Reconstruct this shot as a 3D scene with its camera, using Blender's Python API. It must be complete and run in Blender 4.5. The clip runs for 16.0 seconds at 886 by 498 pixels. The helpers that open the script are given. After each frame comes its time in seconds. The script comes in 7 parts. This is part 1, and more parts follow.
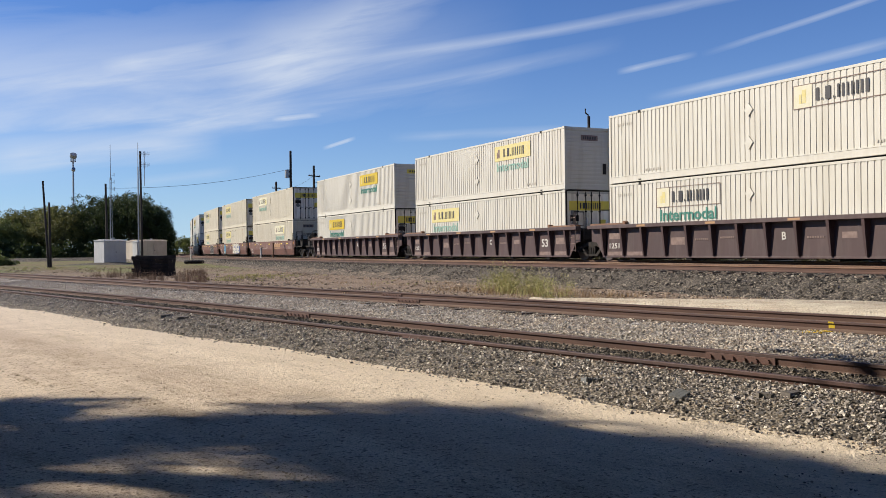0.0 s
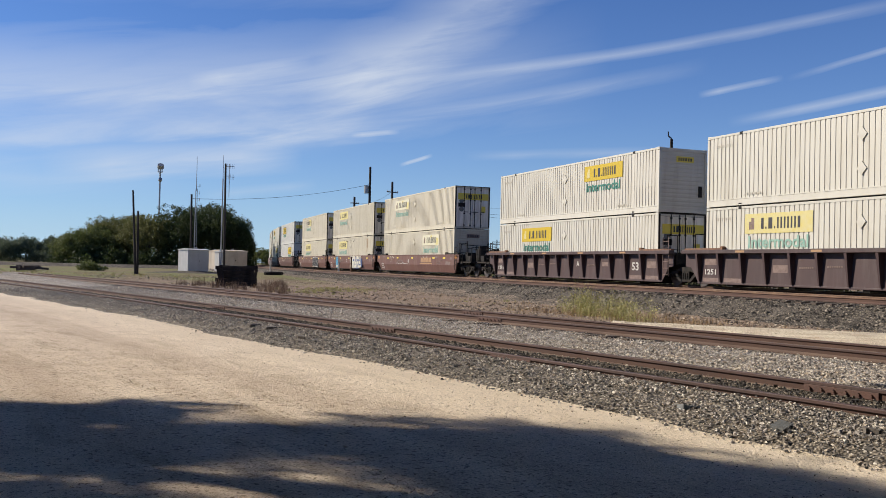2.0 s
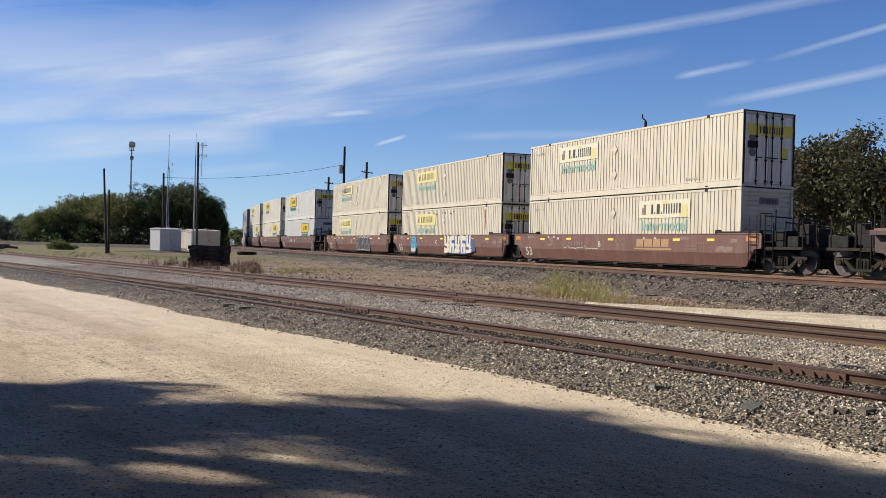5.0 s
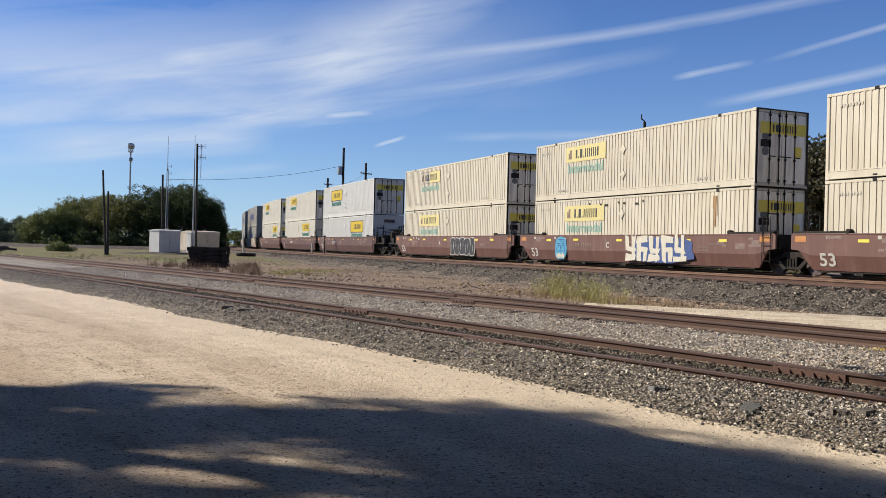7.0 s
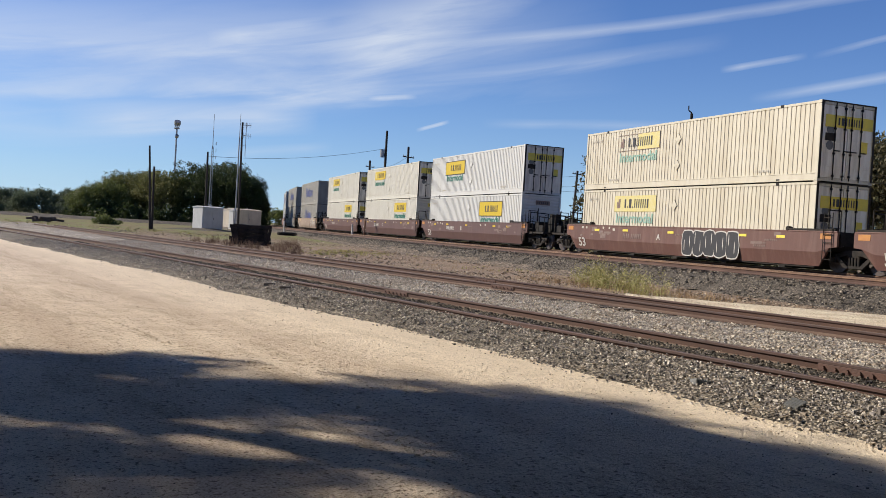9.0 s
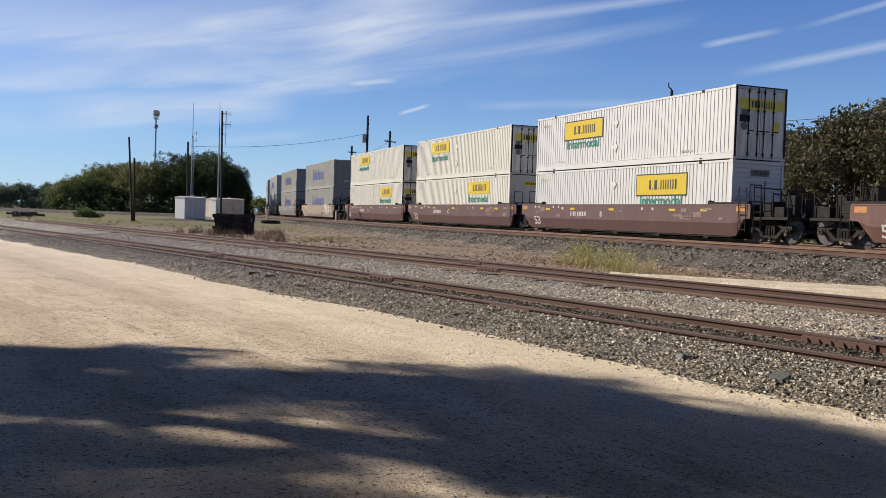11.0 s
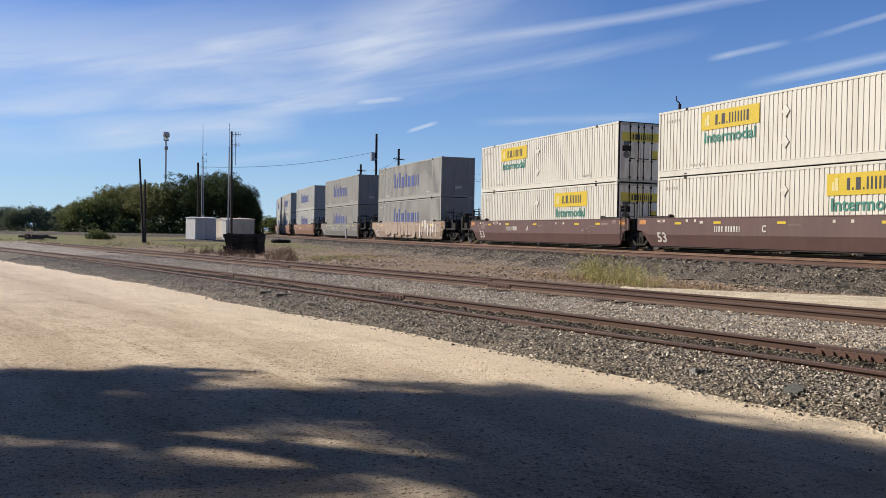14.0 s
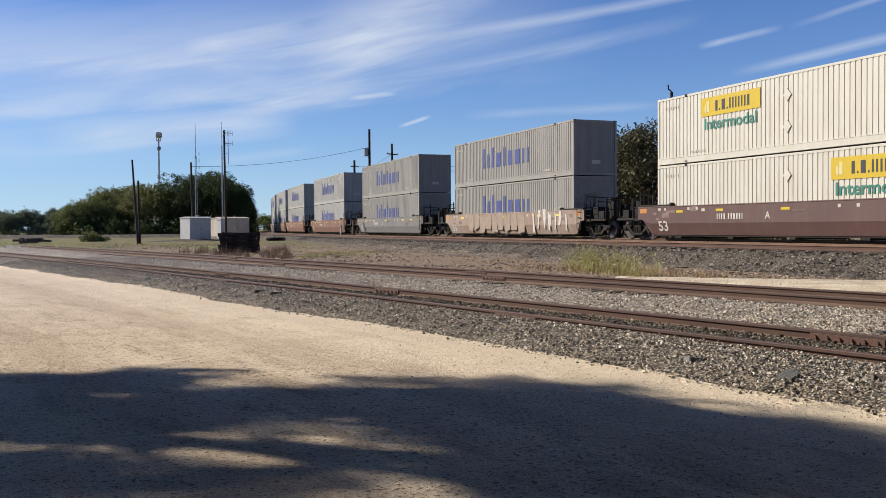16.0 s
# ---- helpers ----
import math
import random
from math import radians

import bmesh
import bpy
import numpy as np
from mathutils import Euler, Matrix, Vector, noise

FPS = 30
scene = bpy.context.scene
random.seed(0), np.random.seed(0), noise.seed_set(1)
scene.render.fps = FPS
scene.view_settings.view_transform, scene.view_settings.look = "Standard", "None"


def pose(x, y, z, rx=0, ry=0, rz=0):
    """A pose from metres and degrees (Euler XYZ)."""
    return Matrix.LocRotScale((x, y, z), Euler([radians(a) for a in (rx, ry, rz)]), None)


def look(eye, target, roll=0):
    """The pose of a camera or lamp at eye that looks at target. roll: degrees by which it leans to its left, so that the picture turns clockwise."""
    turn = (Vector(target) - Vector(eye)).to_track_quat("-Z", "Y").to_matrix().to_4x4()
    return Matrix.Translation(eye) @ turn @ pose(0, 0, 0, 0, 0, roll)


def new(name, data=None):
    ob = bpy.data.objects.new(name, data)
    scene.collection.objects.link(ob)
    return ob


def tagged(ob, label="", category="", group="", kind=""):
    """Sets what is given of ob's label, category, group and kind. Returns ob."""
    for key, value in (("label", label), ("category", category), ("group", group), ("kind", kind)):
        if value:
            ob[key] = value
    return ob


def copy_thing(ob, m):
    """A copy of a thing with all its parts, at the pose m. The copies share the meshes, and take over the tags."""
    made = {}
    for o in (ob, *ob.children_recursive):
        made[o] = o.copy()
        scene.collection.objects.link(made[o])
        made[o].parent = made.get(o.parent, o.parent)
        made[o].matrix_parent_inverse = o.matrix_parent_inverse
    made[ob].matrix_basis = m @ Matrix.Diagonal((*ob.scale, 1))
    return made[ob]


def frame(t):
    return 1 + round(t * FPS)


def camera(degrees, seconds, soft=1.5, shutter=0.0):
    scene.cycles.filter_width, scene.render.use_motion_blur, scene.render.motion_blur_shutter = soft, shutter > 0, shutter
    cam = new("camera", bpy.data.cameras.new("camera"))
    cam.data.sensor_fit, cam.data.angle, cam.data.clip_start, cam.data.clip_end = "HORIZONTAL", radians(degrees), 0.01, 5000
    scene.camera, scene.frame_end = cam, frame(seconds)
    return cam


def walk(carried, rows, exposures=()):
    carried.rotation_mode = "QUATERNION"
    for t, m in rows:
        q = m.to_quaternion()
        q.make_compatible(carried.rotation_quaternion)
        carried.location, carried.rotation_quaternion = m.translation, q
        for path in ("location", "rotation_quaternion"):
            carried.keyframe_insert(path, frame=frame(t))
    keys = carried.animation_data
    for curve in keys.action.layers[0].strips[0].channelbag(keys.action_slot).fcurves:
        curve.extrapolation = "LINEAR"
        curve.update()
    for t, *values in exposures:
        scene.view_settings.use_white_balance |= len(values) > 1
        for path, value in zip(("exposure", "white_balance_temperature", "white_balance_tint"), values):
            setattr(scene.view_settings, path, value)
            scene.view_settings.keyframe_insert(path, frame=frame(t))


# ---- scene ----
# Freight yard. z = 0 is the dirt lane, y runs along the main line into the distance, x towards it.
cam = camera(51.72, 16.0, soft=0.85)
walk(cam, [
    (0.0, pose(0.264, -0.062, 1.478, 89.96, 0.64, -28.46)),
    (0.5, pose(0.124, -0.082, 1.468, 89.97, 1.52, -31.32)),
    (1.0, pose(0.057, -0.041, 1.469, 90.32, 1.27, -30.09)),
    (1.5, pose(-0.004, -0.043, 1.482, 91.37, -0.01, -26.64)),
    (2.0, pose(-0.009, -0.024, 1.482, 91.09, -1.27, -23.89)),
    (2.5, pose(0.003, 0.007, 1.482, 90.64, -1.85, -23.07)),
    (3.0, pose(-0.004, -0.007, 1.482, 90.25, -1.71, -23.09)),
    (3.5, pose(-0.001, -0.004, 1.474, 89.79, -1.42, -23.66)),
    (4.0, pose(-0.003, -0.014, 1.480, 89.97, -1.41, -24.52)),
    (6.5, pose(-0.004, -0.015, 1.486, 89.78, -1.58, -25.81)),
    (7.0, pose(0.009, -0.003, 1.489, 89.98, -1.42, -25.54)),
    (7.5, pose(-0.025, -0.028, 1.480, 89.77, -1.42, -25.15)),
    (8.0, pose(-0.016, 0.006, 1.473, 89.62, -1.90, -24.56)),
    (8.5, pose(-0.026, 0.010, 1.468, 89.54, -2.74, -23.96)),
    (9.0, pose(-0.039, 0.033, 1.459, 88.98, -3.42, -23.09)),
    (11.5, pose(-0.035, 0.025, 1.459, 87.90, -1.42, -24.03)),
    (12.0, pose(-0.029, 0.040, 1.455, 87.95, -1.22, -23.67)),
    (12.5, pose(-0.018, 0.060, 1.457, 88.43, -1.02, -23.69)),
    (13.0, pose(0.005, 0.081, 1.450, 88.47, -1.03, -23.82)),
    (13.5, pose(-0.094, 0.002, 1.468, 88.75, -1.66, -23.45)),
    (14.0, pose(-0.049, 0.020, 1.467, 89.02, -0.96, -23.48)),
    (14.5, pose(-0.064, -0.012, 1.476, 88.52, -0.20, -24.54)),
    (15.0, pose(-0.024, 0.015, 1.464, 87.85, 0.07, -24.53)),
    (15.5, pose(-0.009, 0.018, 1.456, 87.85, 0.25, -24.22)),
    (16.0, pose(0.004, 0.023, 1.467, 88.64, 0.41, -23.76)),
], exposures=((0.0, 0.49), (0.5, 0.34), (1.0, 0.39), (2.0, 0.40), (3.0, 0.45), (4.0, 0.48), (16.0, 0.48)))

import itertools

# ---- world and light ----
SUN_AZ, SUN_EL = -52.0, 33.0      # degrees: clockwise from +y, above the horizon
world = bpy.data.worlds.new("sky")
scene.world = world
world.use_nodes = True
WN, WL = world.node_tree.nodes, world.node_tree.links
WN.clear()


def wmath(op, a, b=None, c=None, clamp=False):
    n = WN.new("ShaderNodeMath")
    n.operation, n.use_clamp = op, clamp
    for i, v in enumerate((a, b, c)):
        if v is None:
            continue
        if isinstance(v, (int, float)):
            n.inputs[i].default_value = v
        else:
            WL.new(v, n.inputs[i])
    return n.outputs[0]


def build_sky():
    """Nishita daylight with streaks of thin high cloud, laid out in azimuth and height (degrees)."""
    sky = WN.new("ShaderNodeTexSky")
    sky.sky_type, sky.sun_disc = "NISHITA", False
    sky.sun_elevation, sky.sun_rotation = radians(SUN_EL), radians(SUN_AZ)
    sky.air_density, sky.dust_density, sky.ozone_density = 1.0, 0.0, 4.0
    tc = WN.new("ShaderNodeTexCoord")
    sep = WN.new("ShaderNodeSeparateXYZ")
    WL.new(tc.outputs["Generated"], sep.inputs[0])
    az = wmath("MULTIPLY", wmath("ARCTAN2", sep.outputs[0], sep.outputs[1]), 57.29578)
    el = wmath("MULTIPLY", wmath("ARCSINE", sep.outputs[2]), 57.29578)
    # wisps: noise drawn out along the wind
    comb = WN.new("ShaderNodeCombineXYZ")
    WL.new(wmath("ADD", wmath("MULTIPLY", az, 0.055), wmath("MULTIPLY", el, 0.012)), comb.inputs[0])
    WL.new(wmath("SUBTRACT", wmath("MULTIPLY", el, 0.42), wmath("MULTIPLY", az, 0.075)), comb.inputs[1])
    wisp = WN.new("ShaderNodeTexNoise")
    wisp.inputs["Scale"].default_value, wisp.inputs["Detail"].default_value = 1.6, 7.0
    wisp.inputs["Roughness"].default_value, wisp.inputs["Distortion"].default_value = 0.58, 0.5
    WL.new(comb.outputs[0], wisp.inputs["Vector"])
    fine = wmath("MULTIPLY_ADD", wisp.outputs["Fac"], 2.6, -0.75, clamp=True)
    fray = wmath("MULTIPLY", wmath("SUBTRACT", wisp.outputs["Fac"], 0.5), 1.6)
    total = None
    # az, el of both ends, half-width, strength, edge softness
    streaks = (
        (-30.0, 7.4, 34.0, 12.6, 3.6, 0.62, 0.8), (-12.0, 5.6, 20.0, 8.9, 1.8, 0.36, 1.0),
        (15.0, 9.6, 31.0, 19.5, 2.8, 0.50, 1.0), (-10.0, 16.5, 40.0, 19.5, 2.6, 0.20, 0.9), (8.0, 10.7, 15.5, 12.3, 0.55, 0.45, 0.8),
        (20.0, 11.35, 54.0, 15.6, 0.42, 0.38, 0.9), (10.0, 7.1, 40.0, 12.4, 0.6, 0.35, 0.9),
        (39.3, 10.6, 44.2, 11.4, 0.22, 0.60, 0.7), (41.0, 8.9, 57.0, 11.6, 0.36, 0.52, 0.9),
        (44.3, 11.3, 56.0, 14.2, 0.22, 0.42, 0.7), (21.0, 6.25, 23.1, 6.95, 0.13, 0.6, 0.5),
        (17.9, 8.0, 21.0, 8.35, 0.17, 0.5, 0.6), (25.0, 6.95, 38.0, 7.35, 0.35, 0.25, 0.9),
        (0.0, 5.2, 15.0, 6.6, 1.1, 0.72, 0.9), (-30.0, 4.5, 9.0, 4.6, 1.2, 0.25, 1.0),
        (9.0, 3.9, 16.0, 4.9, 0.4, 0.3, 0.9),
    )
    for a0, e0, a1, e1, wide, power, soft in streaks:
        dx, dy = a1 - a0, e1 - e0
        long = math.hypot(dx, dy)
        ux, uy = dx / long, dy / long
        pa, pe = wmath("SUBTRACT", az, a0), wmath("SUBTRACT", el, e0)
        along = wmath("DIVIDE", wmath("ADD", wmath("MULTIPLY", pa, ux), wmath("MULTIPLY", pe, uy)), long)
        off = wmath("SUBTRACT", wmath("MULTIPLY", pe, ux), wmath("MULTIPLY", pa, uy))
        off = wmath("ABSOLUTE", wmath("MULTIPLY_ADD", fray, wide * 0.6, off))
        body = wmath("SUBTRACT", 1.0, wmath("DIVIDE", off, wide), clamp=True)
        body = wmath("POWER", body, soft)
        tip = wmath("MULTIPLY", wmath("MULTIPLY", along, 4.0, clamp=True), wmath("MULTIPLY", wmath("SUBTRACT", 1.0, along), 4.0, clamp=True))
        m = wmath("MULTIPLY", wmath("MULTIPLY", body, tip), power)
        m = wmath("MULTIPLY", m, wmath("MULTIPLY_ADD", fine, 0.62, 0.42))
        total = m if total is None else wmath("ADD", total, m)
    haze = wmath("MULTIPLY", wmath("POWER", 2.718, wmath("MULTIPLY", wmath("MAXIMUM", el, 0.0), -0.20)), 0.76)
    total = wmath("MINIMUM", total, 0.85)
    white = WN.new("ShaderNodeMixRGB")
    WL.new(total, white.inputs[0])
    tint = WN.new("ShaderNodeMixRGB")
    tint.blend_type = "MULTIPLY"
    tint.inputs[0].default_value = 1.0
    tint.inputs[2].default_value = (*SKY_TINT, 1)
    WL.new(sky.outputs[0], tint.inputs[1])
    low = WN.new("ShaderNodeMixRGB")
    low.inputs[2].default_value = (*HAZE, 1)
    WL.new(haze, low.inputs[0])
    WL.new(tint.outputs[0], low.inputs[1])
    WL.new(low.outputs[0], white.inputs[1])
    white.inputs[2].default_value = (*CLOUD, 1)
    back = WN.new("ShaderNodeBackground")
    back.inputs[1].default_value = SKY_POWER
    out = WN.new("ShaderNodeOutputWorld")
    WL.new(white.outputs[0], back.inputs[0])
    WL.new(back.outputs[0], out.inputs[0])


SKY_POWER, SKY_TINT, CLOUD, HAZE = 0.0775, (0.465, 0.65, 1.02), (6.4, 7.0, 8.0), (4.9, 6.9, 8.7)
build_sky()
sun_data = bpy.data.lights.new("sun", "SUN")
sun_data.energy, sun_data.angle, sun_data.color = 5.0, radians(0.6), (1.0, 0.918, 0.785)
sun = new("sun", sun_data)
SUN_DIR = Vector((math.sin(radians(SUN_AZ)) * math.cos(radians(SUN_EL)), math.cos(radians(SUN_AZ)) * math.cos(radians(SUN_EL)), math.sin(radians(SUN_EL))))
sun.matrix_world = look(SUN_DIR * 60, (0, 0, 0))

# ---- materials ----
MATS = {}


def mat(name, colour, rough=0.7, metal=0.0, second=None, scale=6.0, mix=0.5, bump=0.2, grain=60.0, dirt=None, dirt_amount=0.0, stretch=(1, 1, 1),
        vary=0.0, spec=0.5, coords="Object"):
    """A surface with variation at two scales: broad patches (scale), fine grain (grain), streaks of dirt, and a shift from object to object."""
    if name in MATS:
        return MATS[name]
    m = bpy.data.materials.new(name)
    m.use_nodes = True
    n, l = m.node_tree.nodes, m.node_tree.links
    b = n["Principled BSDF"]
    tc = n.new("ShaderNodeTexCoord")
    mp = n.new("ShaderNodeMapping")
    mp.inputs["Scale"].default_value = stretch
    if coords == "World":
        geo = n.new("ShaderNodeNewGeometry")
        l.new(geo.outputs["Position"], mp.inputs["Vector"])
    else:
        l.new(tc.outputs["Object"], mp.inputs["Vector"])
    broad = n.new("ShaderNodeTexNoise")
    broad.inputs["Scale"].default_value, broad.inputs["Detail"].default_value = scale, 6.0
    l.new(mp.outputs[0], broad.inputs["Vector"])
    tiny = n.new("ShaderNodeTexNoise")
    tiny.inputs["Scale"].default_value, tiny.inputs["Detail"].default_value = grain, 4.0
    l.new(mp.outputs[0], tiny.inputs["Vector"])
    second = second or tuple(c * 0.75 for c in colour)
    ramp = n.new("ShaderNodeMapRange")
    ramp.inputs["From Min"].default_value, ramp.inputs["From Max"].default_value = 0.5 - 0.25 * mix, 0.5 + 0.35 * mix + 0.05
    l.new(broad.outputs["Fac"], ramp.inputs["Value"])
    mx = n.new("ShaderNodeMixRGB")
    mx.inputs[1].default_value, mx.inputs[2].default_value = (*colour, 1), (*second, 1)
    l.new(ramp.outputs[0], mx.inputs[0])
    g = n.new("ShaderNodeMixRGB")
    g.blend_type = "OVERLAY"
    g.inputs[0].default_value = 0.35
    l.new(mx.outputs[0], g.inputs[1])
    l.new(tiny.outputs["Fac"], g.inputs[2])
    col = g.outputs[0]
    if dirt:
        streak = n.new("ShaderNodeMapping")
        streak.inputs["Scale"].default_value = (2.2, 2.2, 0.28)
        l.new(tc.outputs["Object"], streak.inputs["Vector"])
        dn = n.new("ShaderNodeTexNoise")
        dn.inputs["Scale"].default_value, dn.inputs["Detail"].default_value, dn.inputs["Roughness"].default_value = 1.3, 8.0, 0.65
        l.new(streak.outputs[0], dn.inputs["Vector"])
        dr = n.new("ShaderNodeMapRange")
        dr.inputs["From Min"].default_value, dr.inputs["From Max"].default_value = 0.48, 0.78
        dr.inputs["To Max"].default_value = dirt_amount
        l.new(dn.outputs["Fac"], dr.inputs["Value"])
        dm = n.new("ShaderNodeMixRGB")
        dm.inputs[2].default_value = (*dirt, 1)
        l.new(dr.outputs[0], dm.inputs[0])
        l.new(col, dm.inputs[1])
        col = dm.outputs[0]
    if vary:
        info = n.new("ShaderNodeObjectInfo")
        hsv = n.new("ShaderNodeHueSaturation")
        vr = n.new("ShaderNodeMapRange")
        vr.inputs["To Min"].default_value, vr.inputs["To Max"].default_value = 1 - vary, 1 + vary
        l.new(info.outputs["Random"], vr.inputs["Value"])
        l.new(vr.outputs[0], hsv.inputs["Value"])
        l.new(col, hsv.inputs["Color"])
        col = hsv.outputs[0]
    l.new(col, b.inputs["Base Color"])
    b.inputs["Metallic"].default_value = metal
    b.inputs["Specular IOR Level"].default_value = spec
    rr = n.new("ShaderNodeMapRange")
    rr.inputs["To Min"].default_value, rr.inputs["To Max"].default_value = max(0.05, rough - 0.12), min(1, rough + 0.12)
    l.new(tiny.outputs["Fac"], rr.inputs["Value"])
    l.new(rr.outputs[0], b.inputs["Roughness"])
    if bump:
        bp = n.new("ShaderNodeBump")
        bp.inputs["Strength"].default_value, bp.inputs["Distance"].default_value = bump, 0.02
        l.new(tiny.outputs["Fac"], bp.inputs["Height"])
        l.new(bp.outputs[0], b.inputs["Normal"])
    MATS[name] = m
    return m


def island_mat(name, colours, rough=0.9, spec=0.3, step="LINEAR"):
    """For heaps of loose pieces: each piece takes its own colour out of a ramp."""
    m = bpy.data.materials.new(name)
    m.use_nodes = True
    n, l = m.node_tree.nodes, m.node_tree.links
    b = n["Principled BSDF"]
    geo = n.new("ShaderNodeNewGeometry")
    ramp = n.new("ShaderNodeValToRGB")
    ramp.color_ramp.interpolation = step
    el = ramp.color_ramp.elements
    while len(el) < len(colours):
        el.new(0.5)
    for i, c in enumerate(colours):
        el[i].position, el[i].color = i / (len(colours) - 1), (*c, 1)
    l.new(geo.outputs["Random Per Island"], ramp.inputs[0])
    tex = n.new("ShaderNodeTexNoise")
    tex.inputs["Scale"].default_value = 40.0
    l.new(geo.outputs["Position"], tex.inputs["Vector"])
    mx = n.new("ShaderNodeMixRGB")
    mx.blend_type, mx.inputs[0].default_value = "OVERLAY", 0.4
    l.new(ramp.outputs[0], mx.inputs[1])
    l.new(tex.outputs["Fac"], mx.inputs[2])
    l.new(mx.outputs[0], b.inputs["Base Color"])
    b.inputs["Roughness"].default_value, b.inputs["Specular IOR Level"].default_value = rough, spec
    return m


def gravel_mat(name, colours, cell, gap_shade=(0.03, 0.027, 0.025), dirt=None, patch=0.45):
    """Crushed stone seen from a little way off: cells of differing stone, shade between them painted as dark gaps, and
    relief.
    """
    m = bpy.data.materials.new(name)
    m.use_nodes = True
    n, l = m.node_tree.nodes, m.node_tree.links
    b = n["Principled BSDF"]
    geo = n.new("ShaderNodeNewGeometry")
    vor = n.new("ShaderNodeTexVoronoi")
    vor.inputs["Scale"].default_value = 1 / cell
    l.new(geo.outputs["Position"], vor.inputs["Vector"])
    hue = n.new("ShaderNodeSeparateColor")
    l.new(vor.outputs["Color"], hue.inputs[0])
    ramp = n.new("ShaderNodeValToRGB")
    el = ramp.color_ramp.elements
    while len(el) < len(colours):
        el.new(0.5)
    for i, c in enumerate(colours):
        el[i].position, el[i].color = i / (len(colours) - 1), (*c, 1)
    l.new(hue.outputs[0], ramp.inputs[0])
    gap = n.new("ShaderNodeMapRange")
    gap.inputs["From Min"].default_value, gap.inputs["From Max"].default_value = 0.38, 0.72
    gap.inputs["To Max"].default_value = 0.8
    l.new(vor.outputs["Distance"], gap.inputs["Value"])
    mx = n.new("ShaderNodeMixRGB")
    mx.inputs[2].default_value = (*gap_shade, 1)
    l.new(gap.outputs[0], mx.inputs[0])
    l.new(ramp.outputs[0], mx.inputs[1])
    broad = n.new("ShaderNodeTexNoise")
    broad.inputs["Scale"].default_value, broad.inputs["Detail"].default_value, broad.inputs["Roughness"].default_value = 1.3, 8.0, 0.7
    l.new(geo.outputs["Position"], broad.inputs["Vector"])
    ov = n.new("ShaderNodeMixRGB")
    ov.blend_type, ov.inputs[0].default_value = "OVERLAY", 0.95
    l.new(mx.outputs[0], ov.inputs[1])
    l.new(broad.outputs["Fac"], ov.inputs[2])
    col = ov.outputs[0]
    if dirt:
        soil = n.new("ShaderNodeTexNoise")
        soil.inputs["Scale"].default_value, soil.inputs["Detail"].default_value, soil.inputs["Roughness"].default_value = 0.9, 8.0, 0.72
        l.new(geo.outputs["Position"], soil.inputs["Vector"])
        cover = n.new("ShaderNodeMapRange")
        cover.inputs["From Min"].default_value, cover.inputs["From Max"].default_value = patch, patch + 0.16
        l.new(soil.outputs["Fac"], cover.inputs["Value"])
        over = n.new("ShaderNodeMixRGB")
        over.inputs[2].default_value = (*dirt, 1)
        l.new(cover.outputs[0], over.inputs[0])
        l.new(col, over.inputs[1])
        col = over.outputs[0]
    l.new(col, b.inputs["Base Color"])
    b.inputs["Roughness"].default_value, b.inputs["Specular IOR Level"].default_value = 0.95, 0.2
    bp = n.new("ShaderNodeBump")
    bp.invert = True
    bp.inputs["Strength"].default_value, bp.inputs["Distance"].default_value = 1.0, cell * 0.8
    l.new(vor.outputs["Distance"], bp.inputs["Height"])
    l.new(bp.outputs[0], b.inputs["Normal"])
    return m


def leaf_mat(name, colours):
    m = island_mat(name, colours, 0.6, 0.35)
    n, l = m.node_tree.nodes, m.node_tree.links
    b = n["Principled BSDF"]
    thin = n.new("ShaderNodeBsdfTranslucent")
    l.new(b.inputs["Base Color"].links[0].from_socket, thin.inputs["Color"])
    mix = n.new("ShaderNodeMixShader")
    mix.inputs[0].default_value = 0.35
    l.new(b.outputs[0], mix.inputs[1])
    l.new(thin.outputs[0], mix.inputs[2])
    l.new(mix.outputs[0], n["Material Output"].inputs["Surface"])
    return m


CREAM = mat("cream_paint", (0.524, 0.481, 0.383), 0.55, second=(0.479, 0.430, 0.321), scale=0.9, mix=0.9, bump=0.05, dirt=(0.27, 0.211, 0.135), dirt_amount=0.5, vary=0.05)
IVORY = mat("ivory_paint", (0.524, 0.501, 0.436), 0.55, second=(0.485, 0.459, 0.387), scale=0.9, mix=0.9, bump=0.05, dirt=(0.324, 0.274, 0.194), dirt_amount=0.45, vary=0.04)
WHITE = mat("white_paint", (0.524, 0.518, 0.491), 0.5, second=(0.479, 0.469, 0.439), scale=0.8, mix=0.9, bump=0.04, dirt=(0.302, 0.266, 0.216), dirt_amount=0.28, vary=0.03)
GREYBOX = mat("grey_paint", (0.265, 0.25, 0.22), 0.55, second=(0.215, 0.203, 0.18), scale=0.8, mix=0.9, bump=0.05, dirt=(0.122, 0.108, 0.0936), dirt_amount=0.4, vary=0.05)
DOORM = mat("door_paint", (0.80, 0.76, 0.665), 0.55, second=(0.68, 0.62, 0.50), scale=1.3, mix=1.0, bump=0.05, dirt=(0.20, 0.13, 0.075), dirt_amount=0.7, vary=0.1)
DOOR_YELLOW = mat("weathered_door_panel", (0.74, 0.58, 0.05), 0.6, second=(0.58, 0.47, 0.10), scale=3, mix=0.9, bump=0.02)
FADED_ORANGE = mat("faded_orange_decal", (0.36, 0.215, 0.10), 0.65, second=(0.26, 0.14, 0.075), scale=4, mix=0.9, bump=0.02)
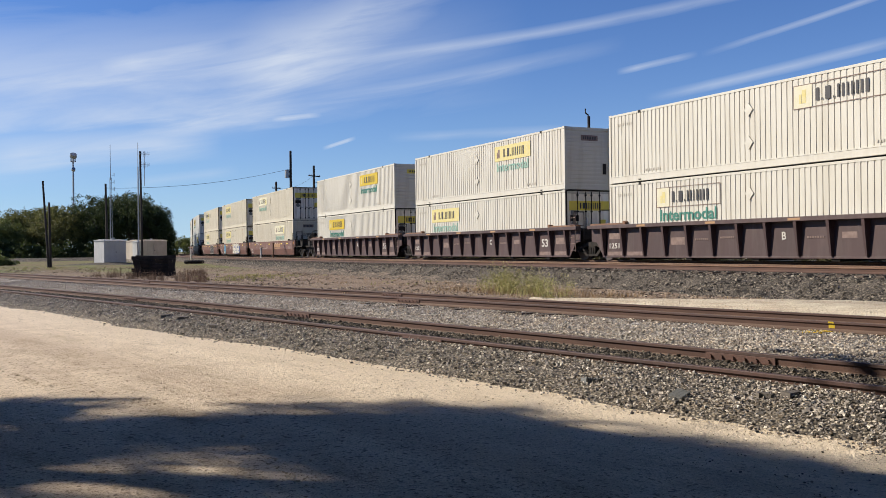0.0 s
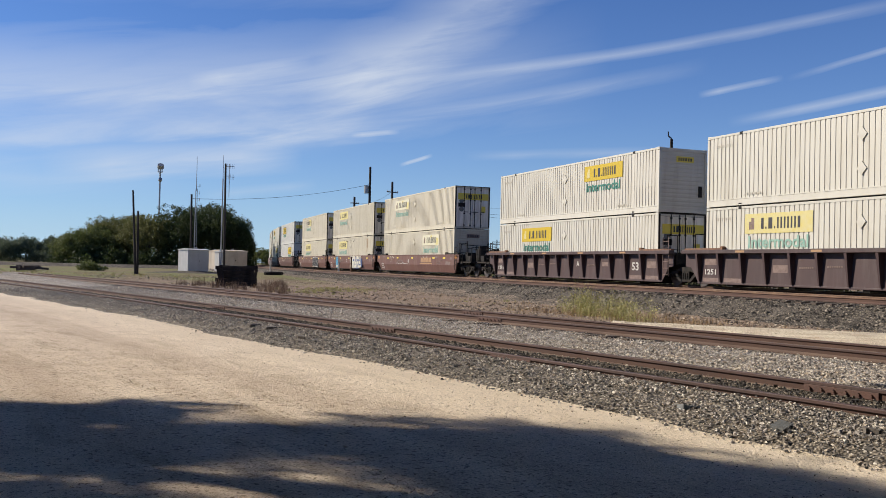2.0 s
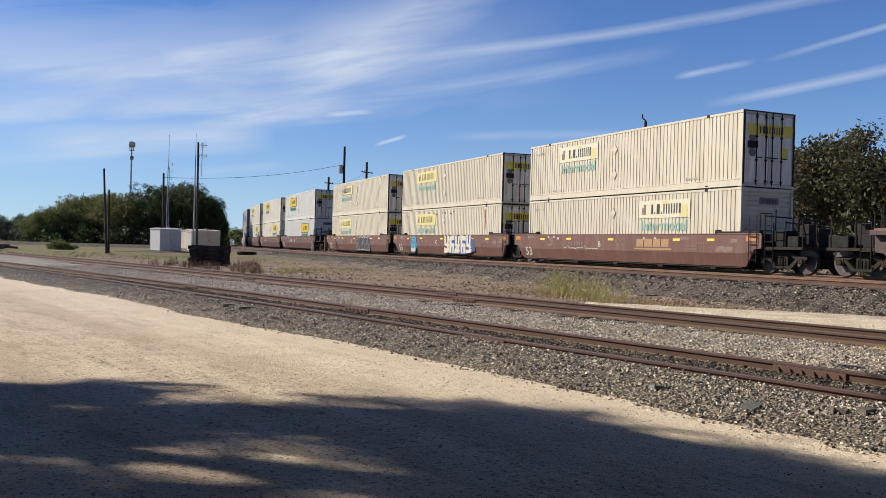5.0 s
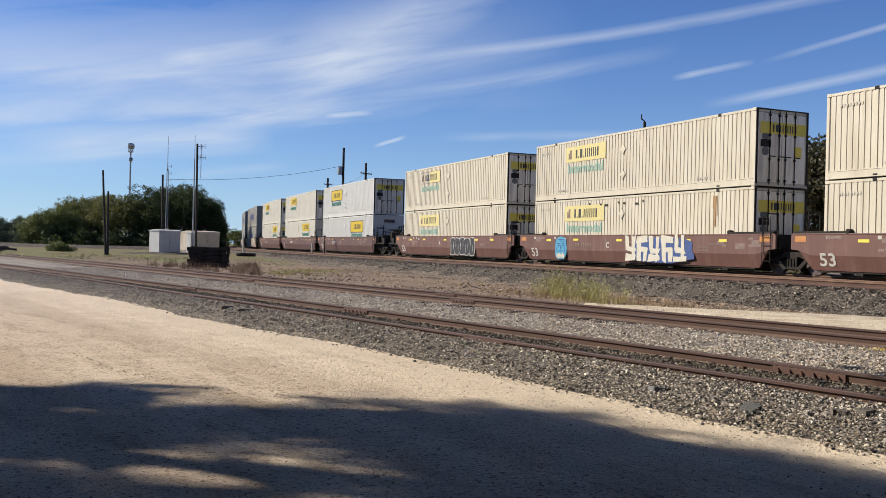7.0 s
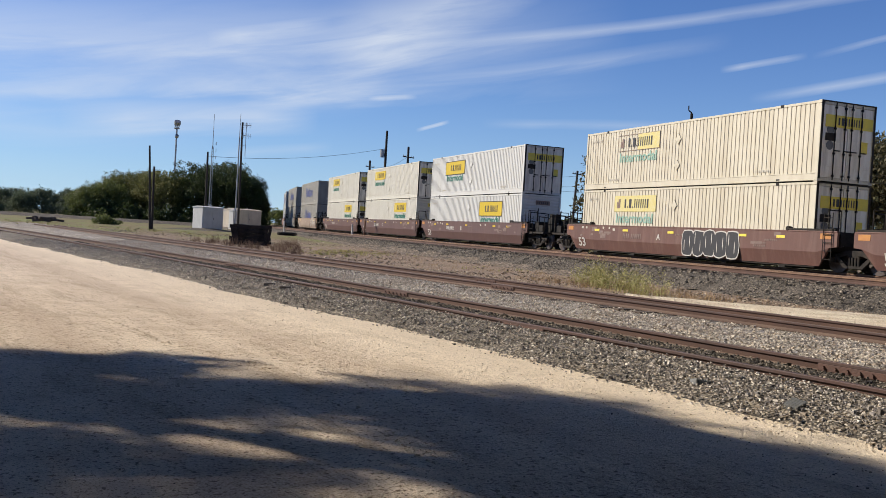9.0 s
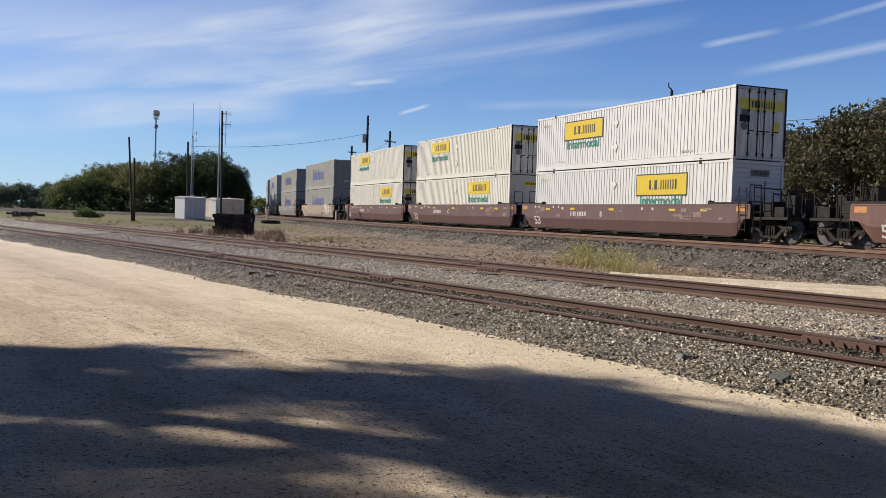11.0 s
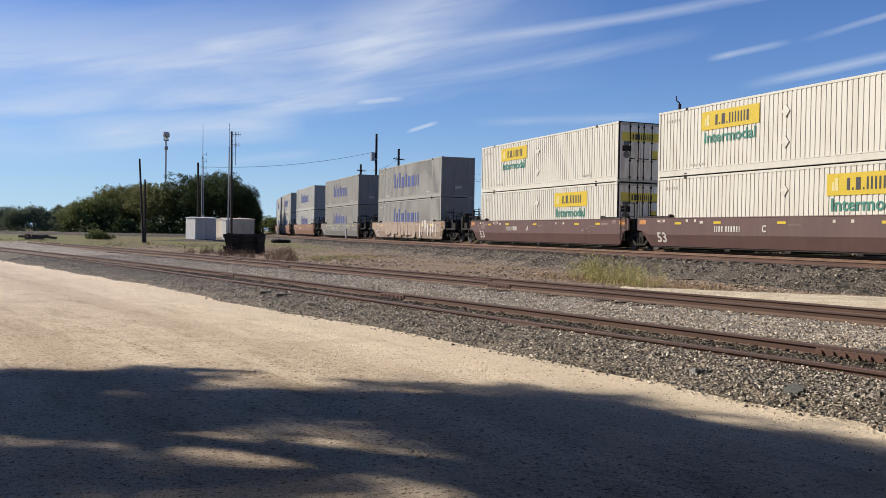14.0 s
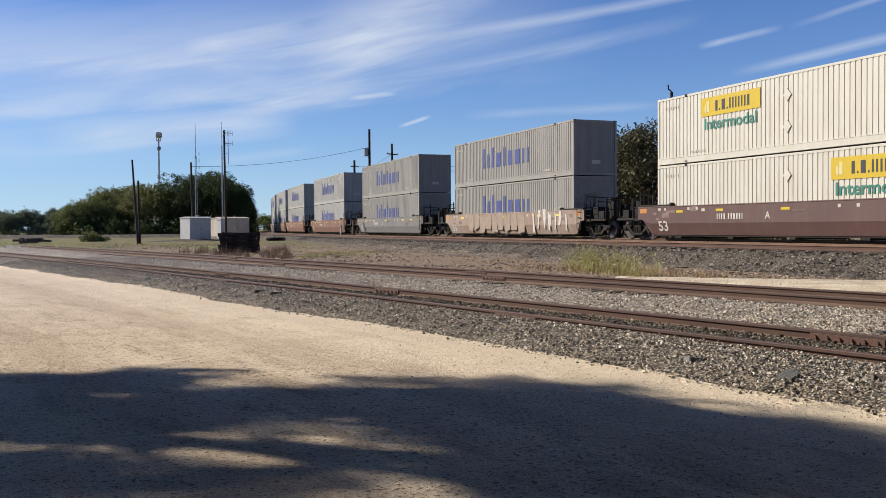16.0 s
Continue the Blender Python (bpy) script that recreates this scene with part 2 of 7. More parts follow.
PALEBOX = mat("light_grey_paint", (0.36, 0.35, 0.325), 0.55, second=(0.30, 0.29, 0.268), scale=0.8, mix=0.9, bump=0.05, dirt=(0.20, 0.18, 0.155), dirt_amount=0.4, vary=0.08)
BLACK = mat("black_steel", (0.011, 0.0105, 0.0105), 0.75, second=(0.028, 0.023, 0.02), scale=5, bump=0.1, spec=0.2)
DARK = mat("dark_grime", (0.017, 0.015, 0.013), 0.85, second=(0.04, 0.031, 0.025), scale=4, bump=0.25, spec=0.25)
RUST = mat("rust_edge", (0.20, 0.10, 0.055), 0.85, second=(0.09, 0.055, 0.04), scale=4, bump=0.2)
CARS = {
    "ribbed": mat("plum_car_paint", (0.06, 0.030, 0.028), 0.6, second=(0.04, 0.022, 0.021), scale=1.2, mix=0.9, bump=0.08, dirt=(0.144, 0.115, 0.101), dirt_amount=0.35, vary=0.06),
    "brown": mat("red_brown_car_paint", (0.132, 0.058, 0.043), 0.6, second=(0.095, 0.043, 0.033), scale=1.0, mix=0.9, bump=0.08, dirt=(0.238, 0.158, 0.122), dirt_amount=0.4, vary=0.06),
    "umber": mat("umber_car_paint", (0.0972, 0.0482, 0.041), 0.55, second=(0.0792, 0.0403, 0.0353), scale=1.0, mix=0.9, bump=0.06, dirt=(0.158, 0.115, 0.0936), dirt_amount=0.25, vary=0.05),
    "faded": mat("faded_orange_car_paint", (0.25, 0.165, 0.118), 0.7, second=(0.31, 0.26, 0.21), scale=0.9, mix=1.0, bump=0.1, dirt=(0.158, 0.0864, 0.0576), dirt_amount=0.6, vary=0.05),
    "grey": mat("grey_car_paint", (0.16, 0.153, 0.145), 0.65, second=(0.12, 0.112, 0.104), scale=1.0, mix=0.9, bump=0.08, dirt=(0.101, 0.0864, 0.072), dirt_amount=0.5, vary=0.05),
    "orange": mat("orange_brown_car_paint", (0.18, 0.088, 0.058), 0.65, second=(0.135, 0.066, 0.045), scale=1.0, mix=0.9, bump=0.08, dirt=(0.288, 0.202, 0.144), dirt_amount=0.4, vary=0.06),
}
YELLOW = mat("yellow_decal", (0.50, 0.35, 0.008), 0.5, second=(0.45, 0.32, 0.014), scale=3, bump=0.02)
YELLOW_OLD = mat("faded_yellow_decal", (0.547, 0.454, 0.13), 0.6, second=(0.518, 0.475, 0.302), scale=4, mix=0.9, bump=0.02)
GREEN = mat("green_decal", (0.0252, 0.151, 0.108), 0.5, second=(0.0432, 0.18, 0.137), scale=5, bump=0.02)
GREEN_OLD = mat("faded_green_decal", (0.158, 0.331, 0.266), 0.6, second=(0.302, 0.396, 0.324), scale=5, mix=0.9, bump=0.02)
BLUE = mat("blue_decal", (0.04, 0.055, 0.18), 0.55, second=(0.06, 0.075, 0.20), scale=3, bump=0.02)
INK = mat("black_decal", (0.03, 0.028, 0.03), 0.55, bump=0.02)
PALE = mat("white_stencil", (0.518, 0.49, 0.446), 0.6, second=(0.396, 0.36, 0.324), scale=8, bump=0.02)
PATCH = mat("repainted_patch", (0.20, 0.138, 0.115), 0.65, second=(0.125, 0.08, 0.068), scale=5, bump=0.02)
DUSTY = mat("dusty_pale_spray", (0.30, 0.235, 0.18), 0.7, second=(0.22, 0.15, 0.11), scale=3, mix=1.0, bump=0.03)
STENCIL = mat("worn_stencil", (0.42, 0.385, 0.32), 0.6, second=(0.49, 0.45, 0.375), scale=9, mix=0.9, bump=0.02)
BLEACHED = mat("sun_bleached_panel", (0.54, 0.504, 0.324), 0.6, second=(0.558, 0.531, 0.45), scale=3, mix=0.9, bump=0.02)
STREAK = mat("rust_streak", (0.40, 0.24, 0.11), 0.8, second=(0.26, 0.13, 0.06), scale=3, mix=1.0, bump=0.05, stretch=(3, 3, 0.5))
ORANGE = mat("orange_decal", (0.446, 0.194, 0.0432), 0.55, second=(0.36, 0.144, 0.0432), scale=4, bump=0.02)
SKYBLUE = mat("light_blue_spray", (0.072, 0.302, 0.446), 0.55, second=(0.0432, 0.216, 0.374), scale=6, bump=0.02)
DEEPBLUE = mat("deep_blue_spray", (0.036, 0.072, 0.216), 0.55, bump=0.02)
SPRAY = mat("cream_spray", (0.533, 0.504, 0.418), 0.55, second=(0.475, 0.432, 0.324), scale=5, bump=0.02)
WHEELM = mat("wheel_steel", (0.11, 0.09, 0.08), 0.5, metal=0.5, second=(0.07, 0.05, 0.045), scale=8, bump=0.1)
RAIL = mat("rusty_rail", (0.078, 0.037, 0.029), 0.7, second=(0.04, 0.024, 0.02), scale=1.4, mix=1.0, bump=0.2, grain=35, coords="World")
# dark because the shade below the rail head is put into this colour
RAIL_WEB = mat("shaded_rail_web", (0.055, 0.028, 0.021), 0.85, second=(0.11, 0.058, 0.04), scale=1.1, mix=1.0, bump=0.2, coords="World")
RAIL_FOOT = mat("dusty_rail_foot", (0.135, 0.088, 0.064), 0.9, second=(0.06, 0.034, 0.027), scale=0.8, mix=0.9, bump=0.2, coords="World")
RAIL_MAIN = mat("main_line_rail", (0.155, 0.08, 0.045), 0.7, second=(0.09, 0.048, 0.03), scale=1.2, bump=0.15, coords="World")
# worn rail top, with sunlight on it put into the paler colour
RAIL_TOP = mat("sunlit_worn_head", (0.36, 0.225, 0.12), 0.5, second=(0.26, 0.155, 0.085), scale=2, metal=0.3, bump=0.05, coords="World")
TIMBER = mat("old_sleeper_timber", (0.068, 0.0496, 0.0384), 0.95, second=(0.12, 0.092, 0.072), scale=6, mix=0.9, bump=0.5, grain=30, stretch=(1, 6, 1), vary=0.25)
GREY_WOOD = mat("weathered_grey_timber", (0.16, 0.138, 0.118), 0.95, second=(0.085, 0.068, 0.056), scale=7, mix=0.9, bump=0.5, grain=30, stretch=(1, 6, 1), vary=0.2)
POLE_WOOD = mat("dark_pole_timber", (0.022, 0.018, 0.016), 0.9, second=(0.04, 0.031, 0.025), scale=3, bump=0.3, stretch=(4, 4, 0.4))
GALV = mat("galvanised_steel", (0.331, 0.338, 0.346), 0.45, metal=0.5, second=(0.274, 0.281, 0.288), scale=4, bump=0.03)
HUTM = mat("light_grey_hut_paint", (0.52, 0.51, 0.49), 0.55, second=(0.45, 0.44, 0.42), scale=1.2, bump=0.04, dirt=(0.252, 0.238, 0.216), dirt_amount=0.25)
TANHUT = mat("tan_hut_paint", (0.55, 0.475, 0.38), 0.6, second=(0.47, 0.395, 0.31), scale=1.2, bump=0.04, dirt=(0.216, 0.158, 0.108), dirt_amount=0.3)
STRAW = island_mat("dry_weed_stems", [(0.22, 0.13, 0.07), (0.38, 0.26, 0.13), (0.30, 0.20, 0.12), (0.45, 0.34, 0.18)])
RUSSET = island_mat("russet_dead_weeds", [(0.10, 0.062, 0.042), (0.20, 0.13, 0.085), (0.14, 0.088, 0.06), (0.27, 0.19, 0.125)])
GRASS = island_mat("green_weed_blades", [(0.22, 0.22, 0.07), (0.42, 0.385, 0.155), (0.29, 0.285, 0.09), (0.56, 0.48, 0.25)])
LEAF_DARK = leaf_mat("dark_oak_leaves", [(0.0256, 0.0384, 0.0112), (0.048, 0.068, 0.0176), (0.0336, 0.0496, 0.0144), (0.068, 0.084, 0.0256)])
LEAF_MID = leaf_mat("green_leaves", [(0.055, 0.078, 0.022), (0.13, 0.15, 0.042), (0.085, 0.112, 0.03), (0.20, 0.20, 0.07)])
# haze of distance put into the leaf colour of the far row
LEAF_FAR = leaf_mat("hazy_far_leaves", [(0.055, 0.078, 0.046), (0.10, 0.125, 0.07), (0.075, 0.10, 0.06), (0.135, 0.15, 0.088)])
# sunlight on the wood's left crowns put into a lighter leaf colour
LEAF_OLIVE = leaf_mat("sunlit_olive_leaves", [(0.07, 0.082, 0.022), (0.165, 0.16, 0.05), (0.10, 0.112, 0.03), (0.235, 0.215, 0.085)])
LEAF_DRY = leaf_mat("thin_autumn_leaves", [(0.05, 0.046, 0.022), (0.095, 0.08, 0.036), (0.065, 0.068, 0.028), (0.125, 0.10, 0.052)])
BARK = mat("grey_bark", (0.08, 0.064, 0.052), 0.95, second=(0.048, 0.0384, 0.032), scale=5, bump=0.4)
STONE_DARK = island_mat("dark_ballast_stone", [(0.15, 0.133, 0.122), (0.40, 0.353, 0.305), (0.24, 0.213, 0.193), (0.66, 0.60, 0.515), (0.33, 0.29, 0.253), (0.48, 0.42, 0.352), (0.085, 0.076, 0.07), (0.36, 0.295, 0.228), (0.18, 0.16, 0.144), (0.52, 0.465, 0.395)], 0.75, 0.4, "CONSTANT")
STONE_BANK = island_mat("bank_ballast_stone", [(0.05, 0.044, 0.038), (0.18, 0.152, 0.12), (0.08, 0.069, 0.058), (0.33, 0.285, 0.225), (0.065, 0.057, 0.05), (0.12, 0.104, 0.086)], 0.85, 0.3, "CONSTANT")
STONE_LIGHT = island_mat("pale_ballast_stone", [(0.30, 0.262, 0.22), (0.52, 0.46, 0.385), (0.40, 0.35, 0.29), (0.62, 0.55, 0.465), (0.24, 0.205, 0.172), (0.50, 0.405, 0.315), (0.58, 0.49, 0.395)], 0.85, 0.3, "CONSTANT")
STONE_WASTE = island_mat("waste_ground_stone", [(0.16, 0.125, 0.095), (0.36, 0.29, 0.215), (0.24, 0.185, 0.14), (0.11, 0.09, 0.072), (0.46, 0.38, 0.29), (0.29, 0.22, 0.16)], 0.9, 0.2, "CONSTANT")
STONE_LIME = island_mat("limestone_chips", [(0.56, 0.475, 0.345), (0.70, 0.61, 0.465), (0.46, 0.39, 0.285)], 0.9)
YELLOW_SPOT = island_mat("yellow_splashed_stone", [(0.50, 0.34, 0.04), (0.52, 0.45, 0.30), (0.58, 0.38, 0.03), (0.45, 0.39, 0.30)], 0.8, 0.3, "CONSTANT")
CLOD = island_mat("dry_earth_clods", [(0.46, 0.36, 0.255), (0.62, 0.51, 0.38), (0.36, 0.28, 0.195), (0.72, 0.61, 0.47)], 0.95, 0.15, "CONSTANT")
JOINT = mat("joint_bar_rust", (0.105, 0.048, 0.034), 0.75, second=(0.05, 0.028, 0.022), scale=9, mix=1.0, bump=0.2, coords="World")
WORN_GREY = mat("worn_grey_plastic", (0.15, 0.152, 0.15), 0.7, second=(0.09, 0.089, 0.087), scale=14, mix=1.0, bump=0.15)
LITTER = island_mat("lane_litter", [(0.17, 0.128, 0.088), (0.36, 0.275, 0.19), (0.09, 0.069, 0.05), (0.60, 0.50, 0.37), (0.26, 0.195, 0.13), (0.48, 0.38, 0.27)], 0.9, 0.2, "CONSTANT")
STONE_GAUGE = island_mat("grimy_ballast_stone", [(0.05, 0.043, 0.037), (0.14, 0.118, 0.094), (0.08, 0.068, 0.057), (0.26, 0.215, 0.165), (0.06, 0.052, 0.045), (0.10, 0.084, 0.068), (0.17, 0.135, 0.1)], 0.85, 0.3, "CONSTANT")

# ---- mesh helpers ----
def add_box(bm, x0, x1, y0, y1, z0, z1, bevel=0.0):
    vs = [bm.verts.new((x, y, z)) for x in (x0, x1) for y in (y0, y1) for z in (z0, z1)]
    fs = [bm.faces.new([vs[i] for i in q]) for q in ((0, 1, 3, 2), (4, 6, 7, 5), (0, 4, 5, 1), (2, 3, 7, 6), (0, 2, 6, 4), (1, 5, 7, 3))]
    if bevel:
        es = {e for f in fs for e in f.edges}
        bmesh.ops.bevel(bm, geom=list(es), offset=bevel, segments=2, affect="EDGES", profile=0.6)
    return vs


def add_tube(bm, p0, p1, r0, r1=None, seg=8, caps=True):
    p0, p1 = Vector(p0), Vector(p1)
    r1 = r0 if r1 is None else r1
    d = (p1 - p0).normalized()
    a = d.orthogonal().normalized()
    b = d.cross(a)
    rings = []
    for p, r in ((p0, r0), (p1, r1)):
        rings.append([bm.verts.new(p + (a * math.cos(k * math.tau / seg) + b * math.sin(k * math.tau / seg)) * r) for k in range(seg)])
    for k in range(seg):
        bm.faces.new((rings[0][k], rings[0][(k + 1) % seg], rings[1][(k + 1) % seg], rings[1][k]))
    if caps:
        bm.faces.new(rings[0][::-1])
        bm.faces.new(rings[1])


def add_prism(bm, outline, x0, x1, axis="x"):
    """A prism over an outline of (a, b) pairs; axis names the way it is drawn out."""
    def at(a, b, c):
        return {"x": (c, a, b), "y": (a, c, b), "z": (a, b, c)}[axis]
    lo = [bm.verts.new(at(a, b, x0)) for a, b in outline]
    hi = [bm.verts.new(at(a, b, x1)) for a, b in outline]
    n = len(outline)
    for k in range(n):
        bm.faces.new((lo[k], lo[(k + 1) % n], hi[(k + 1) % n], hi[k]))
    bm.faces.new(lo[::-1])
    bm.faces.new(hi)


def to_mesh(name, bm, material, smooth=False):
    bmesh.ops.recalc_face_normals(bm, faces=bm.faces)
    me = bpy.data.meshes.new(name)
    bm.to_mesh(me)
    bm.free()
    me.materials.append(material)
    if smooth:
        me.polygons.foreach_set("use_smooth", [True] * len(me.polygons))
    return me


def raw_mesh(name, verts, faces, material, smooth=False):
    me = bpy.data.meshes.new(name)
    me.from_pydata(verts, [], faces)
    me.materials.append(material)
    if smooth:
        me.polygons.foreach_set("use_smooth", [True] * len(me.polygons))
    me.update()
    return me


def put(name, me, parent=None, m=None, label=""):
    """One mesh object, under a thing or by itself."""
    ob = new(name, me)
    ob.parent = parent
    if m is not None:
        ob.matrix_basis = m
    if label:
        tagged(ob, label, kind="stuff" if name == "stencil" else "")
    return ob


def part(name, bm, material, parent, label="", m=None, smooth=False):
    return put(name, to_mesh(name, bm, material, smooth), parent, m, label)


def thing(name, m, label, category, group="", kind=""):
    ob = new(name)
    ob.matrix_basis = m
    ob.empty_display_size = 0.3
    return tagged(ob, label, category, group, kind)


def text_mesh(key, body, size, material, width=None, bold=0.0):
    """Letters as thin solid relief, centred."""
    cu = bpy.data.curves.new(key, "FONT")
    cu.body, cu.size, cu.align_x, cu.align_y, cu.extrude, cu.offset = body, size, "CENTER", "CENTER", 0.002, bold
    cu.resolution_u = 3
    ob = bpy.data.objects.new(key, cu)
    scene.collection.objects.link(ob)
    me = bpy.data.meshes.new_from_object(ob)
    bpy.data.objects.remove(ob)
    me.name = key
    if width:
        xs = [v.co.x for v in me.vertices]
        k = width / (max(xs) - min(xs))
        for v in me.vertices:
            v.co.x *= k
    me.materials.clear()
    me.materials.append(material)
    return me


# ---- the lie of the land ----
MAIN_X, BEND, BEND2 = 26.10, 0.00053, 0.0433e-4     # near side straight, then bending away to the right
RAIL_Z = 0.88                                      # main line rail tops
NEAR_OFF = -4.3                                    # the second main track, on the lane side
YARD_Z = 0.25                                      # yard rail top


def main_line(s, off=0.0):
    """Place and heading (radians, to the right of +y) on the main line, s metres along it; off metres to its right."""
    n = 24
    if s <= 0:
        return MAIN_X + off, s, 0.0
    x = y = 0.0
    for k in range(n):
        u = s * (k + 0.5) / n
        th = BEND * u + BEND2 * u * u
        x += math.sin(th)
        y += math.cos(th)
    th = BEND * s + BEND2 * s * s
    return MAIN_X + x * s / n + off * math.cos(th), y * s / n - off * math.sin(th), th


def track_a(y):
    return 8.9 - 0.165 * y - 0.0007 * y * y


def track_b(y):
    return 15.3 - 0.2 * y


def ground_z(x, y):
    """Soft unevenness of the lane and the waste ground."""
    z = 0.05 * noise.noise((x * 0.11, y * 0.11, 0.3)) + 0.018 * noise.noise((x * 0.6, y * 0.6, 4.1))
    a = x - track_a(y) if y < 90 else -20
    if a > -1.2:
        z += 0.06 * min(1, (a + 1.2) / 1.5)
    if y > 55:
        z += min(0.35, (y - 55) * 0.008)
    return z


def ground_material():
    m = bpy.data.materials.new("dirt_and_dry_grass")
    m.use_nodes = True
    n, l = m.node_tree.nodes, m.node_tree.links
    b = n["Principled BSDF"]
    geo = n.new("ShaderNodeNewGeometry")
    sep = n.new("ShaderNodeSeparateXYZ")
    l.new(geo.outputs["Position"], sep.inputs[0])

    def math_node(op, a, c=None, d=None, clamp=False):
        k = n.new("ShaderNodeMath")
        k.operation, k.use_clamp = op, clamp
        for i, v in enumerate((a, c, d)):
            if v is None:
                continue
            if isinstance(v, (int, float)):
                k.inputs[i].default_value = v
            else:
                l.new(v, k.inputs[i])
        return k.outputs[0]

    def noise_node(scale, detail=5.0, rough=0.55, stretch=None):
        t = n.new("ShaderNodeTexNoise")
        t.inputs["Scale"].default_value, t.inputs["Detail"].default_value, t.inputs["Roughness"].default_value = scale, detail, rough
        v = geo.outputs["Position"]
        if stretch:
            mp = n.new("ShaderNodeMapping")
            mp.inputs["Scale"].default_value = stretch
            mp.inputs["Rotation"].default_value = (0, 0, radians(11))
            l.new(v, mp.inputs["Vector"])
            v = mp.outputs[0]
        l.new(v, t.inputs["Vector"])
        return t.outputs["Fac"]

    def along_lane(scale, pull, detail=5.0, rough=0.6):
        k = n.new("ShaderNodeCombineXYZ")
        l.new(math_node("MULTIPLY_ADD", sep.outputs[1], 0.17, sep.outputs[0]), k.inputs[0])
        l.new(math_node("MULTIPLY", sep.outputs[1], pull), k.inputs[1])
        t = n.new("ShaderNodeTexNoise")
        t.inputs["Scale"].default_value, t.inputs["Detail"].default_value, t.inputs["Roughness"].default_value = scale, detail, rough
        l.new(k.outputs[0], t.inputs["Vector"])
        return t.outputs["Fac"]

    def blend(f, a, c):
        k = n.new("ShaderNodeMixRGB")
        l.new(f, k.inputs[0])
        for i, v in ((1, a), (2, c)):
            if isinstance(v, tuple):
                k.inputs[i].default_value = (*v, 1)
            else:
                l.new(v, k.inputs[i])
        return k.outputs[0]

    def span(v, lo, hi):
        k = n.new("ShaderNodeMapRange")
        k.inputs["From Min"].default_value, k.inputs["From Max"].default_value = lo, hi
        l.new(v, k.inputs["Value"])
        return k.outputs[0]

    big, mid, small, tiny = noise_node(0.22), noise_node(1.6), noise_node(9.0, 6.0, 0.7), noise_node(60.0, 3.0, 0.7)
    grit = noise_node(24.0, 2.0, 0.5)
    ruts = along_lane(0.8, 0.03, 3.0, 0.5)
    worn = along_lane(2.4, 0.16, 7.0, 0.7)
    lane = blend(span(ruts, 0.40, 0.60), (0.75, 0.62, 0.475), (0.52, 0.402, 0.30))
    lane = blend(math_node("MULTIPLY", span(big, 0.42, 0.62), 0.5), lane, (0.68, 0.555, 0.42))
    lane = blend(math_node("MULTIPLY", span(mid, 0.50, 0.64), 0.55), lane, (0.49, 0.375, 0.275))
    lane = blend(math_node("MULTIPLY", span(worn, 0.52, 0.62), 0.55), lane, (0.36, 0.27, 0.182))
    lane = blend(math_node("MULTIPLY", span(small, 0.54, 0.70), 0.65), lane, (0.34, 0.255, 0.17))
    lane = blend(math_node("MULTIPLY", span(tiny, 0.55, 0.66), 0.75), lane, (0.74, 0.64, 0.49))
    lane = blend(math_node("MULTIPLY", span(tiny, 0.45, 0.36), 0.8), lane, (0.20, 0.148, 0.10))
    lane = blend(math_node("MULTIPLY", span(grit, 0.60, 0.66), 0.85), lane, (0.17, 0.12, 0.08))
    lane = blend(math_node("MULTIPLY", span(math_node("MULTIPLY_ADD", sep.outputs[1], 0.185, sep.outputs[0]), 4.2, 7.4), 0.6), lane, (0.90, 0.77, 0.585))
    waste = blend(span(mid, 0.41, 0.59), (0.155, 0.113, 0.086), (0.275, 0.20, 0.148))
    waste = blend(math_node("MULTIPLY", span(small, 0.5, 0.68), 0.6), waste, (0.125, 0.093, 0.068))
    waste = blend(math_node("MULTIPLY", span(big, 0.45, 0.62), 0.45), waste, (0.22, 0.165, 0.11))
    waste = blend(math_node("MULTIPLY", span(grit, 0.52, 0.62), 0.6), waste, (0.38, 0.295, 0.21))
    waste = blend(math_node("MULTIPLY", span(tiny, 0.55, 0.8), 0.5), waste, (0.42, 0.345, 0.24))
    grass = blend(span(mid, 0.4, 0.62), (0.20, 0.165, 0.085), (0.135, 0.105, 0.062))
    grass = blend(math_node("MULTIPLY", span(big, 0.46, 0.58), 0.85), grass, (0.16, 0.185, 0.06))
    grass = blend(math_node("MULTIPLY", span(small, 0.5, 0.66), 0.6), grass, (0.09, 0.078, 0.048))
    w = math_node("MULTIPLY_ADD", sep.outputs[1], 0.185, sep.outputs[0])
    w = math_node("MULTIPLY_ADD", mid, 0.9, w)
    col = blend(span(w, 8.4, 9.0), lane, waste)
    far = math_node("MULTIPLY_ADD", big, 24.0, sep.outputs[1])
    off = math_node("MULTIPLY", span(far, 70.0, 84.0), 0.9)
    col = blend(off, col, grass)
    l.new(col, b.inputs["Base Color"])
    b.inputs["Roughness"].default_value, b.inputs["Specular IOR Level"].default_value = 0.95, 0.15
    bp = n.new("ShaderNodeBump")
    bp.inputs["Strength"].default_value, bp.inputs["Distance"].default_value = 1.0, 0.05
    h = math_node("ADD", math_node("MULTIPLY", small, 0.7), math_node("MULTIPLY", tiny, 0.35))
    h = math_node("MULTIPLY_ADD", grit, 0.3, h)
    l.new(h, bp.inputs["Height"])
    l.new(bp.outputs[0], b.inputs["Normal"])
    return m


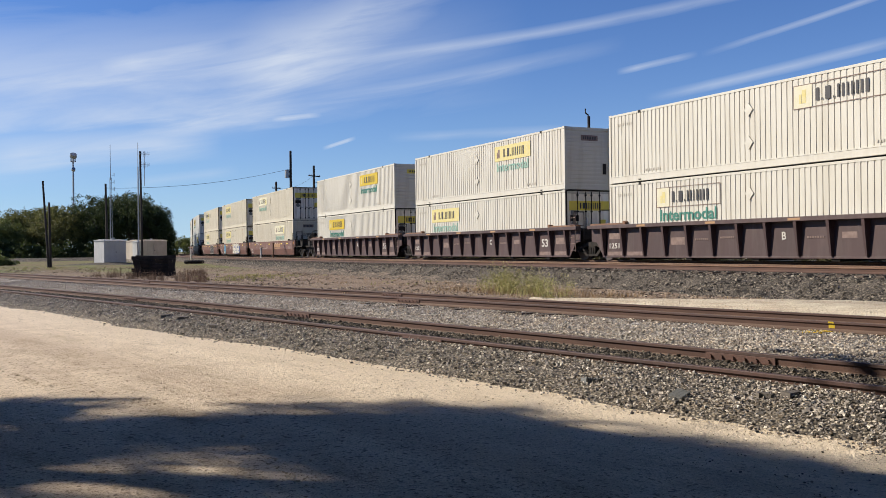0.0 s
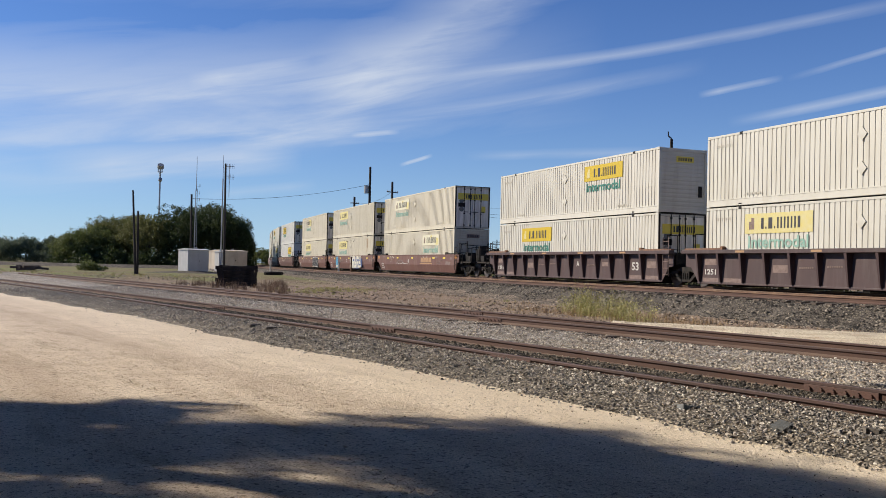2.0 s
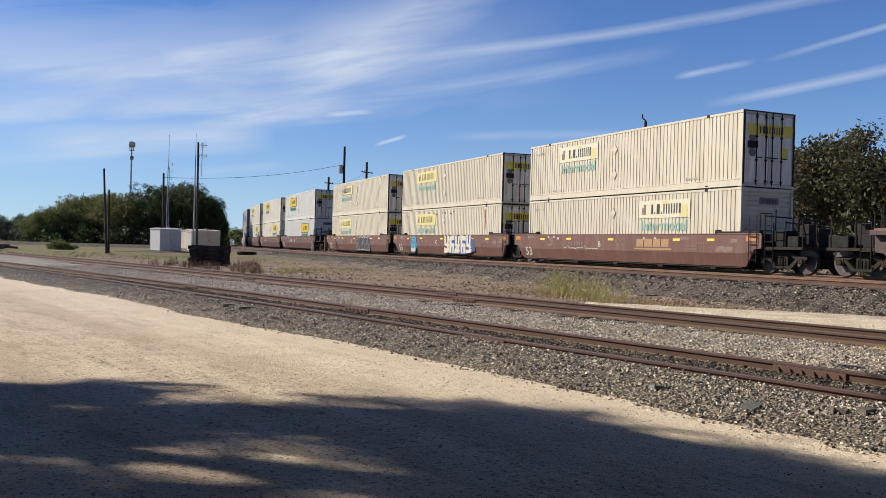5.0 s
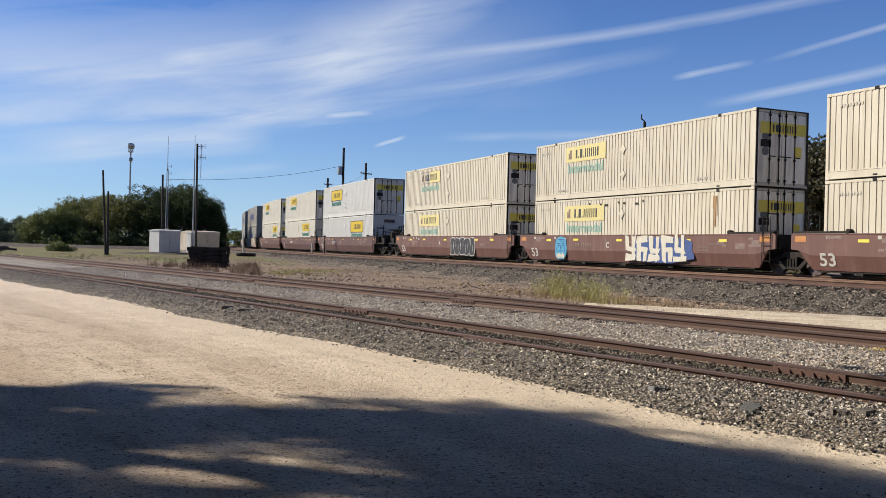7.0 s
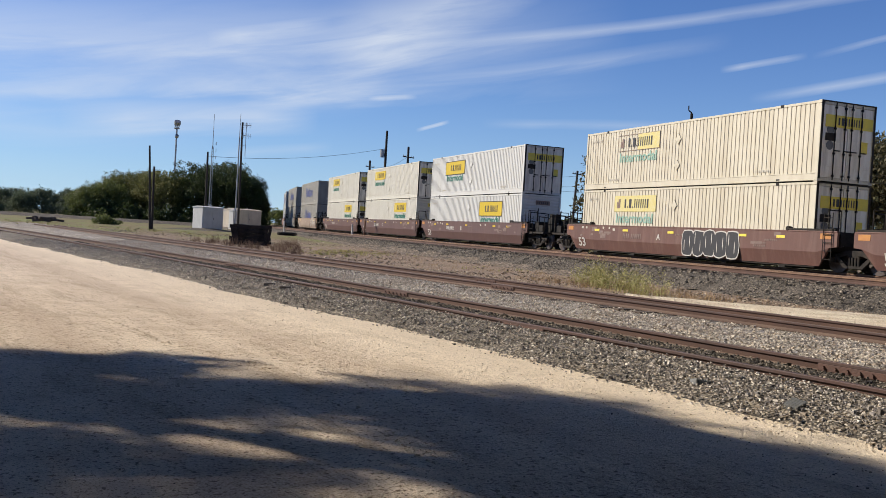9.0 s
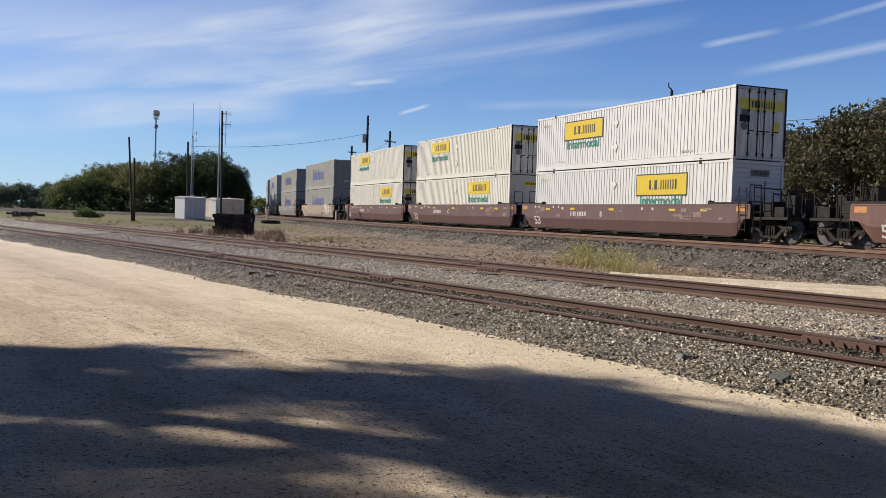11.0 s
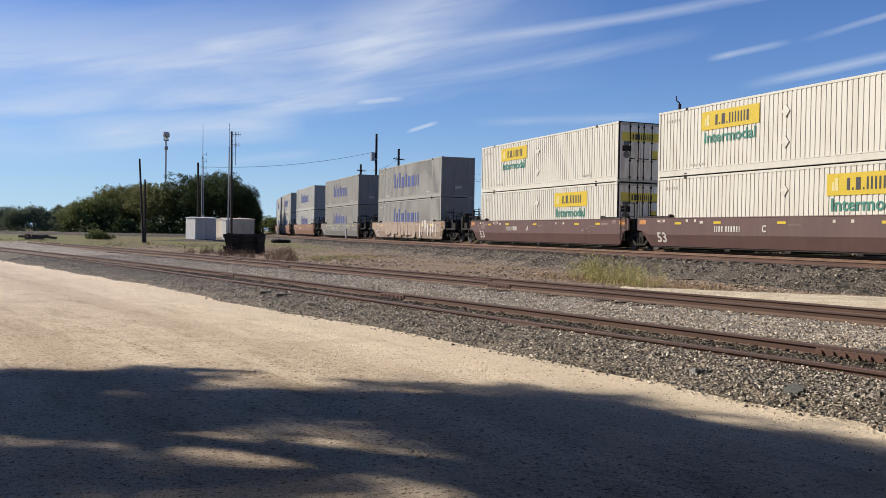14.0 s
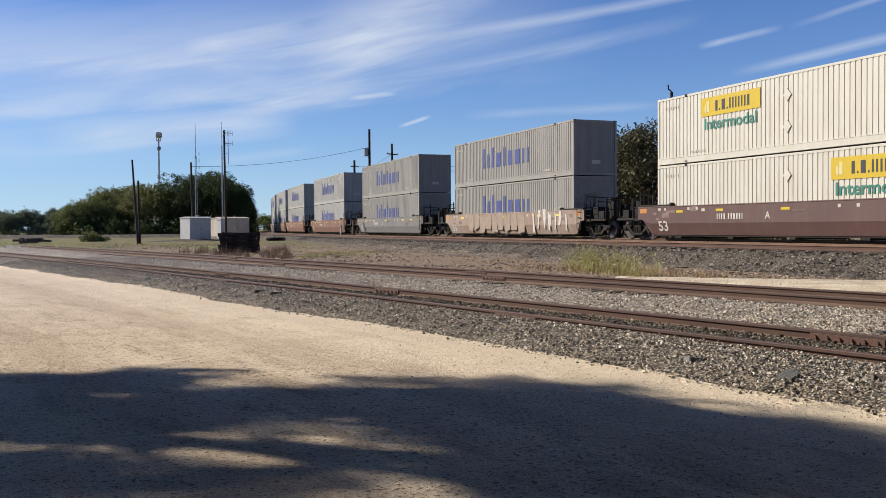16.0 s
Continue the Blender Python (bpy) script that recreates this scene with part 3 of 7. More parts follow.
def build_ground():
    """One sheet: fine near the lane, coarse towards the horizon."""
    def steps(lo, hi, fine, grow):
        out, v, d = [0.0], 0.0, fine
        while v < hi:
            v += d
            d *= grow if v > 14 else 1.0
            out.append(v)
        neg, v, d = [], 0.0, fine * 2
        while v > lo:
            v -= d
            d *= 1.18
            neg.append(v)
        return neg[::-1] + out
    xs, ys = steps(-2500, 3000, 0.3, 1.09), steps(-2500, 3500, 0.3, 1.08)
    def level(x, y):
        z = ground_z(x, y) if abs(x) < 300 and y < 600 else (0.35 if y > 55 else 0)
        if -13 < y < 104 and track_a(y) - 1.3 < x < track_b(y) + 1.7:
            z -= 0.16                              # dug out under the track beds
        return z
    verts = [(x, y, level(x, y)) for y in ys for x in xs]
    w = len(xs)
    faces = [(j * w + i, j * w + i + 1, (j + 1) * w + i + 1, (j + 1) * w + i) for j in range(len(ys) - 1) for i in range(w - 1)]
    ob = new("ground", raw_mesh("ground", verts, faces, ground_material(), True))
    tagged(ob, "tan packed dirt lane and dry weedy waste ground", "ground", kind="structure")


build_ground()


def strip(name, rows, material, label):
    """A long bed: rows of cross-sections, each a list of points, with ragged edges."""
    verts = [p for r in rows for p in r]
    w = len(rows[0])
    faces = [(j * w + i, j * w + i + 1, (j + 1) * w + i + 1, (j + 1) * w + i) for j in range(len(rows) - 1) for i in range(w - 1)]
    ob = new(name, raw_mesh(name, verts, faces, material, True))
    return tagged(ob, label, "ballast", kind="structure")


BED_DARK = gravel_mat("dark_ballast_bed", [(0.08, 0.07, 0.06), (0.25, 0.212, 0.166), (0.12, 0.103, 0.086), (0.42, 0.36, 0.28), (0.20, 0.17, 0.14)], 0.03, dirt=(0.30, 0.245, 0.18), patch=0.56)
BED_PALE = gravel_mat("pale_ballast_bed", [(0.21, 0.188, 0.165), (0.46, 0.415, 0.36), (0.30, 0.268, 0.232), (0.60, 0.545, 0.475), (0.38, 0.338, 0.29)], 0.05, (0.06, 0.053, 0.046), dirt=(0.19, 0.148, 0.113), patch=0.47)
BED_MAIN = gravel_mat("main_line_ballast_bed", [(0.07, 0.06, 0.05), (0.18, 0.152, 0.12), (0.105, 0.09, 0.074), (0.25, 0.21, 0.162)], 0.05)
BED_SOIL = gravel_mat("bank_soil_and_gravel", [(0.09, 0.073, 0.058), (0.30, 0.235, 0.175), (0.15, 0.12, 0.094), (0.40, 0.325, 0.25)], 0.11, (0.045, 0.037, 0.03), (0.24, 0.18, 0.128), 0.56)
LIME = gravel_mat("limestone_bed", [(0.56, 0.475, 0.34), (0.70, 0.60, 0.455), (0.62, 0.53, 0.395)], 0.04, (0.42, 0.345, 0.25))

SAND = gravel_mat("blown_sand", [(0.42, 0.32, 0.22), (0.47, 0.365, 0.255), (0.37, 0.28, 0.19)], 0.012, (0.33, 0.25, 0.17))


def bed_a(off):
    """Height of the nearer track's bed over the ground, across it."""
    return float(np.interp(off, [-2.2, -1.8, -1.25, -0.85, -0.45, 0.3, 0.72, 1.2, 1.9], [-0.03, 0.04, 0.13, 0.165, 0.145, 0.095, 0.105, 0.085, 0.03]))


BANK = ((-7.4, -0.1), (-6.95, 0.06), (-6.4, 0.30), (-5.85, 0.58), (-5.2, 0.655), (-3.4, 0.655), (-2.2, 0.58), (-1.2, 0.68), (1.2, 0.68), (2.2, 0.6), (3.6, 0.05), (4.2, -0.2))


def rough_edge(y, seed, amount=0.35):
    return amount * noise.noise((y * 0.5, seed, 0)) + 0.4 * amount * noise.noise((y * 2.1, seed, 7))


def build_beds():
    rows_a, rows_b, rows_m = [], [], []
    y = -14.0
    while y < 110:
        a, b = track_a(y), track_b(y)
        e1, e2, e3 = rough_edge(y, 1), rough_edge(y, 5), rough_edge(y, 9)
        g = ground_z(a, y)
        rows_a.append([(a - 2.3 + e1, y, g - 0.14)] + [(a + o + (e1 if o < -1.5 else 0), y, bed_a(o) + g * (0.3 if o > -1.5 else 0.8)) for o in (-2.0, -1.75, -1.25, -0.85, -0.45, 0.3, 0.75, 1.2, 1.75)] + [(a + 1.95 + e2 * 0.6, y, -0.1)])
        rows_b.append([(a + 1.55, y, -0.15), (a + 1.75, y, 0.02 + g * 0.3), (b - 1.3, y, 0.05 + g * 0.3), (b, y, 0.06 + g * 0.3), (b + 1.2, y, 0.06 + g * 0.3), (b + 1.9 + e3, y, 0.05 + g * 0.4), (b + 2.3 + e3, y, -0.12)])
        y += 0.5 if y < 60 else 1.5
    strip("ballast_near", rows_a, BED_DARK, "dark grey crushed stone under the nearer yard track")
    strip("ballast_middle", rows_b, BED_PALE, "pale grey crushed stone between and under the yard tracks")
    rows = []
    y = -6.0
    while y < 48:
        a, e = track_a(y), 0.05 * noise.noise((y * 0.9, 3, 3))
        rows.append([(a + 0.45 + e, y, 0.035), (a + 0.53 + e, y, 0.10 + 0.01 * noise.noise((y * 2, 1, 0))), (a + 0.66, y, 0.118), (a + 0.69, y, 0.05)])
        y += 0.5
    strip("sand_strip", rows, SAND, "tan sand blown against the yard rail")
    s = -30.0
    while s < 420:
        x, yy, th = main_line(s)
        e = rough_edge(s, 14, 0.35)
        sec = []
        for off, z in BANK:
            px, py, _ = main_line(s, off + (e if off < -6 else 0))
            sec.append((px, py, z + 0.02 * noise.noise((px, py, 2))))
        rows_m.append(sec)
        s += 1.0 if s < 100 else 3.0
    strip("ballast_main_line", rows_m, BED_MAIN, "grey-brown crushed stone bank under the main line")
    rows = []
    s = 24.0
    while s < 190:
        up = -6.75 + 0.5 * min(1, max(0, (s - 27) / 22)) + rough_edge(s, 31, 0.3)
        sec = []
        for f in (0.0, 0.2, 0.5, 0.8, 1.0):
            off = -7.9 + (up + 7.9) * f
            px, py, _ = main_line(s, off)
            z = float(np.interp(off, [o for o, _ in BANK], [h for _, h in BANK]))
            sec.append((px, py, max(z, ground_z(px, py)) + (0.03 if 0 < f < 1 else -0.03) + 0.02 * noise.noise((px, py, 2))))
        rows.append(sec)
        s += 1.0 if s < 100 else 3.0
    strip("bank_soil", rows, BED_SOIL, "tan-brown soil with gravel along the foot of the bank")
    rows = []
    y = 2.0
    while y < 20.5:
        f = max(0.03, min(1, (20.5 - y) / 8))
        lo = track_b(y) + 2.15 + rough_edge(y, 21)
        hi = min(19.3, lo + 0.2 + 6.4 * f) + rough_edge(y, 23, 0.5)
        rows.append([(lo, y, 0.0), (lo + 0.25, y, 0.13), ((lo + hi) / 2, y, 0.17 + 0.03 * noise.noise((y, 0, 3))), (hi - 0.2, y, 0.14), (hi, y, 0.0)])
        y += 0.5
    strip("limestone_patch", rows, LIME, "pale limestone chippings heaped beside the yard track")
    # the low bank of another line, far off
    rows = []
    for k in range(60):
        az = radians(-9 + k * 0.36)
        d = 138 + 6 * math.sin(k * 0.11)
        rows.append([(math.sin(az) * (d - 5), math.cos(az) * (d - 5), 0.2), (math.sin(az) * (d - 1.6), math.cos(az) * (d - 1.6), 0.78 + 0.03 * noise.noise((k, 0, 1))),
                     (math.sin(az) * (d + 1.6), math.cos(az) * (d + 1.6), 0.78), (math.sin(az) * (d + 5), math.cos(az) * (d + 5), 0.2)])
    strip("ballast_far_line", rows, BED_MAIN, "low grey gravel bank of a distant line")


build_beds()


def stones(name, places, lo, hi, material, label):
    """Loose broken stones, each a crooked block with a flat top, in one mesh."""
    rng = np.random.RandomState(len(places) % 9973)
    base = np.array([(-0.6, -0.42, -0.3), (0.6, -0.42, -0.3), (0.0, 0.66, -0.3), (-0.46, -0.3, 0.32), (0.46, -0.34, 0.30), (0.04, 0.5, 0.28)])
    corners = np.array((0, 1, 4, 3, 1, 2, 5, 4, 2, 0, 3, 5, 3, 4, 5))
    k = len(places)
    p = np.array(places)
    size = rng.uniform(lo, hi, k) * rng.choice([0.6, 0.8, 1.0, 1.0, 1.1, 1.6], k)
    v = base[None] * rng.uniform(0.5, 1.45, (k, 6, 3)) * size[:, None, None]
    v[:, 3:, :2] += rng.uniform(-0.22, 0.22, (k, 3, 2)) * size[:, None, None]
    ang, tip = rng.uniform(0, math.tau, k), rng.uniform(-0.45, 0.45, k)
    c, s = np.cos(ang)[:, None], np.sin(ang)[:, None]
    ct, st = np.cos(tip)[:, None], np.sin(tip)[:, None]
    x, y, z = v[..., 0], v[..., 1] * ct - v[..., 2] * st, v[..., 1] * st + v[..., 2] * ct
    v = np.stack([x * c - y * s, x * s + y * c, z], -1) + p[:, None, :]
    f = corners[None] + 6 * np.arange(k)[:, None]
    starts = np.array((0, 4, 8, 12))[None] + 15 * np.arange(k)[:, None]
    me = bpy.data.meshes.new(name)
    me.vertices.add(k * 6)
    me.vertices.foreach_set("co", v.reshape(-1))
    me.loops.add(f.size)
    me.loops.foreach_set("vertex_index", f.reshape(-1).astype(np.int32))
    me.polygons.add(k * 4)
    me.polygons.foreach_set("loop_start", starts.reshape(-1).astype(np.int32))
    me.update(calc_edges=True)
    me.shade_flat()
    me.materials.append(material)
    ob = new(name, me)
    tagged(ob, label, "stones", kind="stuff")


def build_stones():
    rng = random.Random(5)
    near, pale, bank, lime, lane, waste, gauge = [], [], [], [], [], [], []
    for _ in range(96000):
        y = 3.5 + 40 * rng.random() ** 2.0
        off = rng.uniform(-2.3, 1.85)
        if off < -1.6 and rng.random() < (-1.6 - off) * 1.3:
            continue
        g = ground_z(track_a(y), y)
        if abs(abs(off) - 0.72) < 0.09:
            continue
        (gauge if -0.66 < off < 0.62 else near).append((track_a(y) + off + (rough_edge(y, 1) if off < -1.5 else 0), y, bed_a(off) + g * (0.3 if off > -1.5 else 0.8) + 0.004 + rng.uniform(-0.008, 0.035) * rng.random()))
    for _ in range(54000):
        y = 5 + 45 * rng.random() ** 1.7
        a, b = track_a(y) + 1.8, track_b(y) + 2.0
        x = rng.uniform(a, b)
        if abs(abs(x - track_b(y)) - 0.72) < 0.09:
            continue
        g = ground_z(track_a(y), y)
        t = (x - a) / (b - a)
        pale.append((x, y, 0.03 + 0.032 * min(1, t * 2) + g * 0.3 + rng.uniform(-0.01, 0.02)))
    for _ in range(25000):
        s = 12 + 75 * rng.random() ** 1.5
        off = rng.uniform(-6.95, -2.0) if rng.random() < 0.25 else rng.uniform(-7.05, -5.0)
        if off < -6.75 + 0.5 * min(1, max(0, (s - 27) / 22)) + rng.gauss(0, 0.12) and s > 24 and rng.random() < 0.45:
            continue
        px, py, _ = main_line(s, off + (rough_edge(s, 14, 0.35) if off < -6 else 0))
        if abs(abs(off - NEAR_OFF) - 0.7535) < 0.1:
            continue
        prof = np.interp(off, [o for o, _ in BANK], [z for _, z in BANK])
        bank.append((px, py, prof + 0.02 * noise.noise((px, py, 2)) + rng.uniform(0, 0.025)))
    for _ in range(11000):
        y = 14 + 62 * rng.random() ** 1.2
        lo, hi = track_b(y) + 2.1, main_line(y)[0] - 7.2
        x = rng.uniform(lo, hi)
        if noise.noise((x * 0.35, y * 0.2, 9)) + rng.uniform(-0.35, 0.35) > 0:
            waste.append((x, y, ground_z(x, y) + 0.006))
    for _ in range(3500):
        y = rng.uniform(6, 19.5)
        lo = track_b(y) + 2.3
        f = max(0.03, min(1, (20.5 - y) / 8))
        lime.append((rng.uniform(lo, min(18.8, lo + 5.4 * f)), y, 0.145 + rng.uniform(-0.02, 0.02)))
    for _ in range(9500):
        y = 2.5 + 26 * rng.random() ** 1.5
        x = rng.uniform(-3, track_a(y) - 1.9)
        if rng.random() < 0.4:
            x = track_a(y) - 1.8 - rng.random() ** 2 * 1.8
        elif noise.noise((x * 0.5, y * 0.25, 6)) + rng.uniform(-0.5, 0.5) < 0.12:
            continue
        lane.append((x, y, ground_z(x, y) + 0.004))
    stones("ballast_stones_near", near, 0.011, 0.025, STONE_DARK, "dark grey angular ballast stones heaped round the yard rails")
    stones("ballast_stones_gauge", gauge, 0.012, 0.03, STONE_GAUGE, "grimy dark ballast stones between the yard rails")
    stones("ballast_stones_middle", pale, 0.013, 0.029, STONE_LIGHT, "pale grey and buff ballast stones between the yard tracks")
    stones("ballast_stones_bank", bank, 0.022, 0.05, STONE_BANK, "grey ballast stones on the main line bank")
    stones("limestone_chips", lime, 0.008, 0.022, STONE_LIME, "cream limestone chips beside the yard track")
    stones("waste_gravel", waste, 0.025, 0.07, STONE_WASTE, "grey-brown gravel strewn over the waste ground")
    stones("lane_pebbles", lane, 0.003, 0.010, LITTER, "small pebbles strewn over the dirt lane")


build_stones()


# ---- tracks ----
def rail_section():
    """Flat-bottomed rail, metres, top at z = 0."""
    half = [(0.033, 0.0), (0.037, -0.006), (0.036, -0.034), (0.012, -0.048), (0.010, -0.112), (0.026, -0.132), (0.07, -0.148), (0.07, -0.165)]
    return half + [(-x, z) for x, z in reversed(half)]


def rail_mesh(name, points, material, foot=None):
    sec = rail_section()
    verts, faces, n = [], [], len(sec)
    for i, (x, y, z) in enumerate(points):
        x2, y2, _ = points[min(i + 1, len(points) - 1)]
        x1, y1, _ = points[max(i - 1, 0)]
        d = math.hypot(x2 - x1, y2 - y1)
        nx, ny = (y2 - y1) / d, -(x2 - x1) / d
        verts += [(x + nx * a, y + ny * a, z + b) for a, b in sec]
    for i in range(len(points) - 1):
        for k in range(n):
            faces.append((i * n + k, i * n + (k + 1) % n, (i + 1) * n + (k + 1) % n, (i + 1) * n + k))
    me = raw_mesh(name, verts, faces, material)
    if foot:
        me.materials.append(foot[0])
        me.materials.append(foot[1])
        for p in me.polygons:
            k = p.index % n
            p.material_index = 1 if k in (4, 5, 6, 8, 9, 10) else 2 if k in (2, 3, 11, 12) else 0
    return me


def sleeper_mesh(name, long):
    bm = bmesh.new()
    add_box(bm, -long / 2, long / 2, -0.115, 0.115, -0.17, 0.0, 0.012)
    return to_mesh(name, bm, TIMBER)


def joint_bar_mesh():
    bm = bmesh.new()
    for side in (-1, 1):
        add_box(bm, side * 0.013 - 0.012 + side * 0.012, side * 0.013 + 0.012 + side * 0.012, -0.46, 0.46, -0.125, -0.04, 0.006)
        for k in range(6):
            add_tube(bm, (side * 0.03, -0.38 + k * 0.152, -0.083), (side * 0.065, -0.38 + k * 0.152, -0.083), 0.02, seg=6)
    return to_mesh("joint_bar", bm, JOINT)


def yard_track(label, line, joints, y_end):
    t = thing("railway_track", Matrix(), label, "railway track", "yard tracks")
    ys = [-14 + k * 1.0 for k in range(int(y_end) + 15)]
    for side in (-0.7175, 0.7175):
        pts = [(line(y) + side, y, YARD_Z + 0.012 * noise.noise((y * 0.15, side, 1))) for y in ys]
        put("rail", rail_mesh("rail", pts, RAIL, (RAIL_FOOT, RAIL_WEB)), t)
    jm, sm = joint_bar_mesh(), sleeper_mesh("sleeper", 2.5)
    for y, side in joints:
        th = math.atan((line(y + 0.5) - line(y - 0.5)))
        put("joint_bar", jm, t, pose(line(y) + side * 0.7175, y, YARD_Z, 0, 0, -math.degrees(th)), "rusty bolted rail joint")
    rng = random.Random(3)
    y = -10.0
    while y < y_end - 20:
        th = math.degrees(math.atan((line(y + 0.5) - line(y - 0.5))))
        put("sleeper", sm, t, pose(line(y) + rng.uniform(-0.05, 0.05), y, YARD_Z - 0.165 + rng.uniform(-0.035, 0.012), 0, rng.uniform(-0.5, 0.5), -th + rng.uniform(-2, 2)))
        y += 0.56
    return t


yard_track("rusty yard track with weathered sleepers sunk in dark ballast", track_a, ((7.6, 1), (11.5, -1), (17.6, 1), (22.8, -1), (26.5, 1), (33.0, -1)), 62)
yard_track("rusty yard track in pale ballast beside the main line", track_b, ((20.6, -1), (23.4, 1), (33.0, -1), (41.0, 1)), 80)


def main_track(centre, label):
    t = thing("railway_track", Matrix(), label, "railway track", "main line tracks")
    ss = [-30 + 2.0 * k for k in range(200)]
    for off in (-0.7535, 0.7535):
        pts = []
        for s in ss:
            x, y, _ = main_line(s, centre + off)
            pts.append((x, y, RAIL_Z - (0.02 if centre else 0)))
        put("rail", rail_mesh("main_rail", pts, RAIL_MAIN, (RAIL_WEB, RAIL_WEB)), t)
        top = [(x + dx, y, z + 0.003) for x, y, z in pts for dx in (-0.033, 0.033)]
        low = [(x, y, z - 0.006) for x, y, z in top]
        m = len(top)
        faces = [(i, i + 1, i + 3, i + 2) for i in range(0, m - 2, 2)] + [(i, i + 2, m + i + 2, m + i) for i in range(0, m - 2, 2)] + [(i + 1, m + i + 1, m + i + 3, i + 3) for i in range(0, m - 2, 2)]
        put("rail_head", raw_mesh("rail_head", top + low, faces, RAIL_TOP), t, None, "sunlit worn top of the rail")
    sm = sleeper_mesh("main_sleeper", 2.6)
    s = 10.0
    while s < 120:
        x, y, th = main_line(s, centre)
        put("sleeper", sm, t, pose(x, y, RAIL_Z - 0.21, 0, 0, -math.degrees(th)))
        s += 0.58


main_track(0.0, "main line track with worn brown rails on stone ballast")
main_track(NEAR_OFF, "empty main line track with sunlit brown rails")

# ---- the train: containers ----
C_LEN, C_H, C_W = 16.15, 2.9, 2.6
C_BASE = 0.30                  # underside of the lower box over the rail
FACE = Matrix(((0, 0, -1, 0), (-1, 0, 0, 0), (0, 1, 0, 0), (0, 0, 0, 1)))   # letters on the side towards the lane
END = Matrix(((1, 0, 0, 0), (0, 0, -1, 0), (0, 1, 0, 0), (0, 0, 0, 1)))     # letters on the leading end
CACHE = {}


def cached(key, make):
    if key not in CACHE:
        CACHE[key] = make()
    return CACHE[key]


def corrugated(y0, y1, z0, z1, x, depth, period, flat, side=-1):
    """A pressed steel wall along y, flutes upright, with thickness."""
    bm = bmesh.new()
    prof = []
    n = max(1, round((y1 - y0) / period))
    p = (y1 - y0) / n
    for k in range(n):
        y = y0 + k * p
        g = p * (1 - flat) / 2
        prof += [(y, 0.0), (y + p * flat, 0.0), (y + p * flat + g * 0.45, depth), (y + p - g * 0.45, depth)]
    prof.append((y1, 0.0))
    lo = [bm.verts.new((x - side * d, y, z0)) for y, d in prof]
    hi = [bm.verts.new((x - side * d, y, z1)) for y, d in prof]
    for k in range(len(prof) - 1):
        bm.faces.new((lo[k], lo[k + 1], hi[k + 1], hi[k]))
    inner = [bm.verts.new((x - side * (depth + 0.02), y, z)) for y, z in ((y0, z0), (y1, z0), (y1, z1), (y0, z1))]
    bm.faces.new(inner)
    return bm


def pressed_end(upright, material, period, depth):
    """Leading end wall in one pressed sheet, with flutes upright or level."""
    bm = bmesh.new()
    W, L, H = C_W / 2 - 0.11, C_LEN / 2, C_H
    a0, a1, b0, b1 = (-W, W, 0.14, H - 0.12) if upright else (0.14, H - 0.12, -W, W)
    n = round((a1 - a0) / period)
    p = (a1 - a0) / n
    prof = []
    for k in range(n):
        a = a0 + k * p
        prof += [(a, 0.0), (a + p * 0.12, depth), (a + p * 0.62, depth), (a + p * 0.74, 0.0)]
    prof.append((a1, 0.0))
    rows = []
    for b in (b0, b1):
        rows.append([bm.verts.new((a, -L + 0.06 - d, b) if upright else (b, -L + 0.06 - d, a)) for a, d in prof])
    for k in range(len(prof) - 1):
        bm.faces.new((rows[0][k], rows[0][k + 1], rows[1][k + 1], rows[1][k]))
    add_box(bm, -W, W, -L + 0.065, -L + 0.085, 0.14, H - 0.12)
    return to_mesh("end_wall", bm, material)


def container_frame():
    bm = bmesh.new()
    L, W, H = C_LEN / 2, C_W / 2, C_H
    for sx in (-1, 1):
        for y in (-L, L - 0.12):
            add_box(bm, sx * W - (0.0 if sx < 0 else 0.12), sx * W + (0.12 if sx < 0 else 0.0), y, y + 0.12, 0.12, H - 0.12, 0.008)
        for y in (-L + 1.93, L - 2.03):
            add_box(bm, sx * (W - 0.03) - 0.028, sx * (W - 0.03) + 0.028, y, y + 0.1, 0.16, H - 0.09, 0.006)
        a, b = (-W, -W + 0.07) if sx < 0 else (W - 0.07, W)
        add_box(bm, a, b, -L + 0.12, L - 0.12, H - 0.09, H, 0.006)
        add_box(bm, a, b, -L + 0.12, L - 0.12, 0.02, 0.31, 0.006)
        c, d = (-W - 0.012, -W) if sx < 0 else (W, W + 0.012)
        add_box(bm, c, d, -L + 0.12, L - 0.12, 0.27, 0.31)
        add_box(bm, c, d, -L + 0.12, L - 0.12, 0.03, 0.06)
    for y in (-L, L - 0.1):
        add_box(bm, -W + 0.12, W - 0.12, y, y + 0.1, H - 0.13, H, 0.006)
        add_box(bm, -W + 0.12, W - 0.12, y, y + 0.1, 0.02, 0.15, 0.006)
    return bm


def casting(y, z, sx):
    bm = bmesh.new()
    if sx:
        add_box(bm, sx * (C_W / 2 - 0.085) - 0.09, sx * (C_W / 2 - 0.085) + 0.09, y - 0.09, y + 0.09, z, z + 0.12, 0.012)
    return bm


def wordmark(widths, high, gap):
    """A brand's word as plain upright blocks."""
    bm = bmesh.new()
    x = -(sum(widths) + gap * (len(widths) - 1)) / 2
    for w, h in zip(widths, high if isinstance(high, (list, tuple)) else [high] * len(widths)):
        add_box(bm, x, x + w, -0.5 * max(high if isinstance(high, (list, tuple)) else [high]), h - 0.5 * max(high if isinstance(high, (list, tuple)) else [high]), -0.002, 0.002)
        x += w + gap
    return bm


def plate(w, h, t=0.002):
    bm = bmesh.new()
    add_box(bm, -w / 2, w / 2, -h / 2, h / 2, -t, t)
    return bm


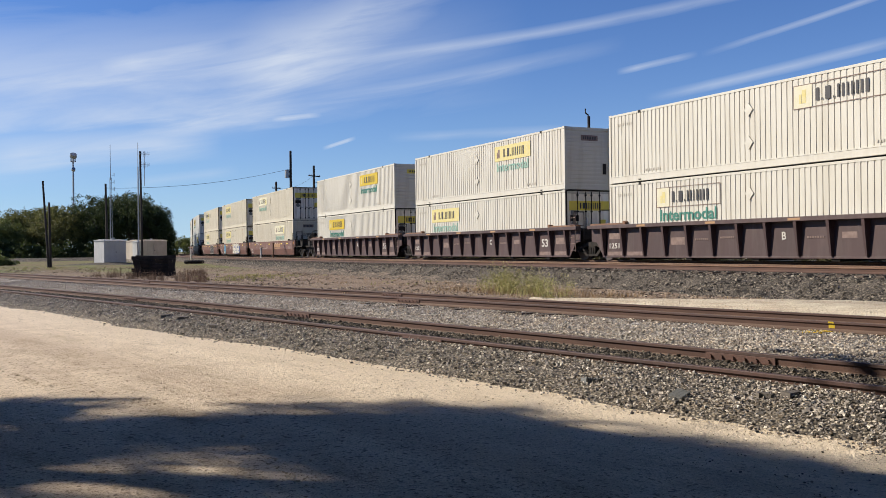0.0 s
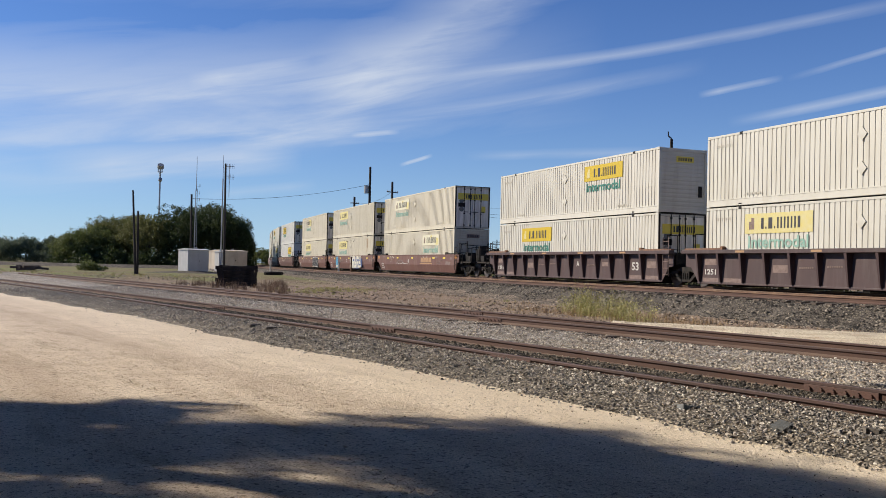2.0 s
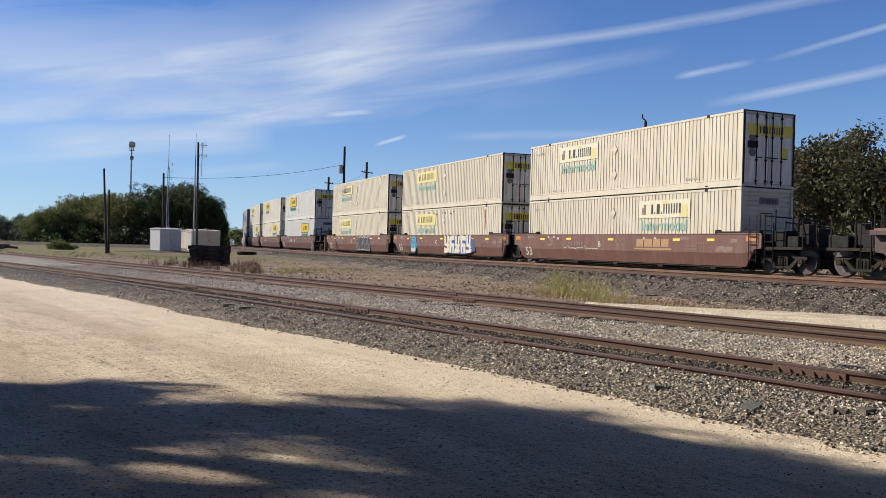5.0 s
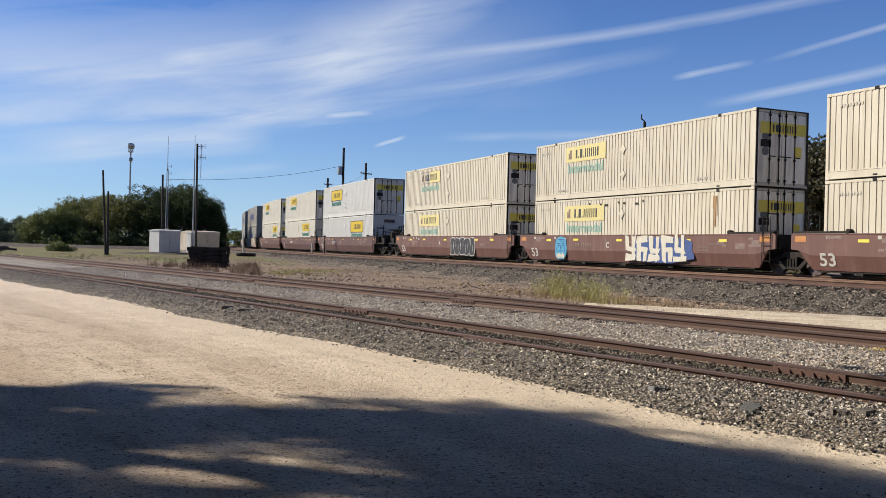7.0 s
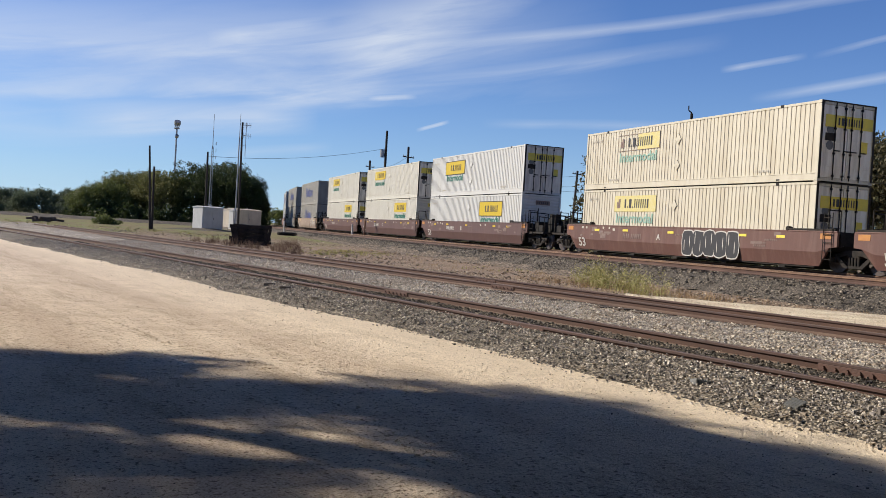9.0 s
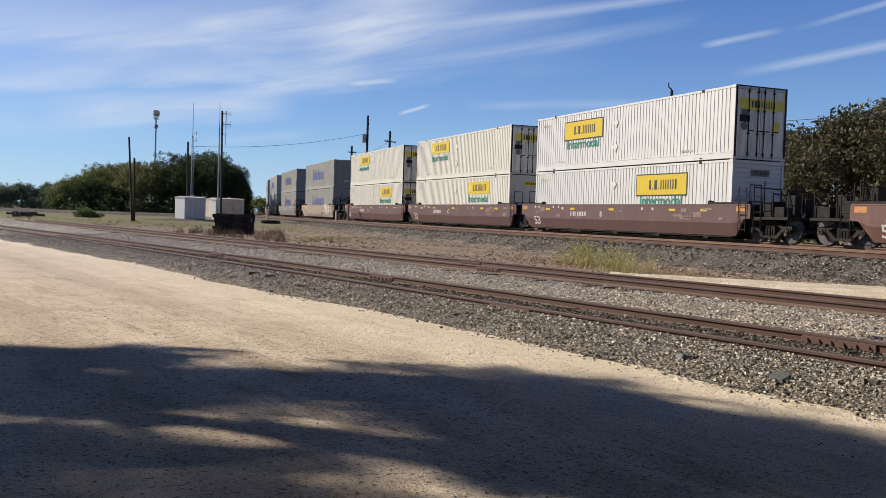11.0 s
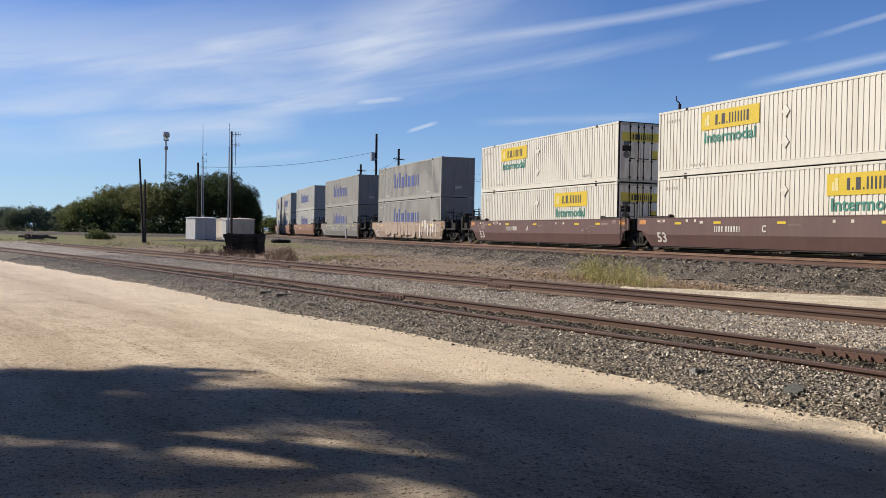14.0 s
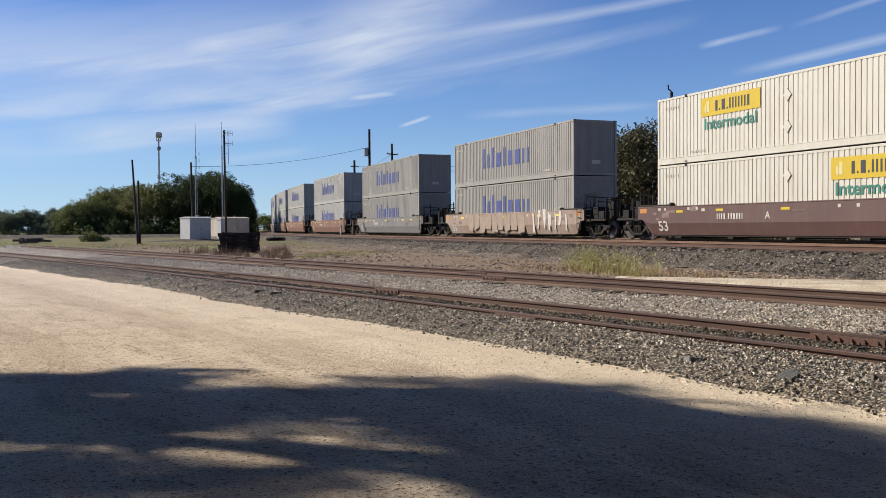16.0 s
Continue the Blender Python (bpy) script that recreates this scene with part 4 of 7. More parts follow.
def disc(r, t=0.002, n=14):
    bm = bmesh.new()
    add_prism(bm, [(r * math.cos(k * math.tau / n), r * math.sin(k * math.tau / n)) for k in range(n)], -t, t, "z")
    return bm


def border(w, h, t):
    bm = bmesh.new()
    for a, b, c, d in ((-w / 2, w / 2, h / 2 - t, h / 2), (-w / 2, w / 2, -h / 2, -h / 2 + t), (-w / 2, -w / 2 + t, -h / 2 + t, h / 2 - t), (w / 2 - t, w / 2, -h / 2 + t, h / 2 - t)):
        add_box(bm, a, b, c, d, -0.002, 0.002)
    return bm


def on_face(u, z, proud=0.004):
    """A spot on the lane side: u metres from the trailing end, z over the underside."""
    return Matrix.Translation((-C_W / 2 - proud, C_LEN / 2 - u, z)) @ FACE


def brand_panel(c, u, z, style):
    """Yellow panel with dark blocks for the brand, and the word under it."""
    old = style in ("old", "half", "bleached")
    y_m, g_m = (YELLOW_OLD, GREEN_OLD) if old else (YELLOW, GREEN)
    if style == "framed":
        put("brand_panel", cached("panel_f", lambda: to_mesh("brand_panel", plate(3.7, 0.98), YELLOW)), c, on_face(u, z), "yellow brand panel with a dark border")
        put("panel_border", cached("panel_fb", lambda: to_mesh("panel_border", border(3.7, 0.98, 0.05), INK)), c, on_face(u, z, 0.008))
    elif style in ("worn", "bare"):
        put("brand_panel", cached("panel_w", lambda: to_mesh("brand_panel", plate(0.75, 0.75), BLEACHED)), c, on_face(u - 1.35, z), "remnant of a faded yellow panel")
        put("panel_border", cached("panel_wb", lambda: to_mesh("panel_border", border(3.45, 0.78, 0.025), PATCH)), c, on_face(u, z, 0.006))
    elif style == "bleached":
        put("brand_panel", cached("panel_b", lambda: to_mesh("brand_panel", plate(3.45, 0.76), BLEACHED)), c, on_face(u, z), "sun-bleached pale brand panel")
        put("panel_remnant", cached("panel_r", lambda: to_mesh("panel_remnant", plate(0.55, 0.5), YELLOW_OLD)), c, on_face(u + 1.3, z - 0.1, 0.007), "remnant of yellow film")
        put("panel_remnant", cached("panel_r2", lambda: to_mesh("panel_remnant", plate(0.35, 0.2), YELLOW_OLD)), c, on_face(u + 0.1, z + 0.24, 0.007), "remnant of yellow film")
    elif style == "half":
        put("brand_panel", cached("panel_h", lambda: to_mesh("brand_panel", plate(1.75, 0.76), YELLOW_OLD)), c, on_face(u + 0.85, z), "half of a faded yellow panel")
        put("panel_border", cached("panel_hb", lambda: to_mesh("panel_border", border(3.45, 0.78, 0.02), PATCH)), c, on_face(u, z, 0.006))
    else:
        put("brand_panel", cached("panel" + style, lambda: to_mesh("brand_panel", plate(3.45, 0.76), y_m)), c, on_face(u, z), "faded yellow brand panel" if old else "yellow brand panel")
    put_blocks("brand_block", "word", [0.13, 0.06, 0.2, 0.06, 0.075, 0.075, 0.075, 0.075, 0.075, 0.075, 0.12], [0.42, 0.08, 0.42, 0.08, 0.42, 0.42, 0.42, 0.42, 0.42, 0.42, 0.42], 0.095, INK, c, on_face(u + 0.15, z, 0.010), "dark block of brand lettering")
    if style != "framed":
        put("brand_mark", cached("mark" + str(old), lambda: to_mesh("brand_mark", wordmark([0.10, 0.16], [0.30, 0.44], 0.02), YELLOW_OLD if not old else PATCH)), c, on_face(u - 1.35, z, 0.010))
    size = 0.62 if style != "framed" else 0.66
    inter = cached("inter" + str(old) + style, lambda: text_mesh("service_word", "Intermodal", size, g_m, 3.05, 0.012))
    if style != "bare" and z - 0.72 > 0.25:
        put("service_word", inter, c, on_face(u, z - 0.72), "green word on the box side")


def put_blocks(name, key, widths, high, gap, material, c, m, label=""):
    """The upright blocks of a wordmark, each a part of its own."""
    tall = high if isinstance(high, (list, tuple)) else [high] * len(widths)
    x = -(sum(widths) + gap * (len(widths) - 1)) / 2
    low = -max(tall) / 2
    for w, h in zip(widths, tall):
        put(name, cached("%s%s%.2f%.2f" % (name, key, w, h), lambda: to_mesh(name, plate(w, h), material)), c, m @ Matrix.Translation((x + w / 2, low + h / 2, 0)), label)
        x += w + gap


def name_blocks(c):
    """Large blue word in plain blocks on a grey box."""
    put_blocks("brand_block", "big", [0.34, 0.28, 0.34, 0.66, 0.32, 0.6, 0.66, 0.25, 0.25], [1.22, 0.85, 1.22, 0.85, 1.1, 0.85, 0.85, 0.85, 0.85], 0.33, BLUE, c, on_face(7.9, 1.65), "blue block of large brand lettering")


def container(label, paint, key, end, top=None, panel=None, group="train containers"):
    """A 53-foot box with its origin at the middle of its underside. end: doors, plain or ribs, at the leading end."""
    c = thing("shipping_container", Matrix(), label, "shipping container", group)
    L, W, H = C_LEN / 2, C_W / 2, C_H
    put("frame", cached("cframe" + key, lambda: to_mesh("frame", container_frame(), paint)), c)
    for side in (-1, 1):
        def wall():
            bm = corrugated(-L + 0.12, L - 0.12, 0.28, H - 0.08, side * (W - 0.014), 0.022, 0.235, 0.70, side)
            return to_mesh("side_panel", bm, paint)
        put("side_panel", cached("cside%s%d" % (key, side), wall), c)
    def roof():
        bm = bmesh.new()
        add_box(bm, -W + 0.07, W - 0.07, -L + 0.1, L - 0.1, H - 0.06, H - 0.015)
        return to_mesh("roof", bm, paint)
    put("roof", cached("croof" + key, roof), c)
    def base():
        bm = bmesh.new()
        add_box(bm, -W + 0.07, W - 0.07, -L + 0.1, L - 0.1, 0.05, 0.14)
        return to_mesh("floor", bm, DARK)
    put("floor", cached("cfloor", base), c)
    for y in (-L + 0.09, -L + 1.98, L - 1.98, L - 0.09):
        for z, sx in itertools.product((0.0, H - 0.105), (-1, 1)):
            put("corner_casting", cached("cast%s%.2f%.2f%d" % (key, y, z, sx), lambda: to_mesh("corner_casting", casting(y, z, sx), BLACK if abs(y) < 7 else paint)), c)
    def back():
        bm = bmesh.new()
        add_box(bm, -W + 0.1, W - 0.1, L - 0.07, L - 0.03, 0.1, H - 0.1)
        return to_mesh("end_wall", bm, paint)
    put("end_wall", cached("cback" + key, back), c)
    if end == "doors":
        for sx in (-1, 1):
            def door():
                bm = bmesh.new()
                x0, x1 = (-W + 0.11, -0.012) if sx < 0 else (0.012, W - 0.11)
                add_box(bm, x0, x1, -L + 0.025, -L + 0.07, 0.16, H - 0.14, 0.006)
                for z in (0.55, 1.05, 1.55, 2.05):
                    add_box(bm, x0 + 0.08, x1 - 0.08, -L + 0.012, -L + 0.024, z, z + 0.38, 0.004)
                return to_mesh("door", bm, DOORM)
            put("door", cached("door%d" % sx, door), c, None, "grimy pale cargo door")
        for x in (-0.62, -0.16, 0.16, 0.62):
            def rod():
                bm = bmesh.new()
                add_tube(bm, (x, -L - 0.012, 0.08), (x, -L - 0.012, H - 0.05), 0.022, seg=6)
                for z in (0.2, 1.0, 1.9, H - 0.25):
                    add_box(bm, x - 0.05, x + 0.05, -L - 0.03, -L + 0.012, z, z + 0.07)
                add_box(bm, x - 0.02, x + 0.26, -L - 0.045, -L - 0.02, 1.12, 1.16)
                return to_mesh("lock_rod", bm, BLACK)
            put("lock_rod", cached("rod%.2f" % x, rod), c, None, "dark door locking rod")
        put("door_panel", cached("doorlab", lambda: to_mesh("door_panel", plate(2.25, 0.44), DOOR_YELLOW)), c, Matrix.Translation((0.05, -L + 0.006, 2.2)) @ END, "faded yellow panel across the doors")
        put_blocks("brand_block", "door", [0.08, 0.14, 0.05, 0.05, 0.05, 0.05, 0.05, 0.05, 0.09], 0.27, 0.07, INK, c, Matrix.Translation((0.1, -L - 0.001, 2.2)) @ END)
        put("placard", cached("placard", lambda: to_mesh("placard", plate(0.30, 0.42), DOOR_YELLOW)), c, Matrix.Translation((0.82, -L + 0.006, 1.35)) @ END)
        for z in (2.0 - 0.12, 1.32):
            put("placard", cached("round_placard", lambda: to_mesh("placard", disc(0.17), WORN_GREY)), c, Matrix.Translation((-0.82, -L + 0.008, z)) @ END, "round grey placard")
        put("dark_stain", cached("stainbox", lambda: to_mesh("dark_stain", plate(0.5, 0.28), DARK)), c, Matrix.Translation((-0.8, -L + 0.007, 1.62)) @ END, "dark vent plate")
        def edge():
            bm = bmesh.new()
            add_box(bm, -W + 0.02, W - 0.02, -L - 0.02, -L + 0.02, H - 0.035, H + 0.012)
            for sx in (-1, 1):
                add_box(bm, sx * (W - 0.06) - 0.045, sx * (W - 0.06) + 0.045, -L - 0.014, -L + 0.02, 0.1, H - 0.04)
            return to_mesh("door_surround", bm, DARK)
        put("door_surround", cached("doorsur", edge), c)
    elif end == "ribs":
        put("end_wall", cached("endribs" + key, lambda: pressed_end(True, paint, 0.135, 0.016)), c)
        put("data_plate", cached("datap", lambda: to_mesh("data_plate", plate(0.5, 0.2), PALE)), c, Matrix.Translation((0.05, -L + 0.010, 0.72)) @ END)
    else:
        put("end_wall", cached("endplain" + key, lambda: pressed_end(False, paint, 0.19, 0.018)), c)
        if panel != "big":
            put("end_panel", cached("endlab" + str(panel), lambda: to_mesh("end_panel", plate(0.95, 0.26), DOOR_YELLOW if panel == "new" else PATCH)), c, Matrix.Translation((0.1, -L + 0.025, 2.42)) @ END)
            put_blocks("brand_block", "end", [0.06, 0.07, 0.09, 0.09, 0.09, 0.08], 0.14, 0.05, INK, c, Matrix.Translation((0.1, -L + 0.021, 2.42)) @ END)
            put("dark_stain", cached("nosebox", lambda: to_mesh("dark_stain", plate(0.18, 0.5, 0.02), BLACK)), c, Matrix.Translation((0.95, -L + 0.02, 1.0)) @ END, "black fitting on the end wall")
    # small unreadable stencils near both ends
    st = cached("stencil", lambda: to_mesh("stencil", wordmark([0.07, 0.05, 0.07, 0.06, 0.09, 0.06, 0.07, 0.06, 0.07], 0.09, 0.035), STENCIL))
    put("stencil", st, c, on_face(13.3, 0.45), "small unreadable stencil")
    put("stencil", st, c, on_face(2.75, 0.45), "small unreadable stencil")
    put("stencil", cached("stencil2", lambda: to_mesh("stencil", wordmark([0.07] * 8, 0.10, 0.05), STENCIL)), c, on_face(1.0, 2.45), "small unreadable stencil")
    def diamond():
        bm = bmesh.new()
        add_prism(bm, [(0.0, -0.24), (0.2, 0.0), (0.0, 0.24), (-0.2, 0.0)], -0.012, 0.012, "z")
        return to_mesh("placard", bm, paint)
    if paint not in (GREYBOX, PALEBOX):
        for z in (0.95, 2.1):
            put("placard", cached("diamond" + key, diamond), c, on_face(C_LEN / 2 - 0.25, z, 0.012), "pale diamond placard holder")
    if panel == "big":
        name_blocks(c)
    elif top is not None:
        brand_panel(c, top[0], top[1], panel)
    return c


# ---- the train: well cars ----
WHEEL_R = 0.46
SILL = 1.46                     # half width of the car body


def wheelset_mesh():
    bm = bmesh.new()
    for sx in (-1, 1):
        add_tube(bm, (sx * 0.69, 0, 0), (sx * 0.80, 0, 0), WHEEL_R, seg=24)
        add_tube(bm, (sx * 0.665, 0, 0), (sx * 0.69, 0, 0), WHEEL_R + 0.025, seg=24)
        add_tube(bm, (sx * 0.80, 0, 0), (sx * 0.83, 0, 0), 0.20, 0.13, seg=12)
        for k in range(3):
            a = k * math.tau / 3
            add_tube(bm, (sx * 1.13, 0.06 * math.cos(a), 0.06 * math.sin(a)), (sx * 1.16, 0.06 * math.cos(a), 0.06 * math.sin(a)), 0.02, seg=6)
    add_tube(bm, (-1.13, 0, 0), (1.13, 0, 0), 0.085, seg=10)
    return to_mesh("wheelset", bm, WHEELM)


def truck_frame_mesh():
    bm = bmesh.new()
    for sx in (-1, 1):
        x0, x1 = sx * 1.0 - 0.06, sx * 1.0 + 0.06
        for arch in ([(-1.12, 0.50), (-1.12, 0.63), (-0.62, 0.68), (-0.3, 0.80), (0.3, 0.80), (0.62, 0.68), (1.12, 0.63), (1.12, 0.50), (0.7, 0.50), (0.38, 0.62), (-0.38, 0.62), (-0.7, 0.50)],
                     [(-0.75, 0.50), (-0.62, 0.55), (-0.3, 0.27), (0.3, 0.27), (0.62, 0.55), (0.75, 0.50), (0.4, 0.18), (-0.4, 0.18)]):
            add_prism(bm, arch, x0, x1)
        for y in (-0.89, 0.89):
            add_box(bm, x0 - 0.02, x1 + 0.02, y - 0.16, y + 0.16, 0.36, 0.60, 0.02)
            add_tube(bm, (sx * 1.05, y, 0.46), (sx * 1.13, y, 0.46), 0.11, seg=10)
        for y in (-0.2, -0.07, 0.07, 0.2):
            add_tube(bm, (sx * 1.0, y, 0.27), (sx * 1.0, y, 0.62), 0.055, seg=8)
    add_box(bm, -1.05, 1.05, -0.24, 0.24, 0.55, 0.78, 0.03)
    return to_mesh("truck", bm, DARK)


def add_truck(car, y, made):
    t = put("truck", cached("truckframe", truck_frame_mesh), car, pose(0, y, 0), "dark cast-steel bogie with springs")
    for dy in (-0.89, 0.89):
        made.append(put("wheelset", cached("wheelset", wheelset_mesh), t, pose(0, dy, WHEEL_R)))


def sill_smooth(side):
    bm = bmesh.new()
    x, s = side * SILL, -side
    prof = [(0.0, 1.56), (0.0, 0.86), (0.13, 0.36), (0.20, 0.36), (0.09, 0.86), (0.09, 1.56)]
    stations = [(-9.35, 1.06), (-9.0, 1.02), (-8.45, 0.36), (8.45, 0.36), (9.0, 1.02), (9.35, 1.06)]
    rings = []
    for y, low in stations:
        ring = []
        for off, z in prof:
            zz = max(z, low)
            k = off if zz == z else (0.09 if off > 0.08 and off != 0.13 else 0.0)
            ring.append(bm.verts.new((x + s * k, y, zz)))
        rings.append(ring)
    n = len(prof)
    for a, b in zip(rings, rings[1:]):
        for k in range(n):
            bm.faces.new((a[k], a[(k + 1) % n], b[(k + 1) % n], b[k]))
    bm.faces.new(rings[0])
    bm.faces.new(rings[-1][::-1])
    bmesh.ops.remove_doubles(bm, verts=bm.verts, dist=0.0005)
    return bm


def chord(side, z0, z1, x0, x1, y0, y1):
    bm = bmesh.new()
    a, b = sorted((side * x0, side * x1))
    add_box(bm, a, b, y0, y1, z0, z1, 0.012)
    return bm


def rib(side):
    """Pressed upright: wide at the top, narrow below, standing proud of the side sheet."""
    bm = bmesh.new()
    lo, hi = [], []
    for z, w, d in ((0.38, 0.05, 0.09), (1.0, 0.075, 0.18), (1.54, 0.10, 0.25)):
        lo.append([bm.verts.new((side * (SILL - 0.12), y, z)) for y in (-w, w)] + [bm.verts.new((side * (SILL - 0.12 + d), y, z)) for y in (w * 0.6, -w * 0.6)])
    for a, b in zip(lo, lo[1:]):
        for k in range(4):
            bm.faces.new((a[k], a[(k + 1) % 4], b[(k + 1) % 4], b[k]))
    bm.faces.new(lo[0][::-1])
    bm.faces.new(lo[-1])
    return bm


def sheet_ribbed(side):
    bm = bmesh.new()
    a, b = sorted((side * (SILL - 0.12), side * (SILL - 0.145)))
    add_prism(bm, [(-9.3, 1.56), (-9.3, 1.0), (-8.95, 0.95), (-8.5, 0.36), (8.5, 0.36), (8.95, 0.95), (9.3, 1.0), (9.3, 1.56)], a, b)
    return bm


def ladder_mesh(y, material):
    bm = bmesh.new()
    for dy in (-0.2, 0.2):
        add_tube(bm, (-SILL - 0.05, y + dy, 0.55), (-SILL - 0.05, y + dy, 2.25), 0.017, seg=6)
    for k in range(6):
        add_tube(bm, (-SILL - 0.05, y - 0.2, 0.62 + k * 0.29), (-SILL - 0.05, y + 0.2, 0.62 + k * 0.29), 0.013, seg=6)
    return to_mesh("ladder", bm, material)


def rail_loop(x0, x1, y, z0, z1):
    bm = bmesh.new()
    add_tube(bm, (x0, y, z0), (x0, y, z1), 0.022, seg=6)
    add_tube(bm, (x1, y, z0), (x1, y, z1), 0.022, seg=6)
    add_tube(bm, (x0, y, z1), (x1, y, z1), 0.022, seg=6)
    add_tube(bm, (x0, y, (z0 + z1) / 2), (x1, y, (z0 + z1) / 2), 0.018, seg=6)
    return bm


def end_deck(sy, coupled):
    """Platform over the bogie, with its bulkhead towards the well."""
    bm = bmesh.new()
    far = 11.2 if coupled else 9.55
    y0, y1 = sorted((sy * 8.25, sy * far))
    if coupled:
        ya, yb = sorted((sy * 9.3, sy * far))
        add_box(bm, -1.35, 1.35, ya, yb, 1.02, 1.12, 0.01)
        add_box(bm, -0.3, 0.3, ya, yb, 0.72, 1.02, 0.02)
    else:
        add_prism(bm, [(-1.4, sy * 8.3), (1.4, sy * 8.3), (0.5, sy * far), (-0.5, sy * far)], 0.92, 1.1, "z")
    w0, w1 = sorted((sy * 8.22, sy * 8.34))
    add_box(bm, -1.34, 1.34, w0, w1, 0.45, 1.62, 0.015)
    for x in (-1.1, 1.1):
        a, b = sorted((sy * 8.3, sy * 9.2))
        add_box(bm, x - 0.05, x + 0.05, a, b, 1.05, 1.5, 0.01)
    return bm


def on_sill(u, z, proud=0.006, x=SILL):
    return Matrix.Translation((-x - proud, C_LEN / 2 - u, z)) @ FACE


def lower_tilt(u, z, proud=0.006):
    """On the inward-leaning lower half of a smooth side."""
    k = (0.86 - z) / 0.5 * 0.13
    return Matrix.Translation((-SILL + k - proud, C_LEN / 2 - u, z)) @ FACE @ Matrix.Rotation(math.atan2(0.13, 0.5), 4, "X")


def spray(car, name, key, outlines, material, proud, label=""):
    """Sprayed shapes, each a thin part of its own."""
    for k, pts in enumerate(outlines):
        def build():
            bm = bmesh.new()
            add_prism(bm, pts, -0.001, 0.001, "z")
            return to_mesh(name, bm, material)
        put(name, cached("%s%d" % (key, k), build), car, on_sill(0, 0, proud + 0.0004 * k), label)


def bubble(cx, cy, w, h, seed, n=14, square=1.0, wild=1.0):
    """A hand-drawn closed outline, round or (square below 1) with fuller corners."""
    r = random.Random(seed)
    bend = lambda v: math.copysign(abs(v) ** square, v)
    return [(cx + w / 2 * bend(math.cos(k * math.tau / n)) * (1 + wild * r.uniform(-0.2, 0.1)), cy + h / 2 * bend(math.sin(k * math.tau / n)) * (1 + wild * r.uniform(-0.14, 0.08))) for k in range(n)]


def slab(cx, cy, w, h, seed, rag=0.13):
    r = random.Random(seed)
    j = lambda: r.uniform(-rag, rag)
    return [(cx - w / 2 + j(), cy - h / 2 + j()), (cx + w / 2 + j(), cy - h / 2 + j()), (cx + w / 2 + j(), cy + j() * 0.5), (cx + w / 2 + j(), cy + h / 2 + j()), (cx + j(), cy + h / 2 + j()), (cx - w / 2 + j(), cy + h / 2 + j())]


def graffiti(car, kind):
    if kind == "white":
        spray(car, "spray_ground", "spray_ground", [bubble(11.0, 0.97, 4.3, 1.08, 3, 22, 0.6, 0.8)], DEEPBLUE, 0.012, "deep blue sprayed ground")
        strokes = []
        for k in range(5):
            x, flip = 8.8 + k * 0.84, 1 if k % 2 else -1
            strokes += [slab(x - 0.2 * flip, 1.0, 0.27, 1.1, 20 + k, 0.06), slab(x, 1.0 + 0.40 * flip, 0.8, 0.27, 30 + k, 0.06),
                        slab(x + 0.05, 0.96, 0.62, 0.22, 40 + k, 0.07), slab(x + 0.24 * flip, 1.0 - 0.27 * flip, 0.25, 0.6, 50 + k, 0.06)]
        spray(car, "spray_block", "spray_block", strokes, SPRAY, 0.016, "cream sprayed letter shapes")
    elif kind == "face":
        spray(car, "spray_patch", "spray_patch", [bubble(2.95, 0.96, 1.15, 1.16, 9, 16, 0.7, 0.5)], SKYBLUE, 0.012, "light blue sprayed patch")
        spray(car, "spray_line", "spray_face_lines", [bubble(2.95 + dx * 0.92, 0.98 + dy * 0.82, w, h * 0.85, 30 + i, 8) for i, (dx, dy, w, h) in enumerate((
            (-0.24, 0.24, 0.34, 0.07), (0.24, 0.24, 0.34, 0.07), (-0.22, 0.12, 0.16, 0.10), (0.22, 0.12, 0.16, 0.10), (0.0, 0.02, 0.12, 0.26), (-0.4, -0.08, 0.06, 0.36),
            (0.4, -0.08, 0.06, 0.36), (0.0, -0.2, 0.5, 0.06), (-0.52, 0.3, 0.05, 0.5), (0.52, 0.3, 0.05, 0.5), (0.0, 0.5, 0.7, 0.05), (0.1, 0.4, 0.5, 0.04)))], DEEPBLUE, 0.018)
        spray(car, "spray_block", "spray_face_white", [bubble(2.62 + 0.13 * k, 0.60 - 0.04 * (k % 2), 0.13, 0.28, 84 + k, 8) for k in range(6)], SPRAY, 0.026)
    elif kind == "black":
        spray(car, "spray_outline", "spray_outline", [bubble(9.15 + k * 0.72, 0.96, 0.86, 1.14, 70 + k, 16, 0.5, 0.6) for k in range(5)], PALE, 0.012, "white sprayed outline")
        spray(car, "spray_fill", "spray_fill", [bubble(9.15 + k * 0.72, 0.96, 0.77, 1.05, 70 + k, 16, 0.5, 0.6) for k in range(5)], INK, 0.018, "black sprayed bubble shapes")
        spray(car, "spray_line", "spray_black_lines", [bubble(8.95 + k * 0.36, 1.0 + 0.16 * (k % 3 - 1), 0.05, 0.52, 90 + k, 8) for k in range(10)], PALE, 0.024)
    elif kind == "pale":
        spray(car, "spray_block", "spray_pale", [slab(3.2 + k * 0.9, 1.0 + 0.1 * (k % 2), 0.75, 1.0, 40 + k) for k in range(9)], DUSTY, 0.012, "faded pale sprayed shapes")
        spray(car, "spray_line", "spray_pale_lines", [slab(12 + k * 0.6, 1.0 + 0.12 * (k % 3), 0.18, 1.0, 50 + k) for k in range(7)], PALE, 0.016)


